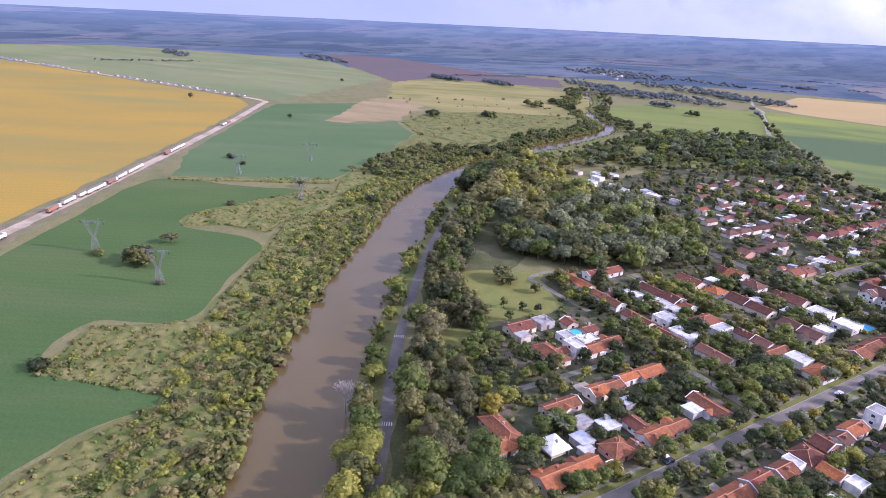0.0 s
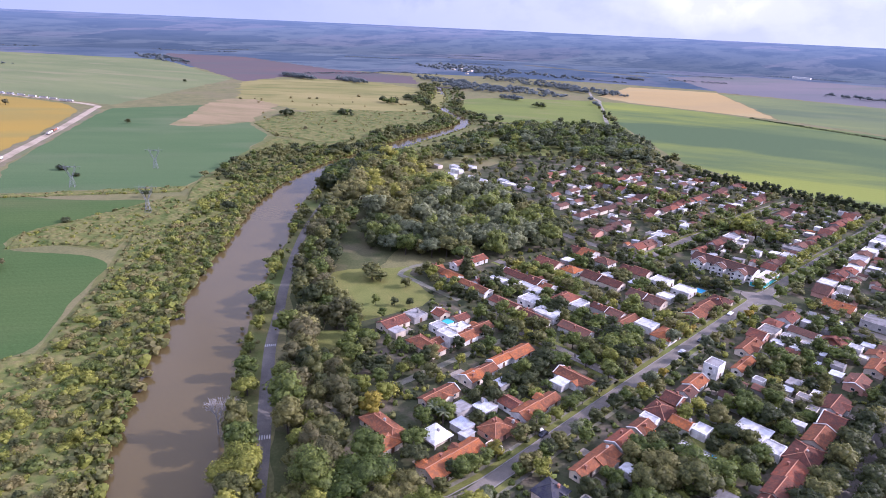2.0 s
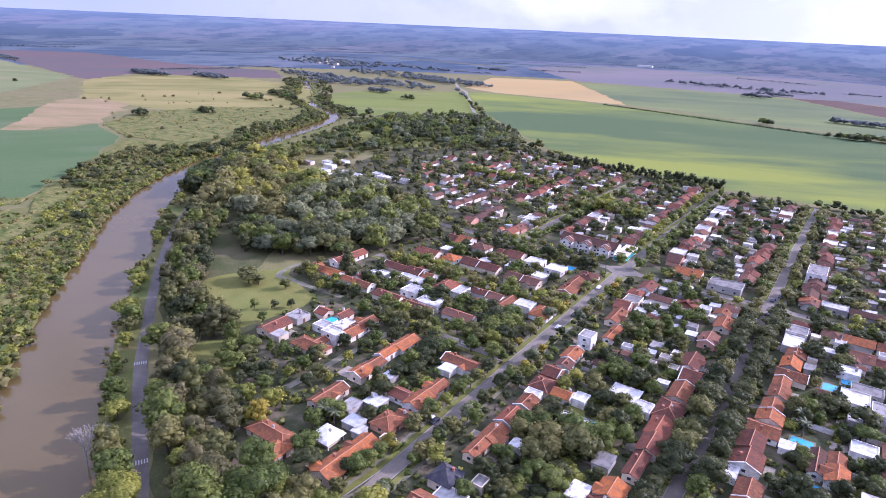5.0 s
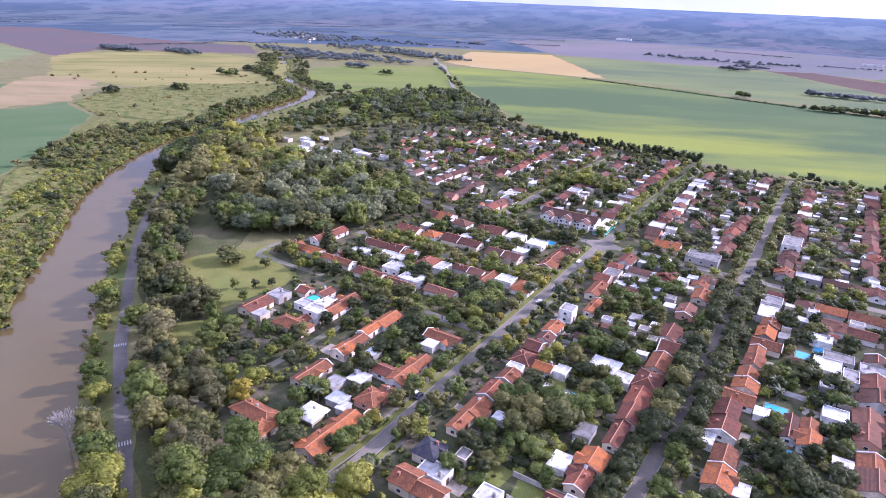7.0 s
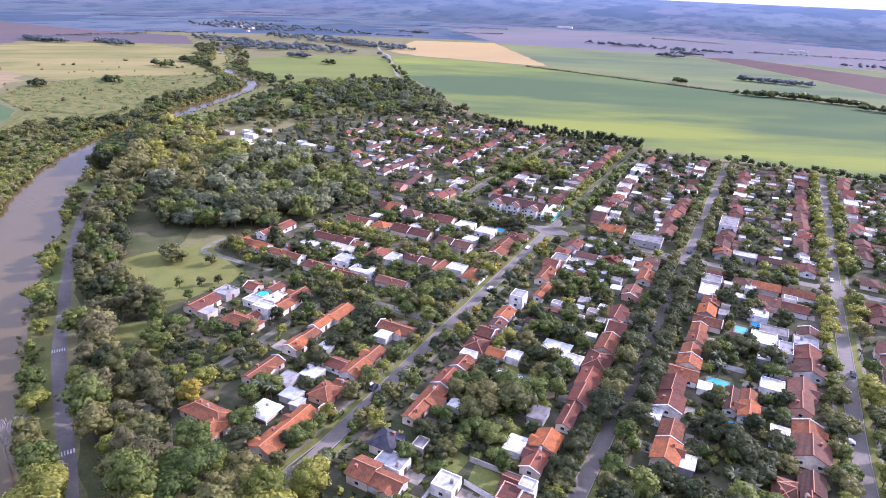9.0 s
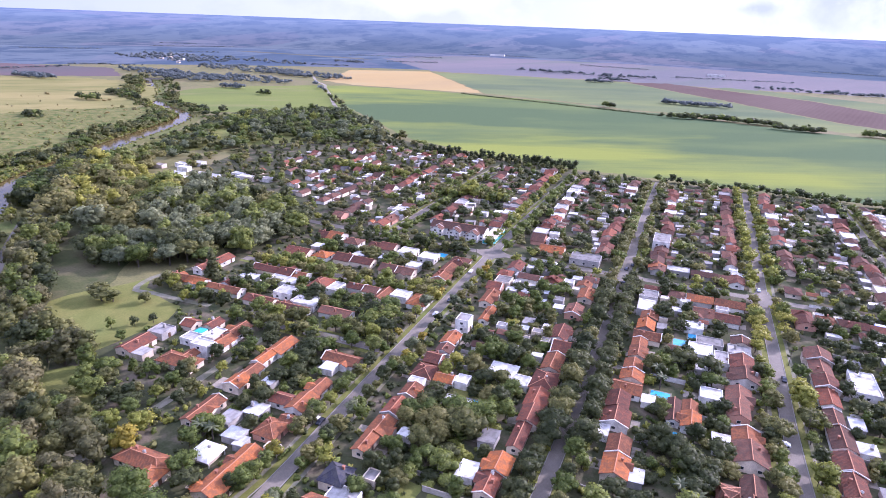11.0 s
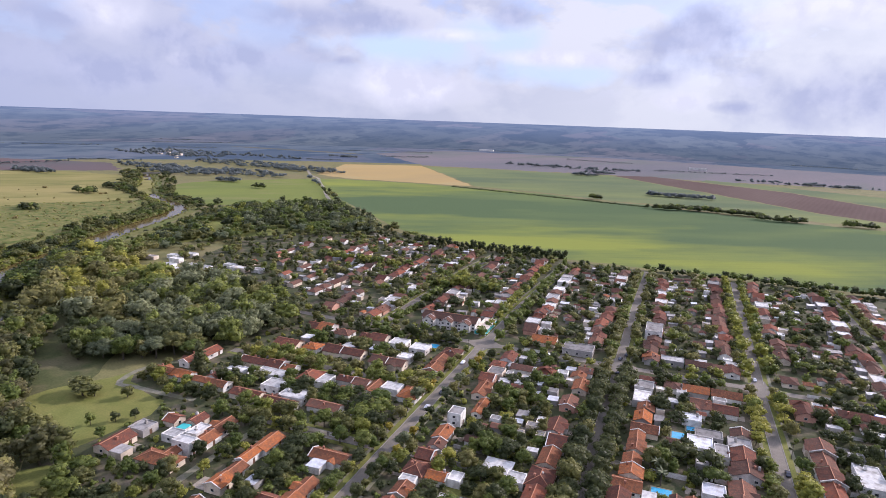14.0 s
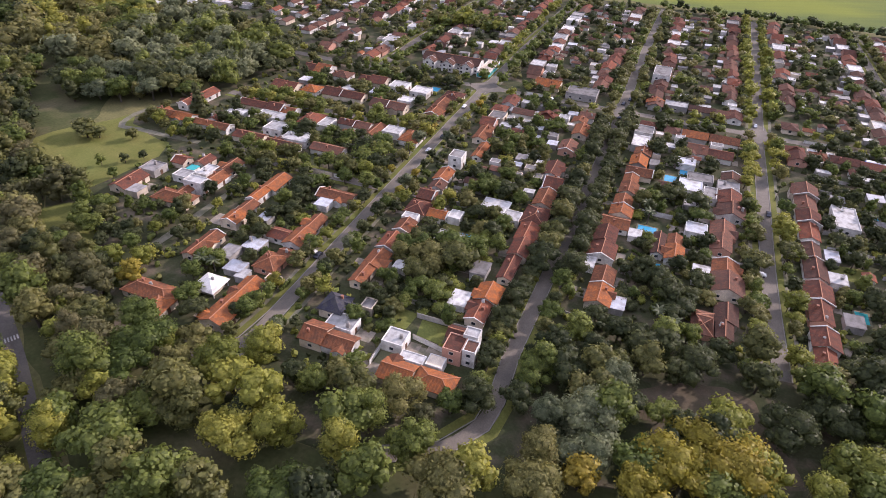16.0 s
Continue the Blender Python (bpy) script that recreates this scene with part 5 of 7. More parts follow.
def row(xa, xb, y0, y1, back, ridge="y", gap=0.12, along="y"):
    """A row of attached houses with small yards: back is the side (-1 or 1) on which annexes and sheds lie."""
    y = y0
    while y < y1 - 7:
        n = row_rng.uniform(8, 15)
        far = math.hypot((xa + xb) / 2, y) > 300
        j = row_rng.uniform(-1.8, 1.8)
        if row_rng.random() > gap:
            u = row_rng.random()
            a, b, c, d = xa + j, xb + j, y, min(y + n - 0.4, y1)
            if along == "x":
                a, b, c, d = y, min(y + n - 0.4, y1), xa + j, xb + j
            wall = row_rng.choice((WHITE, CREAM, CREAM, WHITE, ROSE, GREY))
            if u < 0.15:
                flat_house(a, b, c, d, row_rng.uniform(3.0, 3.6), row_rng.choice((WHITE, WHITE, CREAM, GREY)), row_rng.choice((FLATROOF, FLATROOF, GREYROOF)), near=not far)
            else:
                rd = ridge if row_rng.random() < 0.8 else ("x" if ridge == "y" else "y")
                house(a, b, c, d, rd, row_rng.choice((TILE_RED, TILE_RED, TILE_BROWN, TILE_BROWN) if y > 340 else (TILE, TILE, TILE_RED, TILE_RED, TILE_BROWN)), wall, row_rng.choice((2.8, 3.0, 3.2)), row_rng.uniform(0.36, 0.48),
                      hip=row_rng.random() < 0.22, chimney=row_rng.random() < 0.5, near=not far)
            for k in range(row_rng.choice((1, 2, 2, 2)) if y < 340 else 1):
                w, l = row_rng.uniform(3, 6.5), row_rng.uniform(3, 6.5)
                off = row_rng.uniform(0.3, 2.0) + k * 9
                yy = row_rng.uniform(y + 1, max(y + 1.5, y + n - l))
                p0 = (xb + j + off) if back > 0 else (xa + j - off - w)
                e = (p0, p0 + w, yy, yy + l) if along == "y" else (yy, yy + l, p0, p0 + w)
                if all(clear_of(px, py, 0.3) for px in (e[0], e[1]) for py in (e[2], e[3])):
                    v = row_rng.random()
                    if v < 0.42:
                        flat_house(*e, row_rng.uniform(2.6, 3.1), row_rng.choice((WHITE, CREAM, GREY)), row_rng.choice((FLATROOF, FLATROOF, GREYROOF)), 0.2, windows=False, name="annexe",
                                   label="low flat-roofed annexe behind a house")
                    elif v < 0.62:
                        house(*e, row_rng.choice(("x", "y")), row_rng.choice((TILE, TILE_RED, TILE_BROWN)), CREAM, 2.5, 0.35, chimney=False, near=False)
                    elif v < 0.9:
                        shed(*e, 2.5, row_rng.choice((SHEET, FLATROOF, GREYROOF)), row_rng.uniform(0.1, 0.4))
                    elif k:
                        pool(e[0] + 1, e[1], e[2] + 1, e[3])
        y += n


house(-113, -103, 243, 256, "y", TILE, WHITE, hip=True)
flat_house(-123, -114, 247, 255, 3.2, WHITE, FLATROOF)
house(-114, -105.5, 276, 298, "y", TILE, ROSE)
house(-114, -103, 300, 312, "x", TILE_RED, CREAM, hip=True)
house(-234, -212, 217, 225, "x", TILE, CREAM)
house(-209, -189, 216, 223, "x", TILE, WHITE)
house(-206, -200, 223.5, 230, "y", TILE_RED, WHITE, chimney=False, near=False)
house(-231, -223, 231, 256, "y", TILE_RED, WHITE)
house(-184, -168, 213, 221, "x", TILE_RED, CREAM)
house(-166, -149, 212.5, 219, "x", TILE_RED, WHITE)
flat_house(-162, -149, 220, 230, 3.2, WHITE, FLATROOF)
flat_house(-175, -165, 225, 234, 3.6, WHITE, FLATROOF)
house(-145, -129, 217, 225, "x", TILE_BROWN, WHITE)
house(-205, -189, 246, 254, "x", TILE_RED, CREAM)
house(-188, -171, 245, 254, "x", TILE_RED, WHITE)
flat_house(-188, -172, 237, 244.5, 3.0, WHITE, FLATROOF, windows=False)
flat_house(-203, -193, 234, 240, 2.9, WHITE, FLATROOF, windows=False)
house(-166, -156, 239, 253, "y", TILE_RED, CREAM, hip=True)
flat_house(-155, -149, 240, 250, 3.0, WHITE, FLATROOF, windows=False)
house(-147, -130, 246, 254, "x", TILE_RED, GREY)
house(-130, -124, 241, 255, "y", TILE, CREAM, chimney=False)
house(-140, -135, 237, 243, "x", TILE, CREAM, chimney=False, near=False)
house(-204, -189, 273, 285, "x", TILE_RED, CREAM)
house(-187, -177, 276, 286, "x", TILE, WHITE, hip=True)
house(-174, -150, 277, 287, "x", TILE_RED, CREAM)
house(-144, -124, 274, 284, "x", TILE_BROWN, CREAM)
flat_house(-133, -125, 286, 293, 3.0, WHITE, FLATROOF, windows=False)
house(-203, -186, 304, 317, "x", TILE_RED, WHITE)
house(-184, -172, 303, 313, "x", TILE_BROWN, WHITE, hip=True)
house(-166, -149, 303, 314, "x", TILE_RED, CREAM)
flat_house(-146, -136, 302, 312, 3.2, WHITE, FLATROOF)
flat_house(-132, -122, 300, 310, 3.2, WHITE, FLATROOF)
shed(-168, -160, 288, 295, 2.6, FLATROOF)
shed(-196, -188, 289, 296, 2.6, FLATROOF)
shed(-152, -146, 290, 297, 2.6, SHEET)
pool(-126, -121, 314, 320)
house(-73, -58, 344, 356, "x", TILE, CREAM)
flat_house(-53, -36, 338, 350, 3.6, GREY, GREYROOF)
row(-83, -75, 277, 325, 1)
row(-41, -33, 213, 325, -1)
row(-9, -1, 266, 300, 1)
row(-9, 0, 302, 325, 1)
row(30, 39, 259, 288, -1)
row(59, 68, 280, 325, 1)
row(105, 113, 150, 325, -1)
row(131, 140, 150, 325, 1)
for xa, back in ((-83, 1), (-41, -1), (-9, 1), (31, -1), (60, 1), (105, -1), (131, 1), (-153, 1)):
    row(xa, xa + 8.5, 342 + {-153: 28, -83: 18, -41: 12}.get(xa, 0), 566, back)
row(-115, -106.5, 376, 570, -1)
row(-184, -175, 342, 580, -1)
row(-216, -208, 345, 590, 1, gap=0.25)
row(-246, -238, 350, 600, -1, gap=0.3)
row(-293, -286, 380, 590, 1, gap=0.45)
row(-342, -335, 390, 560, -1, gap=0.6)
row(-270, -263, 372, 580, -1, gap=0.4)
row(-318, -311, 400, 560, 1, gap=0.6)
for k, (x, y) in enumerate(((-424, 403), (-411, 414), (-399, 404), (-386, 368), (-376, 378), (-389, 385), (-372, 396), (-358, 393), (-330, 404), (-316, 408), (-346, 410), (-402, 424), (-300, 446))):
    flat_house(x - 5, x + 4 + k % 3, y - 3, y + 3 + k % 2, 3.0 + 0.3 * (k % 3), WHITE if k % 4 else CREAM, FLATROOF if k % 3 else GREYROOF, 0.2, near=False)

def infill(x0, x1, y0, y1, n):
    """Annexes, workshops and back houses crowded into the middle of a block."""
    for _ in range(n):
        w, l = row_rng.uniform(3.5, 7.5), row_rng.uniform(3.5, 7)
        x, y = row_rng.uniform(x0, x1 - w), row_rng.uniform(y0, y1 - l)
        if any(a - 0.6 < x + w and b + 0.6 > x and c - 0.6 < y + l and d + 0.6 > y for a, b, c, d in HOUSES) or near_road(x, y) or near_road(x + w, y + l):
            continue
        v = row_rng.random()
        if v < 0.56:
            house(x, x + w, y, y + l, "x" if w > l else "y", row_rng.choice((TILE_RED, TILE_BROWN, TILE_BROWN)), row_rng.choice((WHITE, CREAM, GREY)), row_rng.uniform(2.4, 3.0), 0.38, chimney=False, near=False)
        elif v < 0.85:
            flat_house(x, x + w, y, y + l, row_rng.uniform(2.5, 3.4), row_rng.choice((WHITE, CREAM, GREY, GREY)), row_rng.choice((FLATROOF, GREYROOF, GREYROOF, GREYROOF)), 0.2, windows=False, name="annexe", label="low flat-roofed building in a crowded back yard")
        else:
            shed(x, x + w, y, y + l, 2.5, row_rng.choice((SHEET, GREYROOF)), row_rng.uniform(0.1, 0.4))


row(298, 306, -73, -44, -1, "x", 0.0, "x")
row(309, 318, 3, 41, -1, "x", 0.05, "x")
row(309, 318, 70, 104, -1, "x", 0.05, "x")
row(346, 354, -10, 40, 1, "x", 0.1, "x")
flat_house(-10.5, -0.5, 384, 402, 6.4, WHITE, GREYROOF, label="tall white two-storey house with a flat roof")
for x0, x1 in ((-72, -43), (2, 29), (71, 103), (142, 195)):
    infill(x0, x1, 352, 560, 46)
for x0, x1 in ((-145, -117), (-236, -218)):
    infill(x0, x1, 372, 585, 24)
infill(-72, -43, 215, 320, 24)
infill(2, 28, 220, 320, 20)
infill(70, 103, 165, 320, 30)


# ---- trees ----
ROAD_R = curve([(0, -20), (-60, 20), (-110, 47), (-153, 74), (-182, 91), (-213, 110), (-238, 128), (-264, 146), (-306, 178), (-348, 214), (-400, 268), (-440, 330)], 5)


def on_river_road(x, y, m=4.5):
    return float(np.hypot(ROAD_R[:, 0] - x, ROAD_R[:, 1] - y).min()) < m


def inside(x, y, poly):
    c = False
    for (x0, y0), (x1, y1) in zip(poly, poly[1:] + poly[:1]):
        if (y0 > y) != (y1 > y) and x < (x1 - x0) * (y - y0) / (y1 - y0) + x0:
            c = not c
    return c


def scatter(poly, n, spacing, rng, ok=None, tries=40):
    """Places in a stretch of the plan, no two nearer than spacing, free of houses, roads and water."""
    xs, ys = [p[0] for p in poly], [p[1] for p in poly]
    out = []
    for _ in range(n * tries):
        if len(out) >= n:
            break
        x, y = rng.uniform(min(xs), max(xs)), rng.uniform(min(ys), max(ys))
        if not inside(x, y, poly) or inside(x, y, CLEARING) or near_road(x, y) or on_river_road(x, y, 6.0) or river_gap(x, y) < 2.0:
            continue
        if any((x - a) ** 2 + (y - b) ** 2 < spacing ** 2 for a, b in out):
            continue
        if ok and not ok(x, y):
            continue
        out.append((x, y))
    return out


# open ground among the near trees
CLEARING = [(9, 131), (13, 121), (34, 127), (41, 118), (48, 112), (55, 115), (46, 131), (43, 140), (36, 143), (22, 139)]
area("bare_clearing", CLEARING, 0.1, material("bare_park_soil", (0.105, 0.080, 0.052), (0.075, 0.066, 0.038), 0.3, 0.95, 0.5, 9, (0.13, 0.10, 0.07), 0.1, spec=0.1), "bare brown ground between park trees", "ground", 1.0, 4)
plant = random.Random(77)
def before_road(x, y, m):
    """Whether a place lies within m metres of the river road on its town side."""
    d = np.hypot(ROAD_R[:, 0] - x, ROAD_R[:, 1] - y)
    k = int(d.argmin())
    return d[k] < m and math.hypot(x, y) < math.hypot(*ROAD_R[k]) + 1.0


# big trees of the riverside park close to the camera
for x, y, h, tone, shape in ((2, 111, 15, "grey", "wide"), (-8, 108, 12, "grey", "round"), (6, 128, 11, "grey", "round"), (21, 103, 15, "gold", "wide"), (37, 109, 15, "gold", "wide"), (66, 120, 14, "yellow", "wide"),
                             (-52, 79, 15, "yellow", "tall"), (-69, 78, 13, "yellow", "round"), (-27, 107, 11, "dark", "round"), (-33, 103, 9, "green", "round"), (-118, 87, 15, "green", "wide"), (-126, 76, 16, "green", "round"),
                             (-69, 95, 10, "green", "round"), (-78, 72, 14, "yellow", "wide"), (62, 136, 12, "dark", "wide"), (-46, 100, 11, "olive", "wide"), (-62, 105, 9, "green", "round"), (-16, 124, 10, "green", "wide"),
                             (10, 148, 10, "dark", "wide"), (26, 143, 11, "dark", "wide"), (50, 128, 12, "dark", "wide"), (-117, 56, 14, "yellow", "tall"), (-146, 64, 12, "yellow", "round"), (-146, 83, 9, "yellow", "round"), (-95, 90, 14, "yellow", "round"),
                             (-93, 74, 13, "olive", "round"), (-50, 90, 15, "green", "tall"), (-36, 86, 13, "green", "round"), (-88, 98, 13, "yellow", "tall"), (-127, 96, 12, "green", "round"), (-25, 80, 14, "olive", "wide"),
                             (-7, 87, 13, "olive", "wide"), (-135, 56, 13, "olive", "round"), (-147, 113, 9, "gold", "round"), (-131, 122, 8, "green", "round"), (-106, 112, 6, "dark", "round"), (-105, 117, 6, "green", "round"),
                             (-143, 62, 14, "yellow", "wide"), (-154, 92, 8, "yellow", "round"), (-58, 62, 14, "green", "wide"), (12, 78, 13, "dark", "wide"), (40, 80, 13, "olive", "round"), (80, 100, 13, "dark", "wide"), (84, 128, 12, "green", "round"),
                             (-105, 84, 12, "olive", "round"), (-110, 70, 12, "brown", "round"), (-80, 58, 13, "green", "round"), (28, 114, 13, "gold", "wide"), (15, 95, 13, "gold", "round"), (3, 101, 13, "grey", "wide"), (-8, 97, 12, "olive", "round"), (56, 110, 11, "yellow", "round"), (-38, 96, 8, "brown", "round"), (96, 140, 10, "olive", "round")):
    tree(x, y, h, tone, shape, "in the riverside park", "park trees", kind="park_tree")
canopy = scatter([(-150, 36), (-140, 60), (-112, 90), (-92, 102), (-60, 103), (-40, 97), (-58, 82), (-44, 76), (-26, 84), (-14, 96), (-12, 112), (14, 122), (40, 148), (62, 152), (110, 165), (130, 130), (90, 70), (20, 50), (-60, 40)],
                 78, 7.2, plant, lambda x, y: clear_of(x, y, 3) and all((x - a) ** 2 + (y - b) ** 2 > 30 for a, b, _ in TREES))
for x, y in canopy:
    # within 84 m darker leaf tones stand in for lens vignetting and dark ground
    tree(x, y, plant.uniform(9, 16), plant.choice(("dark", "dark", "olive") if math.hypot(x, y) < 84 else ("olive", "green", "green", "dark", "gold", "yellow") if x > -20 else ("yellow", "olive", "green", "olive", "green")), plant.choice(("round", "wide", "round")), "in the riverside park", "park trees", dense=2, kind="park_tree")
for x, y in scatter([(-14, 120), (-14, 140), (-4, 156), (26, 158), (46, 158), (70, 160), (110, 175), (120, 150), (60, 118), (20, 112)], 46, 5.2, plant, lambda x, y: clear_of(x, y, 2.5) and all((x - a) ** 2 + (y - b) ** 2 > 16 for a, b, _ in TREES)):
    tree(x, y, plant.uniform(7, 12), plant.choice(("dark", "dark", "green", "olive")), plant.choice(("round", "wide")), "between the park and the houses", "park trees", dense=2, kind="park_tree")
for x, y in scatter([(-122, 60), (-150, 66), (-150, 96), (-118, 100), (-88, 106), (-84, 96), (-60, 100), (-58, 84), (-90, 70)], 14, 6.0, plant, lambda x, y: clear_of(x, y, 2.5) and all((x - a) ** 2 + (y - b) ** 2 > 14 for a, b, _ in TREES)):
    tree(x, y, plant.uniform(6, 12), plant.choice(("green", "yellow", "dark", "olive")), plant.choice(("round", "wide")), "in the riverside park", "park trees", dense=2, kind="park_tree")
for y in range(108, 176, 6):
    for x in (-17.2, -28.6):
        if clear_of(x, y, 0.6) and plant.random() < 0.85:
            tree(x + plant.uniform(-0.8, 0.5), y + plant.uniform(-2, 2), plant.uniform(5, 8.5), plant.choice(("dark", "olive", "green", "dark")), plant.choice(("round", "wide")), "lining the street", "street trees", kind="street_tree")
for y in range(106, 200, 7):
    for x in (-103.4, -92.8):
        if clear_of(x, y, 0.5) and plant.random() < 0.7:
            tree(x + plant.uniform(-0.5, 0.5), y + plant.uniform(-2, 2), plant.uniform(3.5, 7), plant.choice(("dark", "olive", "green", "yellow", "green")), "round", "on the street verge", "street trees", kind="street_tree")
for x, y, h, tone, shape in ((-128, 50, 14, "yellow", "round"), (-114, 40, 13, "olive", "wide"), (-120, 60, 12, "green", "round"), (-104, 44, 13, "green", "wide"), (-137, 60, 11, "yellow", "round"), (-97, 56, 13, "olive", "round")):
    tree(x, y, h, tone, shape, "beside the river road", "park trees", dense=2, kind="park_tree")
# trees on the strip between the river and its road
for k in range(6, len(ROAD_R) - 2):
    (x0, y0), d = ROAD_R[k], ROAD_R[k + 1] - ROAD_R[k - 1]
    q = math.hypot(d[0], d[1])
    o = plant.uniform(5.5, 9.5)
    x, y = x0 - d[1] / q * o, y0 + d[0] / q * o
    if plant.random() < 0.52 and x0 < -108 and river_gap(x, y) > 1.0:
        tree(x, y, plant.uniform(5, 10), plant.choice(("yellow", "green", "olive", "yellow")), plant.choice(("round", "wide", "tall")), "between river and road", "park trees", dense=2 if x0 > -230 else 1, kind="park_tree")
# small trees in the front gardens of the near houses
for xx, y0, y1 in ((-88, 112, 326), (-72, 136, 320), (-30, 112, 172), (-28.5, 172, 326), (-14.5, 160, 326), (41.5, 178, 326), (57, 160, 326), (-146, 128, 200), (-133, 128, 200), (-150, 108, 200)):
    y = y0 + plant.uniform(0, 4)
    while y < y1:
        x = xx + plant.uniform(-1.2, 1.2)
        if clear_of(x, y, 0.4) and plant.random() < (0.75 if y < 240 else 0.35) and not near_road(x, y):
            tree(x, y, plant.uniform(3.2, 7.0), plant.choice(("green", "dark", "dark", "olive", "yellow")), "round", "in a front garden", "garden trees", dense=1, kind="garden_tree")
        y += plant.uniform(7, 14)
GLADE = [(-212, 127), (-205, 142), (-186, 137), (-176, 124), (-184, 112), (-197, 118)]
area("glade_lawn", GLADE, 0.085, LAWN, "shaded mown grass between park trees", "lawn", 1.5, smooth=True)
LAWN_IN = [(-266, 177), (-258, 191), (-250, 209), (-246, 219), (-238, 206), (-222, 201), (-208, 199), (-202, 187), (-204, 169), (-206, 153), (-220, 149), (-240, 154), (-256, 164)]
# park trees between the river and the town
for x, y in scatter([(-150, 62), (-120, 78), (-146, 100), (-205, 150), (-222, 148), (-262, 172), (-300, 205), (-345, 250), (-372, 232), (-300, 172), (-240, 124), (-200, 92)], 84, 5.8, plant, lambda x, y: clear_of(x, y, 2) and not inside(x, y, GLADE) and not (before_road(x, y, 13) and y < 190) and not inside(x, y, LAWN_IN)):
    tree(x, y, plant.uniform(8, 15), plant.choice(("olive", "green", "dark", "brown", "brown", "olive")), plant.choice(("round", "round", "tall", "tall")), "beside the river road", "park trees", kind="park_tree")
WOOD = [(-236, 258), (-262, 246), (-300, 258), (-335, 250), (-380, 262), (-425, 300), (-455, 350), (-470, 420), (-440, 420), (-400, 350), (-350, 355), (-300, 362), (-250, 350), (-224, 335), (-216, 300), (-222, 262)]


def wood_tone(x, y):
    """Paler olive crowns near the river, dark ones in the middle, mixed greens at the edge."""
    if x < -340:
        return plant.choice(("yellow", "olive", "green", "olive"))
    return plant.choice(("dark", "green", "olive", "grey") if x < -265 else ("green", "grey", "dark"))


grove("park_woodland", [(x, y, plant.uniform(12, 20), wood_tone(x, y), plant.choice(("round", "round", "wide", "tall")))
                        for x, y in scatter(WOOD, 170, 8.2, plant, lambda x, y: clear_of(x, y, 2))], "dense dark park woodland between river and town", "woodland", 1)
for x, y in ((-252, 268), (-258, 282), (-246, 283), (-262, 297), (-250, 300), (-240, 292), (-268, 275), (-256, 312), (-243, 308)):
    tree(x, y, plant.uniform(13, 17), "grey", "wide", "at the wood's edge", "woodland trees", dense=2, kind="park_tree")
for x, y, h, w in ((-244, 187, 7, 1.9), (-249, 190, 7.5, 1.6), (-239, 189, 6, 1.5), (-225, 194.5, 5.5, 1.35), (-217.5, 169, 5.5, 0.9), (-211, 175.5, 4.5, 1.1), (-222, 153, 9, 1.4), (-228, 156, 8.5, 1.3), (-216, 151, 7, 1.2), (-234, 152, 10, 1.3),
                   (-270, 180, 12, 1.2), (-283, 188, 12, 1.2), (-268, 170, 11, 1.2), (-258, 163, 12, 1.2), (-205, 163, 5, 1.1), (-206, 181, 4.5, 1.1)):
    tree(x, y, h, "olive" if w > 1.25 else plant.choice(("green", "dark")), "round", "on the park lawn", "park trees", wide=w, kind="park_tree")
for x, y in scatter([(-236, 210), (-212, 203), (-186, 208), (-188, 214), (-210, 214), (-212, 232), (-222, 240), (-236, 228)], 16, 4.5, plant, lambda x, y: clear_of(x, y, 1.2)):
    tree(x, y, plant.uniform(5, 9), plant.choice(("green", "olive", "yellow", "dark")), "round", "beside a house at the park", "garden trees", kind="garden_tree")
for x, y in scatter([(-262, 222), (-285, 214), (-305, 228), (-310, 250), (-262, 250), (-236, 252), (-232, 244), (-250, 232)], 30, 7.0, plant, lambda x, y: clear_of(x, y, 2)):
    tree(x, y, plant.uniform(9, 15), plant.choice(("grey", "dark", "olive", "dark", "green")), plant.choice(("round", "wide", "tall")), "in the park's shaded glade", "park trees", dense=2, kind="park_tree")
tree(-214, 228, 18, "dark", "cypress", "beside a house", wide=1.5)
# street trees
for k in range(26):
    y = 172 + k * 7.2
    if y < 326:
        # dark street trees, darkened further by cloud shade put into the leaf tone
        tree(-26.2 + plant.uniform(-0.6, 0.6), y, plant.uniform(7, 10.5), plant.choice(("dark", "dark", "dark", "olive")), plant.choice(("round", "wide")), "lining the street", "street trees", kind="street_tree")
        tree(-16.2 + plant.uniform(-0.6, 0.6), y + 3, plant.uniform(7, 10.5), "dark", plant.choice(("round", "wide")), "lining the street", "street trees", kind="street_tree")
for k in range(26):
    y = 150 + k * 7.0
    if y < 326 and plant.random() < 0.86:
        tree(43.5 + plant.uniform(-0.9, 0.9), y + plant.uniform(-1.5, 1.5), plant.uniform(4.5, 9.5), plant.choice(("yellow", "yellow", "green", "olive")), plant.choice(("round", "wide")), "lining the street", "street trees", wide=plant.uniform(0.9, 1.35), kind="street_tree")
        if not 190 < y < 200:
            tree(55 + plant.uniform(-0.9, 0.9), y + 3 + plant.uniform(-1.5, 1.5), plant.uniform(4.5, 9.5), plant.choice(("yellow", "yellow", "green", "olive")), plant.choice(("round", "wide")), "lining the street", "street trees", wide=plant.uniform(0.9, 1.35), kind="street_tree")
for k in range(22):
    y = 112 + k * 9.6
    for x in (-103.2, -92.4):
        if plant.random() < (0.6 if y < 180 else 0.95):
            tree(x + plant.uniform(-0.7, 0.7), y + plant.uniform(-3, 3), plant.uniform(4, 7.5), plant.choice(("olive", "grey", "green", "yellow", "gold", "dark")), "round", "on the street verge", "street trees", kind="street_tree")
far_row = []
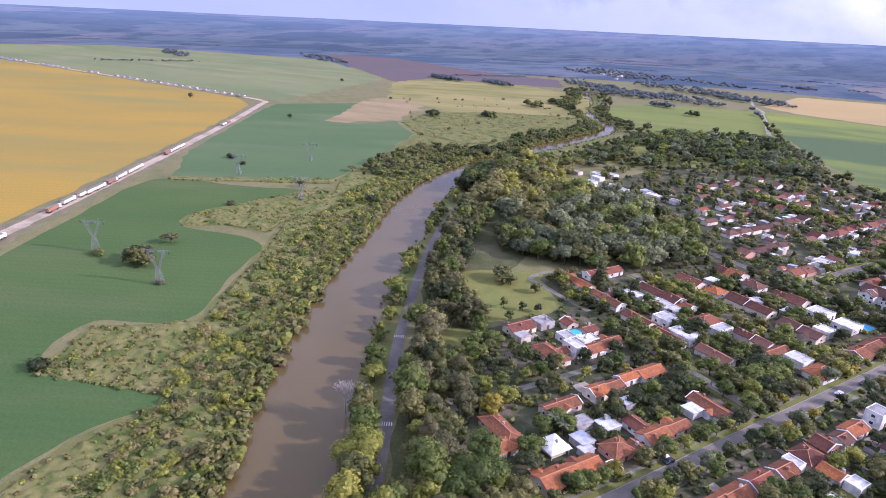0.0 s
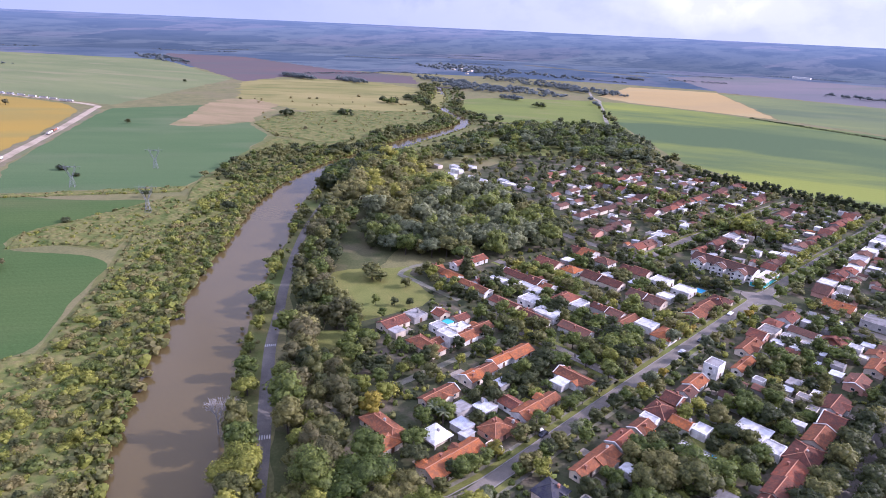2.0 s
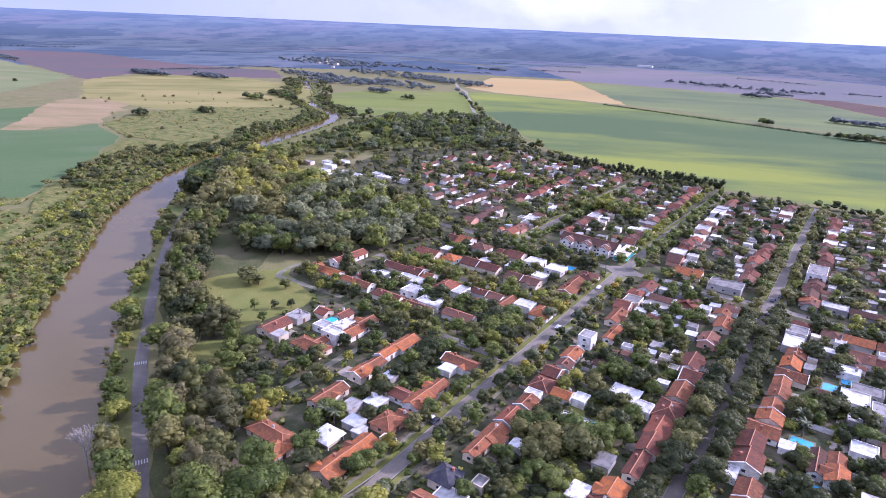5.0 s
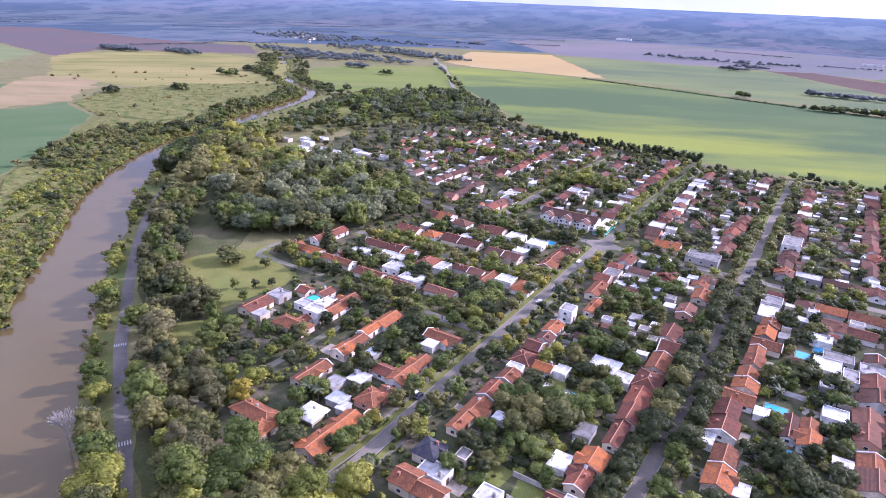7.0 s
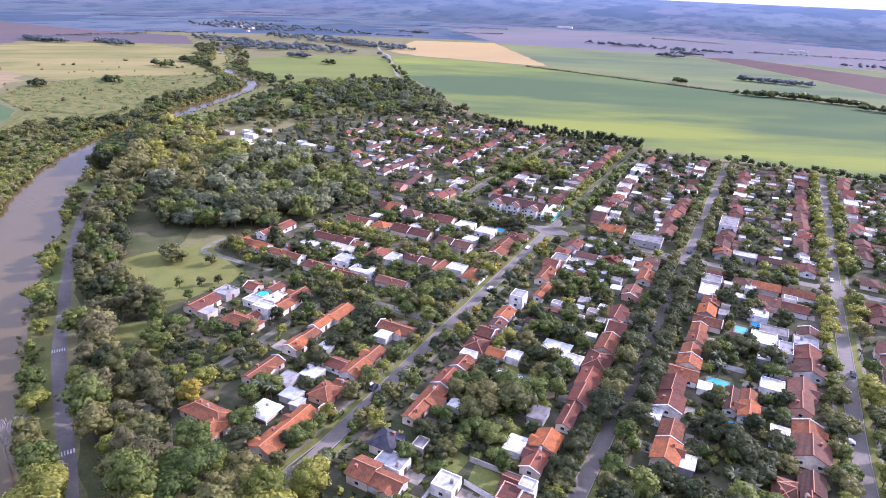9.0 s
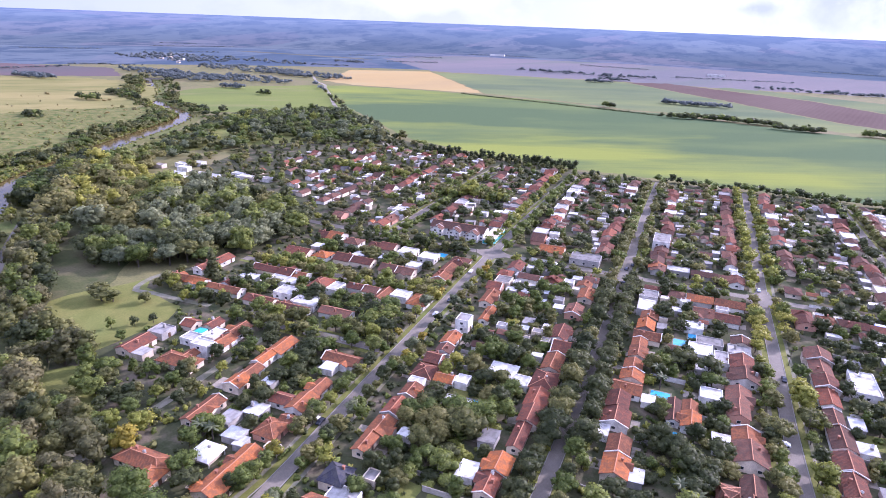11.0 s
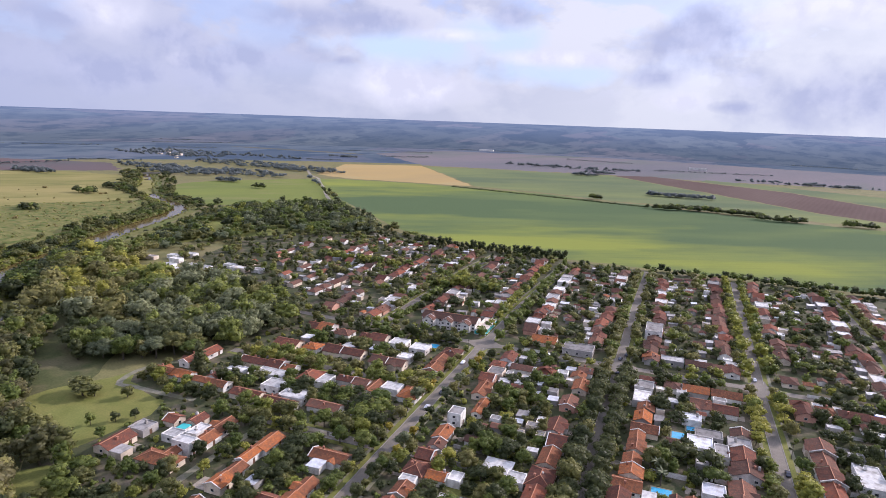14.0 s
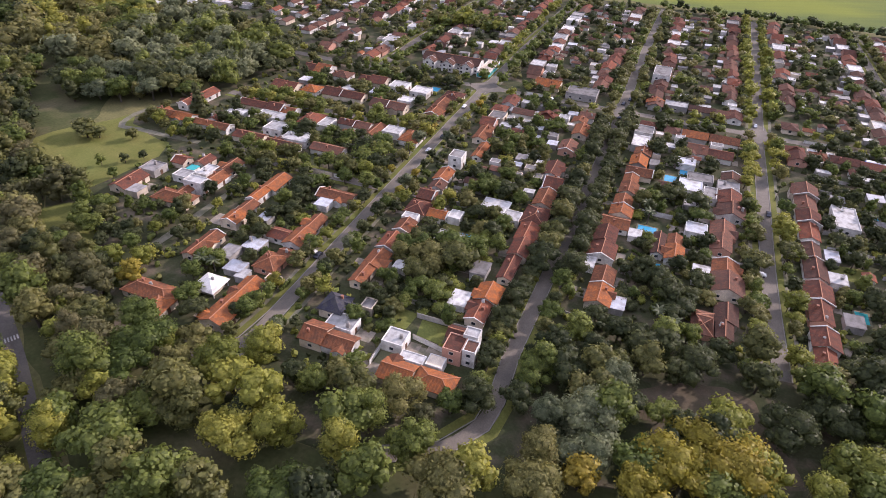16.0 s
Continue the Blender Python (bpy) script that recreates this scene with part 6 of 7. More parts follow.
for k in range(34):
    y = 345 + k * 6.6
    for x, tone in ((-26.5, "olive"), (-15.5, "olive"), (44, "yellow"), (55, "yellow"), (-103, "yellow"), (-91.5, "green"), (116.5, "dark"), (127.5, "olive"), (-173, "olive"), (-161, "green")):
        if plant.random() < 0.7 and y < 565:
            far_row.append((x + plant.uniform(-1, 1), y + plant.uniform(-2, 2), plant.uniform(5.5, 9), tone if plant.random() < 0.7 else "green", "round"))
grove("far_street_trees", far_row, "rows of street trees along the far streets", "trees", 0)
for k in range(11):
    y = 112 + k * 8.2
    for off in (-4.6, 4.6):
        if plant.random() < 0.8 and clear_of(-156 + off, y, 0.5):
            tree(-156 + off, y + plant.uniform(-2, 2), plant.uniform(4.5, 8), plant.choice(("olive", "green", "dark", "yellow")), "round", "lining the side street", "street trees", kind="street_tree")
for k in range(19):
    x = -210 + k * 5.8
    for yy, lim in ((199, -176), (207.5, -176), (259, -222), (267.5, -222)):
        if x > lim and plant.random() < 0.85 and clear_of(x, yy, 0.4):
            tree(x + plant.uniform(-1, 1), yy + plant.uniform(-0.6, 0.6), plant.uniform(5, 8.5), plant.choice(("green", "olive", "yellow", "green")), "round", "lining a narrow lane", "street trees", kind="street_tree")
for x, y, h, tone in ((-117, 217, 10, "green"), (-112, 226, 10, "green"), (-121, 228, 9, "dark"), (-110, 216, 9, "dark"), (-118, 236, 9, "green"), (-124, 211, 8, "olive"), (-116, 265, 9, "yellow"), (-108, 262, 8, "olive")):
    tree(x, y, h, tone, "wide", "at a street corner", "garden trees", kind="garden_tree")
# gardens
BLOCKS = [[(-133, 128), (-116, 128), (-116, 196), (-133, 196)], [(-205, 223), (-113, 223), (-113, 243), (-205, 243)], [(-205, 286), (-118, 286), (-118, 302), (-205, 302)], [(-215, 315), (-108, 315), (-108, 328), (-215, 328)], [(-74, 122), (-43, 122), (-43, 325), (-74, 325)], [(0, 165), (28, 165), (28, 325), (0, 325)], [(69, 165), (104, 165), (104, 325), (69, 325)],
          [(-185, 110), (-160, 100), (-160, 160), (-200, 152)]]
yard = []
for poly in BLOCKS:
    a = abs((poly[1][0] - poly[0][0]) * (poly[2][1] - poly[0][1]))
    yard += scatter(poly, int(a / (46 if poly[0][0] > -5 else 36)), 2.9, plant, lambda x, y: clear_of(x, y, 0.9) and not (-60 < x < -44 and 109 < y < 135))
yard.sort(key=lambda p: p[0] ** 2 + p[1] ** 2)
rest = []
for i, (x, y) in enumerate(yard):
    # east of x = -5 more dark leaves, partly painted cloud shade
    tone, shape = plant.choice(("dark", "dark", "dark", "olive", "green") if x > -5 else ("green", "dark", "dark", "olive", "green")), plant.choice(("round", "round", "wide", "tall"))
    if plant.random() < 0.3:
        if i < 340:
            tree(x, y, plant.uniform(2, 3.6), plant.choice(("green", "dark", "olive", "yellow")), "shrub", "in a back garden", "garden shrubs")
    elif i < 340:
        tree(x, y, plant.uniform(3.5, 8.5), tone, shape, "in a back garden", "garden trees", kind="garden_tree")
    else:
        rest.append((x, y, plant.uniform(4, 9), tone, shape))
grove("back_garden_trees", rest, "mixed green trees in the back gardens", "trees", 1)
for x, y, h, tone in ((-62, 160, 12, "olive"), (-54, 163, 12, "olive"), (-58, 170, 11, "green"), (-50, 172, 10, "green"), (-64, 152, 9, "olive"), (12, 182, 9, "dark"), (16, 175, 10, "dark"), (22, 240, 10, "dark"), (12, 243, 10, "dark"), (-124, 112, 8, "green"), (-118, 108, 7, "dark")):
    tree(x, y, h, tone, "wide", "in a back garden", "garden trees", kind="garden_tree")
# low bushes and weeds in all the gardens
pts = scatter([(-205, 150), (-150, 98), (-60, 100), (-30, 112), (20, 150), (110, 165), (110, 326), (-215, 326), (-225, 240)], 1500, 1.9, plant, lambda x, y: clear_of(x, y, 0.4) and not inside(x, y, LAWN_IN) and not (-60 < x < -44 and 109 < y < 135))
grove("garden_bushes", [(x, y, plant.uniform(0.7, 2.0), plant.choice(("dark", "green", "olive", "dark", "yellow")), "shrub") for x, y in pts], "low bushes and weeds between the houses", "bushes", -1)
# the far town
for poly, n in (([(-330, 350), (-180, 340), (-180, 590), (-300, 632), (-400, 570), (-430, 440)], 460), ([(-160, 372), (-100, 372), (-100, 575), (-160, 590)], 110), ([(-90, 342), (-27, 342), (-27, 570), (-90, 572)], 130),
                ([(-15, 342), (43, 342), (43, 568), (-15, 568)], 120), ([(56, 342), (116, 342), (116, 566), (56, 566)], 120), ([(128, 342), (200, 342), (200, 566), (128, 566)], 80), ([(128, 150), (200, 150), (200, 325), (128, 325)], 60)):
    pts = scatter(poly, n, 4.5, plant, lambda x, y: clear_of(x, y, 0.5))
    grove("garden_trees", [(x, y, plant.uniform(3.8, 8.5), plant.choice(("green", "dark", "olive", "dark")), plant.choice(("round", "round", "wide", "tall"))) for x, y in pts], "mixed green garden trees among far houses", "trees", 0)
far_lines = [(x + plant.uniform(-1.5, 1.5), 481 + plant.uniform(-3, 3), plant.uniform(7, 10), plant.choice(("green", "green", "yellow")), "round") for x in np.arange(-302, -212, 4.2)]
far_lines += [(plant.uniform(-178, -122), plant.uniform(436, 458), plant.uniform(8, 12), plant.choice(("green", "yellow", "olive")), "round") for _ in range(34)]
for x in np.arange(-250, 186, 6.5):
    for yy in (327.0, 340.0):
        if min(abs(x - q) for q in (-98, -21, 49, 122)) > 13 and clear_of(x, yy, 0.4) and plant.random() < 0.8:
            far_lines.append((x, yy + plant.uniform(-0.8, 0.8), plant.uniform(4, 7.5), plant.choice(("green", "olive", "dark", "yellow")), "round"))
grove("avenue_trees", far_lines, "green trees lining the cross streets", "trees", 0)
WOODED = [(-448, 560), (-404, 597), (-360, 611), (-304, 606), (-351, 680), (-420, 742), (-470, 790), (-520, 742), (-552, 690)]
grove("field_wood", [(x, y, plant.uniform(9, 15), plant.choice(("dark", "dark", "green", "grey")), plant.choice(("round", "wide", "tall"))) for x, y in scatter(WOODED, 190, 6.2, plant)], "dark wood at the corner of the crop field", "woodland", 0)
west_wood = [(-462, 238), (-494, 208), (-530, 240), (-600, 330), (-560, 372), (-528, 350), (-500, 300)]
grove("bank_wood", [(x, y, plant.uniform(3.5, 8), plant.choice(("dark", "olive", "green", "olive")), plant.choice(("round", "wide"))) for x, y in scatter(west_wood, 150, 4.6, plant)], "low dark trees and brush on the bank", "woodland", 0)
# tree belts along the field behind the town
belt = [(x, 588 + plant.uniform(-3, 3), plant.uniform(8, 12), "dark", "tall") for x in np.arange(-255, -95, 4.5)] + [(x, 580 + plant.uniform(-6, 4), plant.uniform(6, 10), plant.choice(("dark", "green")), "round") for x in np.arange(-20, 200, 6)]
grove("tree_belt", belt, "dark belt of trees along the field edge")
# thickets on the west bank
DRY = [(-404, 50), (-430, 62), (-440, 96), (-462, 166), (-430, 166), (-392, 116), (-370, 96), (-395, 76)]
BANK = [(-120, -80), (-95, -28), (-130, 2), (-200, 40), (-252, 78), (-315, 127), (-355, 160), (-412, 205), (-470, 275), (-520, 350), (-560, 390), (-600, 330), (-500, 210), (-440, 168), (-386, 116), (-345, 94), (-262, 40), (-270, -2), (-240, -20), (-206, 20), (-188, -16), (-168, -40)]


def rough_sheet(name, polys, step, label):
    """Rank scrub as one uneven sheet: tussocks and low bushes grown together, thinning out at its edge."""
    nodes, verts, faces = {}, [], []
    for poly in polys:
        xs, ys = [p[0] for p in poly], [p[1] for p in poly]
        for i in range(int(min(xs) / step), int(max(xs) / step) + 1):
            for j in range(int(min(ys) / step), int(max(ys) / step) + 1):
                if (i, j) not in nodes and inside(i * step, j * step, poly) and river_gap(i * step, j * step) > 1.5:
                    nodes[i, j] = -1
    for (i, j) in nodes:
        x, y = i * step, j * step
        rim = any((i + a, j + b) not in nodes for a, b in ((1, 0), (-1, 0), (0, 1), (0, -1)))
        h = 0.25 + 0.9 * max(0.0, noise.noise((x * 0.07, y * 0.07, 4.0)) + 0.15) + 1.0 * abs(noise.noise((x * 0.23, y * 0.23, 1.0))) + 0.7 * noise.noise((x * 0.7, y * 0.7, 2.0))
        q = 0.3 * step
        nodes[i, j] = len(verts)
        verts.append((x + q * noise.noise((x, y, 5.0)), y + q * noise.noise((x, y, 8.0)), 0.02 if rim else max(0.12, h)))
    for (i, j), a in nodes.items():
        if (i + 1, j) in nodes and (i, j + 1) in nodes and (i + 1, j + 1) in nodes:
            faces.append((a, nodes[i + 1, j], nodes[i + 1, j + 1], nodes[i, j + 1]))
    ob = mesh(name, verts, faces, SCRUBLAND)
    ob.data.polygons.foreach_set("use_smooth", [True] * len(ob.data.polygons))
    return tagged(ob, label, "scrub", kind="stuff")


HEDGEROW = [(-536, 62), (-484, 190), (-470, 176), (-528, 60)]
WEST = [(-120, -84), (-92, -29), (-130, 2), (-200, 40), (-252, 78), (-315, 127), (-355, 160), (-412, 205), (-470, 275), (-510, 345), (-560, 395), (-640, 350), (-484, 191), (-440, 166), (-388, 113), (-348, 91), (-264, 37), (-277, -5), (-245, -25), (-208, 17), (-193, -16), (-174, -40)]
rough_sheet("bank_scrub", [WEST, DRY, HEDGEROW], 0.95, "rank yellow-green scrub and tall grass on the river bank")
pts = [(x, y, plant.uniform(1.3, 3.6), plant.choice(("green", "olive", "yellow", "scrub", "green", "yellow")), "shrub") for x, y in scatter(BANK, 900, 2.1, plant, lambda x, y: river_gap(x, y) < 40)]
grove("bank_thicket", [p for p in pts if math.hypot(p[0], p[1]) < 300], "dense leafy thicket along the river bank", "scrub", 1)
grove("bank_thicket", [p for p in pts if math.hypot(p[0], p[1]) >= 300], "dense leafy thicket along the river bank", "scrub", 0)
tussocks = scatter(WEST, 1700, 1.5, plant, lambda x, y: math.hypot(x, y) < 420) + scatter(DRY, 200, 1.7, plant)
grove("tussocks", [(x, y, plant.uniform(0.7, 1.6), plant.choice(("scrub", "scrub", "olive", "yellow", "green")), "shrub") for x, y in tussocks], "tufts of tall dry grass and weeds on the bank", "grass", -1)
pts = scatter(BANK, 300, 2.5, plant) + scatter(DRY, 60, 3, plant) + scatter(HEDGEROW, 60, 2.5, plant)
grove("bank_shrubs", [(x, y, plant.uniform(0.8, 1.9), plant.choice(("scrub", "yellow", "olive", "yellow", "green")), "shrub") for x, y in pts], "loose yellow-green shrubs in rank grass", "scrub", 0)
pts = scatter(BANK, 52, 6.0, plant, lambda x, y: river_gap(x, y) < 30 and math.hypot(x, y) > 120)
for x, y in pts:
    tree(x, y, plant.uniform(3, 7), plant.choice(("olive", "green", "green", "yellow", "dark")), plant.choice(("round", "wide", "round")), "in the bank thicket", "bank trees", dense=1, kind="bank_tree")
pts = []
for i in range(len(river_line) - 1):
    x, y = river_line[i]
    if 250 < y < 372:
        d = river_line[i + 1] - river_line[i]
        nx, ny = d[1], -d[0]
        q = math.hypot(nx, ny)
        for k in range(9):
            o = river_half[i] + plant.uniform(4, 34)
            px, py = x + nx / q * o + plant.uniform(-4, 4), y + ny / q * o + plant.uniform(-4, 4)
            if river_gap(px, py) > 3 and not on_river_road(px, py, 4):
                pts.append((px, py, plant.uniform(11, 18) if y < 370 else plant.uniform(8, 14), plant.choice(("olive", "green", "dark", "yellow")), plant.choice(("round", "tall", "round"))))
grove("bend_trees", pts, "tall leafy trees screening the river bend", "trees", 1)
# scrub and overhanging bushes at the water's edge
pts = []
for i in range(1, len(river_line) - 1):
    (x, y), d = river_line[i], river_line[i + 1] - river_line[i - 1]
    q = math.hypot(d[0], d[1])
    nx, ny = -d[1] / q, d[0] / q
    if math.hypot(x, y) > 110:
        for k in range(17):
            side = 1 if k < 15 else -1
            o = river_half[i] + plant.uniform(-0.6, 9 if side > 0 else 6)
            px, py = x + side * nx * o + d[0] / q * plant.uniform(-4, 4), y + side * ny * o + d[1] / q * plant.uniform(-4, 4)
            if not on_river_road(px, py, 4.5):
                pts.append((px, py, plant.uniform(1.0, 3.2 if side > 0 else 1.6), plant.choice(("yellow", "scrub", "olive", "olive", "green", "yellow")), "shrub"))
grove("waterside_scrub", pts, "yellow-green scrub hanging over the water's edge", "scrub", -1)
# flood plain and river bends farther off
pts = []
for i in range(0, len(river_line)):
    x, y = river_line[i]
    if y > 330:
        for k in range(6):
            s = plant.choice((-1, 1, 1)) if y < 395 else -1 if k < 4 else 1
            d = river_half[i] + (plant.uniform(4, 45) if s < 0 or y < 395 else plant.uniform(38, 60))
            px, py = x + s * d * plant.uniform(0.6, 1.0), y + plant.uniform(-14, 14)
            if river_gap(px, py) > 2.5:
                pts.append((px, py, plant.uniform(5, 12), plant.choice(("dark", "green", "olive", "olive")), plant.choice(("round", "wide"))))
pts = [(x, y, min(h, 1.5 + 0.17 * river_gap(x, y)) if math.hypot(x, y) < math.hypot(*river_line[int(np.hypot(river_line[:, 0] - x, river_line[:, 1] - y).argmin())]) else h, tone, q) for x, y, h, tone, q in pts]
grove("riverside_trees", pts, "trees and bushes along the river bends")
pts = [(x, y, plant.uniform(6, 15), plant.choice(("dark", "green", "olive", "green", "grey", "yellow")), plant.choice(("round", "wide"))) for x, y in
       scatter([(-330, 600), (-300, 640), (-370, 662), (-430, 684), (-528, 704), (-575, 684), (-548, 604), (-520, 530), (-490, 470), (-440, 430), (-410, 560)], 230, 7.5, plant, lambda x, y: river_gap(x, y) > 14 and noise.noise((x * 0.022, y * 0.022, 3.0)) > -0.12)]
pts = [(x, y, min(h, 2.0 + 0.16 * river_gap(x, y)), tone, q) for x, y, h, tone, q in pts]
grove("wood", pts, "dark wood between town and river bend")
pts = [(x, y, plant.uniform(1.2, 4), plant.choice(("olive", "scrub", "scrub", "brown")), plant.choice(("round", "shrub"))) for x, y in
       scatter([(-560, 380), (-654, 352), (-900, 470), (-1000, 480), (-900, 800), (-620, 600), (-560, 480)], 70, 8, plant)]
grove("plain_bushes", pts, "scattered bushes on the flood plain", "bushes")
SCRUBBY = [(-560, 392), (-654, 356), (-752, 382), (-812, 466), (-800, 560), (-736, 640), (-690, 680), (-640, 620), (-605, 545), (-575, 460)]
pts = [(x, y, plant.uniform(0.5, 1.5), plant.choice(("scrub", "olive", "yellow", "scrub")), "shrub") for x, y in scatter(SCRUBBY, 900, 2.4, plant, lambda x, y: noise.noise((x * 0.02, y * 0.045, 6.0)) > -0.12)]
rough_sheet("plain_undergrowth", [SCRUBBY], 2.2, "olive undergrowth and reeds on the flood plain")
grove("plain_scrub", pts, "brownish scrub and reeds on the flood plain", "scrub", -1)
pts = [(x, y, plant.uniform(6, 10), plant.choice(("dark", "olive")), "round") for s in np.linspace(0, 1, 46) if plant.random() < 0.7 for x, y in [(-356 - 340 * s + plant.uniform(-5, 5), 655 + 420 * s + plant.uniform(-5, 5))]]
for cx, cy, rx, ry, n in ((-1300, 780, 70, 18, 60), (-1170, 840, 60, 16, 50), (-786, 453, 14, 6, 8), (-751, 529, 22, 7, 14), (-835, 677, 20, 10, 14), (-860, 747, 22, 14, 18), (-785, 930, 25, 10, 18), (-682, 883, 16, 5, 8), (-602, 689, 5, 5, 3), (-960, 1000, 90, 40, 80), (-1380, 1390, 200, 70, 120), (-980, 1675, 60, 15, 30), (-225, 1581, 40, 10, 20),
                          (5, 1226, 62, 11, 60), (-20, 1034, 26, 6, 24), (35, 1044, 38, 8, 40), (95, 1036, 30, 7, 30), (140, 1000, 30, 7, 30), (240, 1003, 22, 5, 18), (-200, 1665, 40, 10, 24), (-135, 1100, 10, 4, 6), (-860, 1060, 110, 45, 110), (-1080, 1060, 120, 40, 90), (-800, 1220, 100, 40, 90), (-1900, 700, 200, 40, 90), (-1000, 1250, 160, 60, 140), (420, 960, 120, 12, 60), (-2100, 300, 160, 30, 60), (-300, 1800, 200, 30, 70), (300, 1700, 200, 30, 60), (-1300, 1500, 300, 40, 100)):
    for _ in range(n):
        a, q = plant.uniform(0, 6.28), math.sqrt(plant.random())
        pts.append((cx + rx * q * math.cos(a) - 0.3 * ry * math.sin(a), cy + ry * q * math.sin(a), plant.uniform(6, 12), plant.choice(("dark", "dark", "green")), plant.choice(("round", "wide"))))
# beyond 1150 m the trees take the leaf tone with painted haze
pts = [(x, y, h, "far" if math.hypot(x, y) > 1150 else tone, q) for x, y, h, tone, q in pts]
pts += [(-412 + 366 * s + plant.uniform(-1, 1), 1126 - 82 * s + plant.uniform(-2, 2), plant.uniform(1.2, 2.6), "dark", "shrub") for s in np.linspace(0, 1, 120)]
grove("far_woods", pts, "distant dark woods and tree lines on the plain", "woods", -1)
pts = []
for k in range(20):
    a, q = radians(plant.uniform(66, 185)), plant.uniform(0, 1)
    r = 1650 + 1500 * q
    cx, cy = r * math.cos(a), r * math.sin(a)
    # each line is turned across the camera's line of sight
    n, turn = plant.randrange(30, 70), math.degrees(a) + 90 + plant.uniform(-22, 22)
    for i in range(n):
        o = (i - n / 2) * 5
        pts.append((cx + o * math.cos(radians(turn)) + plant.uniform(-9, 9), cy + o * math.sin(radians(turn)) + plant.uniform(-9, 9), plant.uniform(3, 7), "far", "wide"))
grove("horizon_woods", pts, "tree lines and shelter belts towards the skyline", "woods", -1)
# lone trees in the fields
for x, y, h, tone, shape in ((-345, 20, 10, "olive", "round"), (-351, 25, 9, "dark", "round"), (-349, 17, 8, "dark", "round"), (-341, 24, 8, "olive", "round"), (-356, 20, 7, "dark", "round"), (-374, 41, 7, "brown", "wide"), (-371, 2, 4, "olive", "wide"), (-366, 4, 4, "green", "round"), (-593, 125, 4, "dark", "shrub"), (-564, 128, 3, "dark", "shrub"), (-811, 249, 6, "dark", "round"), (-1259, 501, 7, "dark", "round"),
                             (-1040, 165, 8, "brown", "round"), (-439, 90, 3, "dark", "shrub"), (-314, 27, 2.2, "brown", "shrub"), (-250, -24, 4, "dark", "shrub"), (-404, 183, 8, "dark", "wide"), (-507, 211, 6, "olive", "wide"), (-470, 150, 6, "dark", "wide")):
    tree(x, y, h, tone, shape, "standing alone in the crop", "field trees", dense=1, wide=1.4, kind="field_tree")

for (group, far), pts in BEYOND.items():
    grove(group.replace(" ", "_"), pts, "more distant " + group + " of mixed greens", "trees", 0 if far else 1)

# hamlet and bridge beyond the bend
for k in range(9):
    x, y = -1471 + 190 * k / 8 + plant.uniform(-25, 25), 1465 - 150 * k / 8 + plant.uniform(-25, 25)
    flat_house(x, x + plant.uniform(7, 12), y, y + plant.uniform(6, 9), plant.uniform(3, 5), CREAM, FLATROOF, windows=False, label="small white building of a distant hamlet")
flat_house(-800, -740, 2500, 2512, 6, WHITE, FLATROOF, windows=False, label="long white farm shed on the far plain")
flat_house(20, 70, 2060, 2070, 6, WHITE, FLATROOF, windows=False, label="long white farm shed on the far plain")


def bridge():
    top = new("bridge")
    top.matrix_basis = pose(-985, 930, 0, 0, 0, 40)
    tagged(top, "low pale concrete road bridge over the river", "bridge")
    bm = bmesh.new()
    box(bm, -28, 28, -4, 4, 2.2, 3.0)
    part("deck", bm, KERB, top)
    for sy in (-4, 4):
        bm = bmesh.new()
        box(bm, -28, 28, sy - 0.15, sy + 0.15, 3.0, 4.0)
        part("parapet", bm, KERB, top)
    for sx in (-18, -6, 6, 18):
        bm = bmesh.new()
        box(bm, sx - 0.5, sx + 0.5, -3.5, 3.5, -2, 2.2)
        part("pier", bm, KERB, top)


bridge()


# ---- vehicles ----
def car_parts():
    bm = bmesh.new()
    prof = [(-2.1, 0.35), (-2.1, 0.85), (-1.75, 0.95), (-1.35, 1.0), (-0.75, 1.42), (0.75, 1.45), (1.5, 1.0), (2.0, 0.9), (2.1, 0.75), (2.1, 0.35)]
    left = [bm.verts.new((x, -0.84 if z < 1.1 else -0.66, z)) for x, z in prof]
    right = [bm.verts.new((x, 0.84 if z < 1.1 else 0.66, z)) for x, z in prof]
    n = len(prof)
    for i in range(n):
        j = (i + 1) % n
        bm.faces.new((left[i], left[j], right[j], right[i]))
    bm.faces.new(left[::-1])
    bm.faces.new(right)
    bmesh.ops.recalc_face_normals(bm, faces=bm.faces)
    bmesh.ops.bevel(bm, geom=bm.edges[:], offset=0.06, segments=1, affect="EDGES")
    w = bmesh.new()
    hexa(w, [(-1.22, -0.68, 1.03), (1.38, -0.68, 1.03), (1.38, 0.68, 1.03), (-1.22, 0.68, 1.03), (-0.78, -0.69, 1.38), (0.78, -0.69, 1.38), (0.78, 0.69, 1.38), (-0.78, 0.69, 1.38)])
    t = bmesh.new()
    bmesh.ops.create_cone(t, cap_ends=True, segments=14, radius1=0.32, radius2=0.32, depth=0.22, matrix=pose(0, 0, 0, 90))
    return bm, shared("window_band", w, GLASS), shared("wheel", t, RUBBER)


CAR_BM, CAR_GLASS, WHEEL = car_parts()
CAR_BODY = {m.name: shared("body", CAR_BM.copy(), m) for m in (CARWHITE, CARDARK, CARSILVER)}


def car(x, y, rz, paint, label):
    top = new("car")
    top.matrix_basis = pose(x, y, 0.11, 0, 0, rz)
    tagged(top, label, "car", "parked cars")
    stick("body", CAR_BODY[paint.name], top, 0, 0, 0)
    stick("window_band", CAR_GLASS, top, 0, 0, 0.02)
    for sx in (-1.3, 1.3):
        for sy in (-0.78, 0.78):
            stick("wheel", WHEEL, top, sx, sy, 0.32)


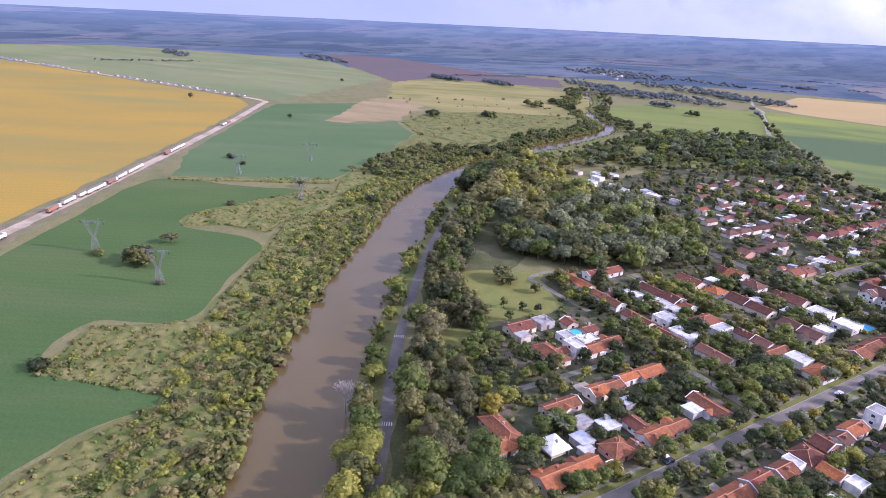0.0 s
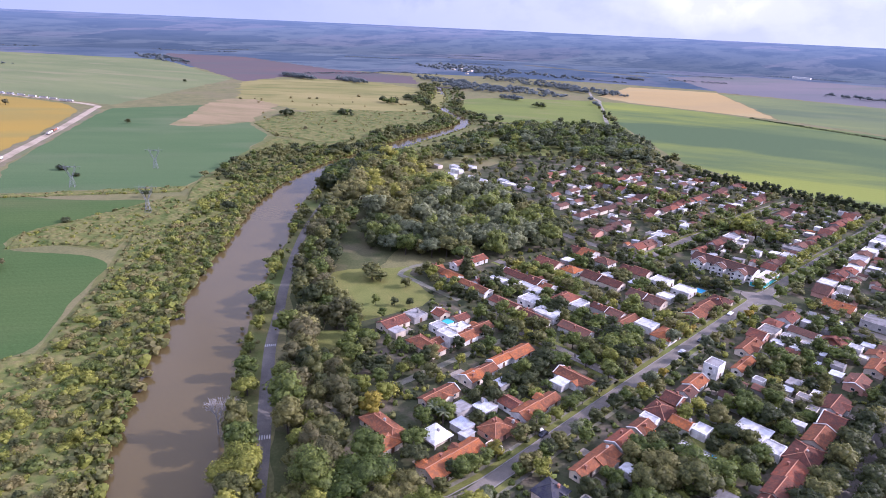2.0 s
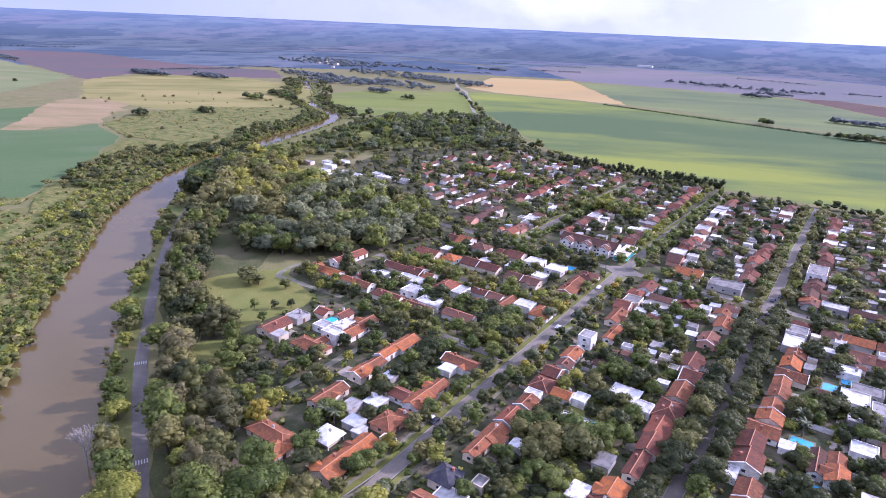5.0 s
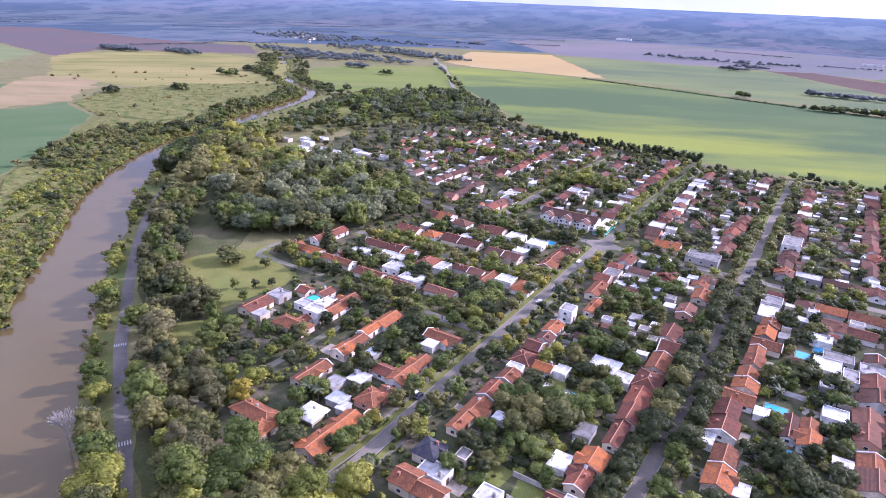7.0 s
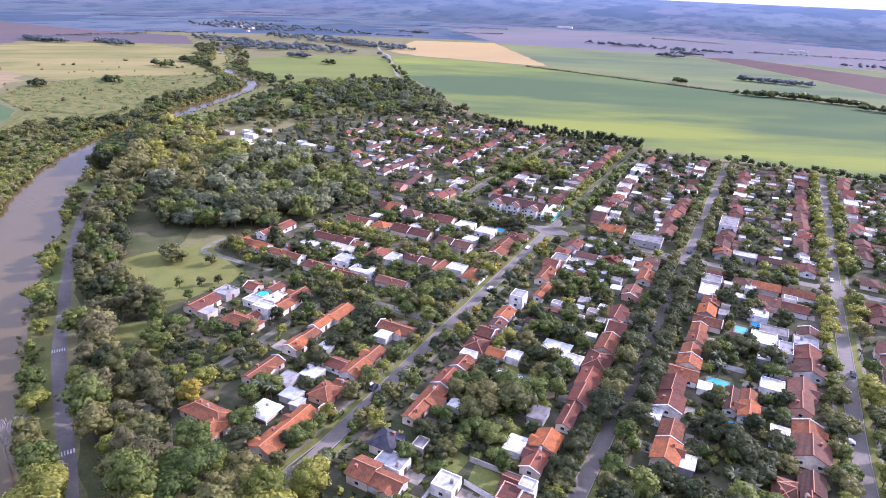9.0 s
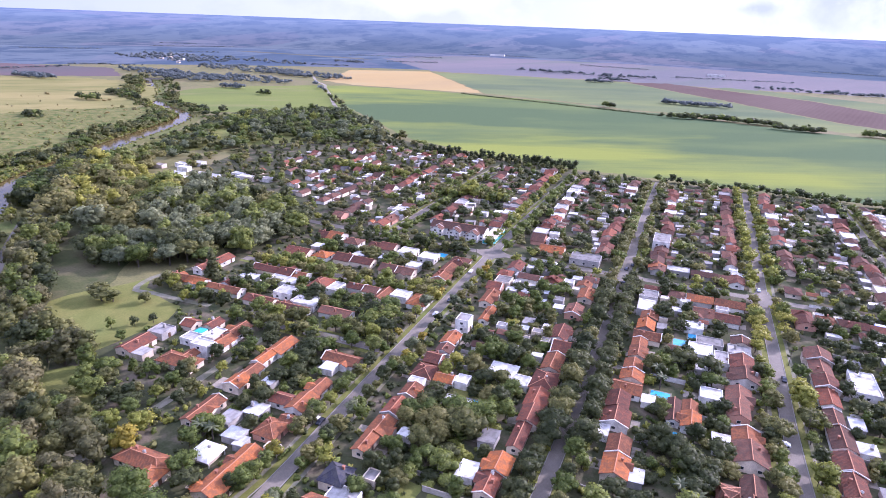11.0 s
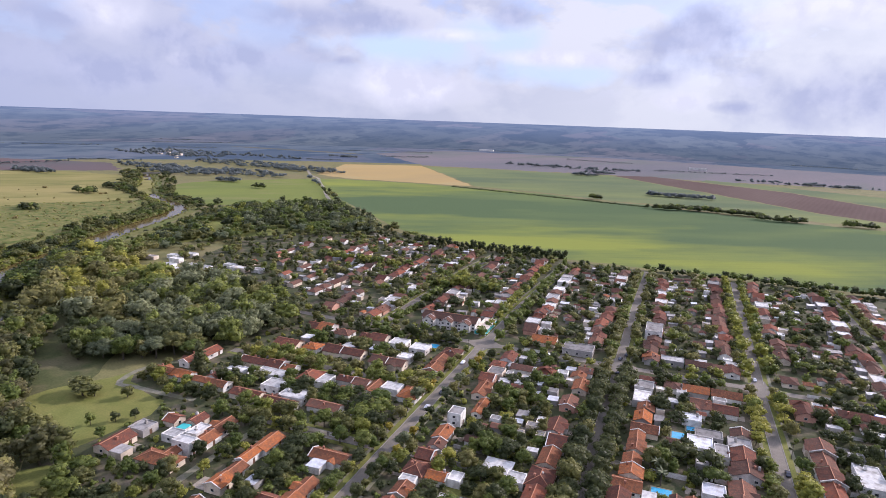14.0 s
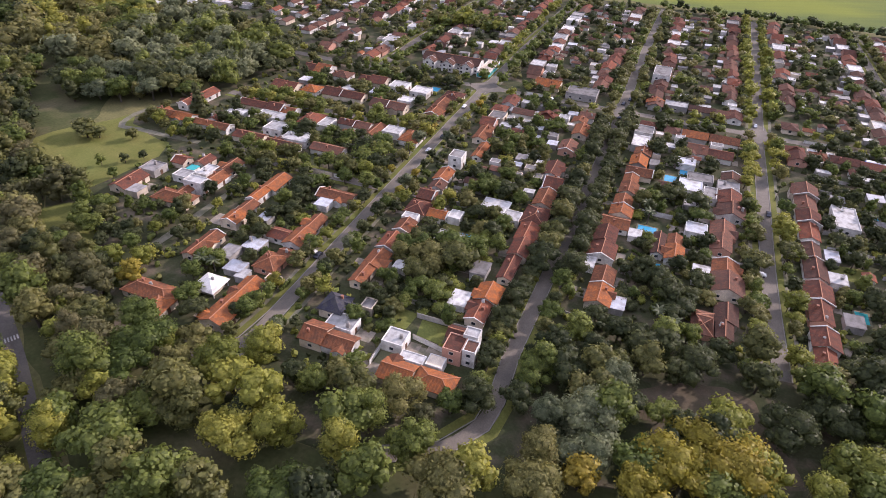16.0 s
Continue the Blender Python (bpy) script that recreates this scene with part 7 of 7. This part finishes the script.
for x, y, rz, paint, label in ((46, 204, 0, CARWHITE, "white saloon car parked on a driveway"), (-24.5, 311, 90, CARWHITE, "white hatchback parked at the kerb"), (-21, 344, 80, CARDARK, "dark car on the street"), (-18.5, 352, 90, CARDARK, "dark car parked at the kerb"),
                               (-97, 243, 88, CARSILVER, "silver car on the street"), (-100.5, 150, 90, CARDARK, "dark car parked before a house"), (-103.6, 151, 0, CARWHITE, "white car on a short driveway"), (-96.4, 260, 90, CARDARK, "dark car parked under trees"),
                               (-153, 178, 80, CARSILVER, "silver car on the side street"), (-157, 186, 80, CARWHITE, "white car parked on the side street"), (-20, 322, 0, CARDARK, "dark car at the junction"), (50.5, 250, 92, CARDARK, "dark car parked under street trees"),
                               (-99.6, 300, 90, CARWHITE, "white car parked at the kerb"), (-46, 160, 80, CARWHITE, "white car in a back yard"), (47.5, 345, 90, CARSILVER, "silver car beyond the junction"), (-60, 332, 0, CARWHITE, "white car on the cross street")):
    car(x, y, rz, paint, label)


def bus(x, y, rz):
    top = new("bus")
    top.matrix_basis = pose(x, y, 0.11, 0, 0, rz)
    tagged(top, "blue and white bus parked beside the street", "bus")
    bm = bmesh.new()
    box(bm, -5.5, 5.5, -1.25, 1.25, 0.4, 3.1, 0.12)
    part("body", bm, BLUE, top)
    bm = bmesh.new()
    box(bm, -5.52, 5.52, -1.27, 1.27, 1.7, 2.5)
    part("window_band", bm, GLASS, top)
    bm = bmesh.new()
    box(bm, -5.3, 5.3, -1.15, 1.15, 3.1, 3.2)
    part("roof", bm, CARWHITE, top)
    for sx in (-3.4, 3.6):
        for sy in (-1.15, 1.15):
            stick("wheel", WHEEL, top, sx, sy, 0.4, 0, 1.3, 1.3)


bus(100, 318, -4)


def truck_proto(axles=(-6.4, -5.2, -4.0, 2.6, 6.2), load=None):
    """A grain lorry: cab, long open body, wheels."""
    top = new("lorry")
    tagged(top, "pale grain lorry queueing on the dirt road", "truck", "queue of lorries")
    bm = bmesh.new()
    box(bm, 5.2, 7.3, -1.2, 1.2, 0.7, 3.0, 0.2)
    part("cab", bm, CARWHITE, top)
    bm = bmesh.new()
    box(bm, 7.28, 7.34, -1.0, 1.0, 1.8, 2.7)
    part("windscreen", bm, GLASS, top)
    bm = bmesh.new()
    box(bm, -7.5, 4.8, -1.25, 1.25, 1.1, 3.2, 0.05)
    part("body", bm, load or FRAME, top)
    bm = bmesh.new()
    box(bm, -7.6, 4.9, -1.3, 1.3, 3.2, 3.4)
    part("tarpaulin", bm, PAVING, top)
    bm = bmesh.new()
    box(bm, -7.3, 6.8, -0.5, 0.5, 0.6, 1.1)
    part("chassis", bm, CARDARK, top)
    for sx in axles:
        for sy in (-1.05, 1.05):
            stick("wheel", WHEEL, top, sx, sy, 0.48, 0, 1.5, 1.5)
    return top


first = truck_proto()
first.matrix_basis = pose(-414, -46, 0.16, 0, 0, 150)
QUEUE = [(-484, -7), (-500, 3), (-516, 14), (-531, 23), (-547, 31), (-563, 40), (-574, 46), (-628, 77), (-642, 85), (-656, 93), (-776, 160), (-792, 169)]
second, third = truck_proto(load=CREAM), truck_proto(load=BRICKWALL)
second.matrix_basis, third.matrix_basis = pose(-508, 6, 0.16, 0, 0, 150), pose(-468, -18, 0.16, 0, 0, 150)
for k, (x, y) in enumerate(QUEUE):
    copy_thing((first, second, first, third)[k % 4], pose(x - 1.5, y - 2.0, 0.16, 0, 0, 150.5))
lorry_rng = random.Random(3)
far_one = truck_proto(())
far_one.matrix_basis = pose(-1044, 244, 0.16, 0, 0, 204)
for x0, n, gap in ((-1052, 2, 24), (-1094, 4, 22), (-1180, 5, 20), (-1262, 3, 22), (-1330, 4, 20), (-1455, 2, 22), (-1560, 5, 21), (-1640, 2, 24), (-1740, 3, 22), (-1825, 2, 24)):
    for i in range(n):
        x = x0 - i * gap
        y = float(np.interp(-x, [1060, 1224, 1560, 1915], [238, 164, 9, -151]))
        copy_thing(far_one, pose(x, y, 0.16, 0, 0, 204.4 + (180 if lorry_rng.random() < 0.2 else 0)))


# ---- power line ----
def pylon(x, y, h, turn, w=12.0):
    """A lattice pylon: narrow feet, a waist, two arms that open like a V, and a top beam."""
    top = new("pylon")
    top.matrix_basis = pose(x, y, 0, 0, 0, turn)
    tagged(top, "grey lattice steel pylon with a wide V-shaped head", "pylon", "power line")
    waist = h * 0.42
    bm = bmesh.new()
    s = 0.09
    legs = [((sx * 1.9, sy * 1.9, 0), (sx * 0.7, sy * 0.7, waist)) for sx in (-1, 1) for sy in (-1, 1)]
    for a, b in legs:
        bar(bm, a, b, s * 1.5)
    for k in range(5):
        z0, z1 = waist * k / 5, waist * (k + 1) / 5
        r0, r1 = 1.9 - 1.2 * k / 5, 1.9 - 1.2 * (k + 1) / 5
        for p, q in (((-r0, -r0, z0), (r1, -r1, z1)), ((r0, -r0, z0), (-r1, -r1, z1)), ((r0, -r0, z0), (r1, r1, z1)), ((r0, r0, z0), (r1, -r1, z1)), ((-r0, r0, z0), (r1, r1, z1)), ((r0, r0, z0), (-r1, r1, z1)), ((-r0, -r0, z0), (-r1, r1, z1)), ((-r0, r0, z0), (-r1, -r1, z1))):
            bar(bm, p, q, s)
    part("tower_body", bm, STEEL, top)
    for side in (-1, 1):
        bm = bmesh.new()
        for sy in (-0.5, 0.5):
            bar(bm, (side * 0.7, sy, waist), (side * w * 0.40, sy, h * 0.86), s * 1.3)
            bar(bm, (side * 0.1, sy, waist), (side * w * 0.28, sy, h * 0.86), s * 1.3)
        for k in range(6):
            z0, z1 = waist + (h * 0.86 - waist) * k / 6, waist + (h * 0.86 - waist) * (k + 1) / 6
            a0, a1 = 0.7 + (w * 0.40 - 0.7) * k / 6, 0.1 + (w * 0.28 - 0.1) * (k + 1) / 6
            bar(bm, (side * a0, -0.5, z0), (side * a1, 0.5, z1), s)
            bar(bm, (side * a0, 0.5, z0), (side * a1, -0.5, z1), s)
        part("arm", bm, STEEL, top)
    bm = bmesh.new()
    for sy in (-0.5, 0.5):
        bar(bm, (-w * 0.62, sy * 0.3, h * 0.9), (w * 0.62, sy * 0.3, h * 0.9), s * 1.3)
        bar(bm, (-w * 0.40, sy, h * 0.86), (w * 0.40, sy, h * 0.86), s * 1.3)
    for k in range(10):
        a0, a1 = -w * 0.4 + w * 0.08 * k, -w * 0.4 + w * 0.08 * (k + 1)
        bar(bm, (a0, -0.5, h * 0.86), (a1, 0.2, h * 0.9), s)
        bar(bm, (a0, 0.5, h * 0.86), (a1, -0.2, h * 0.9), s)
    for side in (-1, 1):
        bar(bm, (side * w * 0.33, 0, h * 0.88), (side * w * 0.33, 0, h), s * 1.3)
    part("crossarm", bm, STEEL, top)
    for k in (-0.55, 0, 0.55):
        bm = bmesh.new()
        bmesh.ops.create_cone(bm, cap_ends=True, segments=8, radius1=0.14, radius2=0.14, depth=1.6, matrix=Matrix.Translation((k * w, 0, h * 0.9 - 1.0)))
        part("insulator", bm, GLASS, top)


for x, y, h in ((-314.5, 27, 20), (-431, 138, 20), (-376, 2, 20), (-530, 117, 18), (-560, 190, 18)):
    pylon(x, y, h, 55)


# ---- poles along the streets ----
def pole_proto():
    top = new("utility_pole")
    tagged(top, "wooden utility pole with a short crossarm", "pole", "utility poles")
    bm = bmesh.new()
    bmesh.ops.create_cone(bm, cap_ends=True, segments=8, radius1=0.14, radius2=0.09, depth=8.0, matrix=Matrix.Translation((0, 0, 4.0)))
    part("post", bm, BARK, top)
    bm = bmesh.new()
    box(bm, -0.7, 0.7, -0.06, 0.06, 7.3, 7.45)
    part("crossarm", bm, BARK, top)
    return top


first_pole = pole_proto()
first_pole.matrix_basis = pose(-102.3, 120, 0)
for k in range(1, 8):
    copy_thing(first_pole, pose(-102.3, 120 + k * 28, 0))
for k in range(7):
    copy_thing(first_pole, pose(-17.0, 130 + k * 29, 0))
    copy_thing(first_pole, pose(53.6, 160 + k * 26, 0))


def wires(x, y0, n, gap):
    bm = bmesh.new()
    for off in (-0.6, 0.6):
        for k in range(n):
            a = y0 + k * gap
            for i in range(4):
                s0, s1 = i / 4, (i + 1) / 4
                bar(bm, (x + off, a + gap * s0, 7.45 - 1.2 * s0 * (1 - s0)), (x + off, a + gap * s1, 7.45 - 1.2 * s1 * (1 - s1)), 0.04)
    top = new("overhead_wire")
    tagged(top, "thin dark overhead wires sagging between poles", "wires")
    part("strand", bm, RUBBER, top)


wires(-102.3, 120, 7, 28)


# ---- the bare tree on the bank, palms ----
def bare_tree(x, y, h):
    top = new("bare_tree")
    top.matrix_basis = pose(x, y, 0)
    tagged(top, "leafless pale grey tree on the river bank", "tree")
    rng = random.Random(9)
    bm = bmesh.new()

    def grow(p, d, length, r, level):
        q = p + d * length
        bar(bm, p, q, r)
        if level == 0:
            return
        for k in range(4 if level > 2 else 3):
            n = (d + Vector((rng.uniform(-1, 1), rng.uniform(-1, 1), rng.uniform(-0.25, 0.7))) * 0.75).normalized()
            grow(p.lerp(q, rng.uniform(0.55, 1.0)), n, length * rng.uniform(0.6, 0.8), r * 0.6, level - 1)

    grow(Vector((0, 0, 0)), Vector((0, 0, 1)), h * 0.3, 0.34, 5)
    part("branchwork", bm, PALEBARK, top)


bare_tree(-171, 68, 19)


def palm(x, y, h):
    top = new("palm")
    top.matrix_basis = pose(x, y, 0, 0, 0, plant.uniform(0, 360))
    tagged(top, "feathery green palm in a garden", "palm tree", "garden palms")
    bm = bmesh.new()
    bmesh.ops.create_cone(bm, cap_ends=True, segments=8, radius1=0.28, radius2=0.2, depth=h * 0.75, matrix=Matrix.Translation((0, 0, h * 0.375)))
    part("trunk", bm, BARK, top)
    for k in range(14):
        bm = bmesh.new()
        a, tilt = k * 2.4, 0.9 - (k % 3) * 0.5
        prev = None
        for i in range(6):
            s = i / 5
            r = 2.6 * s
            z = h * 0.75 + math.sin(tilt) * r - 1.3 * s * s
            w = 0.55 * (1 - s) * s * 3 + 0.05
            c = Vector((math.cos(a) * r, math.sin(a) * r, z))
            n = Vector((-math.sin(a), math.cos(a), 0)) * w
            cur = (bm.verts.new(c - n - Vector((0, 0, w * 0.5))), bm.verts.new(c), bm.verts.new(c + n - Vector((0, 0, w * 0.5))))
            if prev:
                bm.faces.new((prev[0], prev[1], cur[1], cur[0]))
                bm.faces.new((prev[1], prev[2], cur[2], cur[1]))
            prev = cur
        part("frond", bm, LEAF["grey"], top)


for x, y, h in ((-131, 127, 8), (-127, 128, 7), (14, 163, 7), (19, 160, 7), (24, 158, 6), (-1, 152, 5), (5, 222, 8), (3, 230, 7), (-66, 106, 5), (28, 151, 6)):
    palm(x, y, h)

# ---- paved yards beside the nearer houses ----
yard_rng = random.Random(31)
YARD = material("yard_paving", (0.30, 0.25, 0.19), (0.21, 0.18, 0.14), 0.8, 0.9, 0.2, 8, (0.14, 0.13, 0.09), 0.3)
for a, b, c, d in [h for h in HOUSES if math.hypot((h[0] + h[1]) / 2, (h[2] + h[3]) / 2) < 320 and h[1] - h[0] > 5 and h[3] - h[2] > 5]:
    w, l = yard_rng.uniform(2.5, 6), yard_rng.uniform(3, 7)
    x, y = (b + 0.2 if yard_rng.random() < 0.5 else a - w - 0.2), yard_rng.uniform(c, max(c + 0.1, d - l))
    if yard_rng.random() < 0.75 and all(clear_of(x + w * i, y + l * j, 0.0) and not near_road(x + w * i, y + l * j) for i in (0, 0.5, 1) for j in (0, 0.5, 1)):
        area("paved_yard", [(x, y), (x + w, y), (x + w, y + l), (x, y + l)], 0.1, YARD, "pale worn paving in a small yard beside a house", "courtyard", 0.12, 2.0)

# ---- garden walls and hedges ----
for a in ((-17.5, 155, -4, 153.5), (-80, 98.5, -66, 98), (-48, 138, -57, 146), (-60.4, 110.6, -60.4, 123), (-53.4, 125.4, -42.5, 123.4), (-56, 134.6, -38, 134.9), (28, 207, 40, 206.5), (18, 207.5, 28, 207), (-1, 185, 8, 184), (-74, 140, -58, 140), (-74, 178, -66, 178), (-105.5, 130.5, -102, 130.5), (68, 204, 84, 204), (70, 230, 92, 230)):
    garden_wall(*a, 1.9, WHITE if a[0] in (-60.4, -53.4, 28) else GREY)
wall_rng = random.Random(8)
for xa, xb in ((-74, -59), (-57, -43), (1, 14), (15, 29), (70, 86), (87, 104), (-134, -125), (-124, -116)):
    y = 190.0
    while y < 320:
        y += wall_rng.uniform(11, 19)
        if all(clear_of(xa + (xb - xa) * s, y, 0.3) for s in (0, 0.25, 0.5, 0.75, 1)):
            garden_wall(xa, y, xb, y, wall_rng.uniform(1.5, 2.1), wall_rng.choice((GREY, GREY, CREAM, WHITE)))


def hedge(x0, y0, x1, y1, h=1.6, tone="green"):
    top = new("hedge")
    L = math.hypot(x1 - x0, y1 - y0)
    top.matrix_basis = pose((x0 + x1) / 2, (y0 + y1) / 2, 0, 0, 0, math.degrees(math.atan2(y1 - y0, x1 - x0)))
    tagged(top, "clipped green hedge between gardens", "hedge", "garden hedges")
    rng = np.random.default_rng(int(L * 10))
    lobes = [(np.array((-L / 2 + (k + 0.5) * L / max(1, int(L / 1.2)), 0, h * 0.5)), np.array((0.85, 0.6, h * 0.5))) for k in range(max(1, int(L / 1.2)))]
    v, f, normals = leaf_faces(rng, lobes, int(L * 60), 0.3, 1)
    soften(mesh("foliage", v, f, LEAF[tone], top).data, normals)


for a in ((-60, 142, -50, 148), (-101.5, 128, -101.5, 134), (-87, 120, -74, 121), (2, 200, 8, 196), (20, 182, 28, 182), (-40, 158, -48, 158), (70, 200, 80, 200)):
    hedge(*a)
lawns = (("garden_lawn", [(-105, 106), (-101.6, 106), (-101.6, 130), (-105, 130)]), ("garden_lawn", [(41, 187), (45.5, 187), (45.5, 201), (41, 201)]), ("garden_lawn", [(-53, 127), (-44.5, 126), (-45, 134), (-54, 134)]), ("garden_lawn", [(-64, 128), (-57, 128), (-56, 136), (-63, 137)]), ("patio", [(-59.5, 109), (-53, 115), (-46, 119), (-46, 123), (-53, 123), (-59.5, 117)]), ("garden_lawn", [(-68, 182), (-50, 187), (-46, 196), (-66, 198)]),
         ("garden_lawn", [(20, 196), (27, 198), (27, 206), (20, 206)]), ("garden_lawn", [(70, 214), (84, 214), (84, 224), (70, 222)]))
for name, pts in lawns:
    area(name, pts, 0.085, PAVING if name == "patio" else LAWN, "grey paved courtyard behind a house" if name == "patio" else "small bright mown lawn beside a house", "courtyard" if name == "patio" else "lawn", 0.3, 3)


# ---- the farthest houses, past those that can be told apart ----
def join_beyond(kind, keep, name, label):
    """Joins the things of a kind that stand farther off than the nearest ones into one object."""
    tops = sorted((o for o in scene.objects if o.parent is None and o.name.split(".")[0] == kind), key=lambda o: o.matrix_basis.translation.length)[keep:]
    verts, faces, index, mats = [], [], [], []
    for top in tops:
        parts = [c for c in top.children_recursive if c.data]
        for o in parts:
            m = top.matrix_basis @ (o.matrix_basis if o.parent == top else o.parent.matrix_basis @ o.matrix_basis)
            mat, n = o.data.materials[0], len(verts)
            if mat not in mats:
                mats.append(mat)
            verts += [(m @ v.co)[:] for v in o.data.vertices]
            faces += [tuple(k + n for k in p.vertices) for p in o.data.polygons]
            index += [mats.index(mat)] * len(o.data.polygons)
    bpy.data.batch_remove({o for top in tops for o in (top, *top.children_recursive)})
    me = bpy.data.meshes.new(name)
    me.from_pydata(verts, [], faces)
    me.polygons.foreach_set("material_index", index)
    for mat in mats:
        me.materials.append(mat)
    tagged(new(name, me), label, "houses", kind="stuff")


join_beyond("house", 298, "far_houses", "crowded tiled houses of the far end of the town")
join_beyond("annexe", 120, "far_annexes", "low flat-roofed annexes among the far houses")


# ---- roof tanks ----
def tank(x, y, z, mat=None):
    """A household water tank on a short stand."""
    top = new("water_tank")
    top.matrix_basis = pose(x, y, z)
    tagged(top, "small round rooftop water tank", "water tank", "water tanks")
    bm = bmesh.new()
    bmesh.ops.create_cone(bm, cap_ends=True, segments=14, radius1=0.55, radius2=0.5, depth=1.1, matrix=Matrix.Translation((0, 0, 0.95)))
    part("barrel", bm, mat or WHITE, top)
    bm = bmesh.new()
    bmesh.ops.create_cone(bm, cap_ends=True, segments=14, radius1=0.5, radius2=0.15, depth=0.2, matrix=Matrix.Translation((0, 0, 1.6)))
    part("lid", bm, GREY, top)
    bm = bmesh.new()
    box(bm, -0.5, 0.5, -0.5, 0.5, -0.3, 0.4)
    part("stand", bm, GREY, top)


tank_rng = random.Random(12)
for a, b, c, d in [h for h in HOUSES if math.hypot(h[0], h[2]) < 330][::5]:
    if b - a > 5 and d - c > 5:
        tank(tank_rng.uniform(a + 1.5, b - 1.5), tank_rng.uniform(c + 1.5, d - 1.5), 3.3, tank_rng.choice((WHITE, GREY, GREY)))
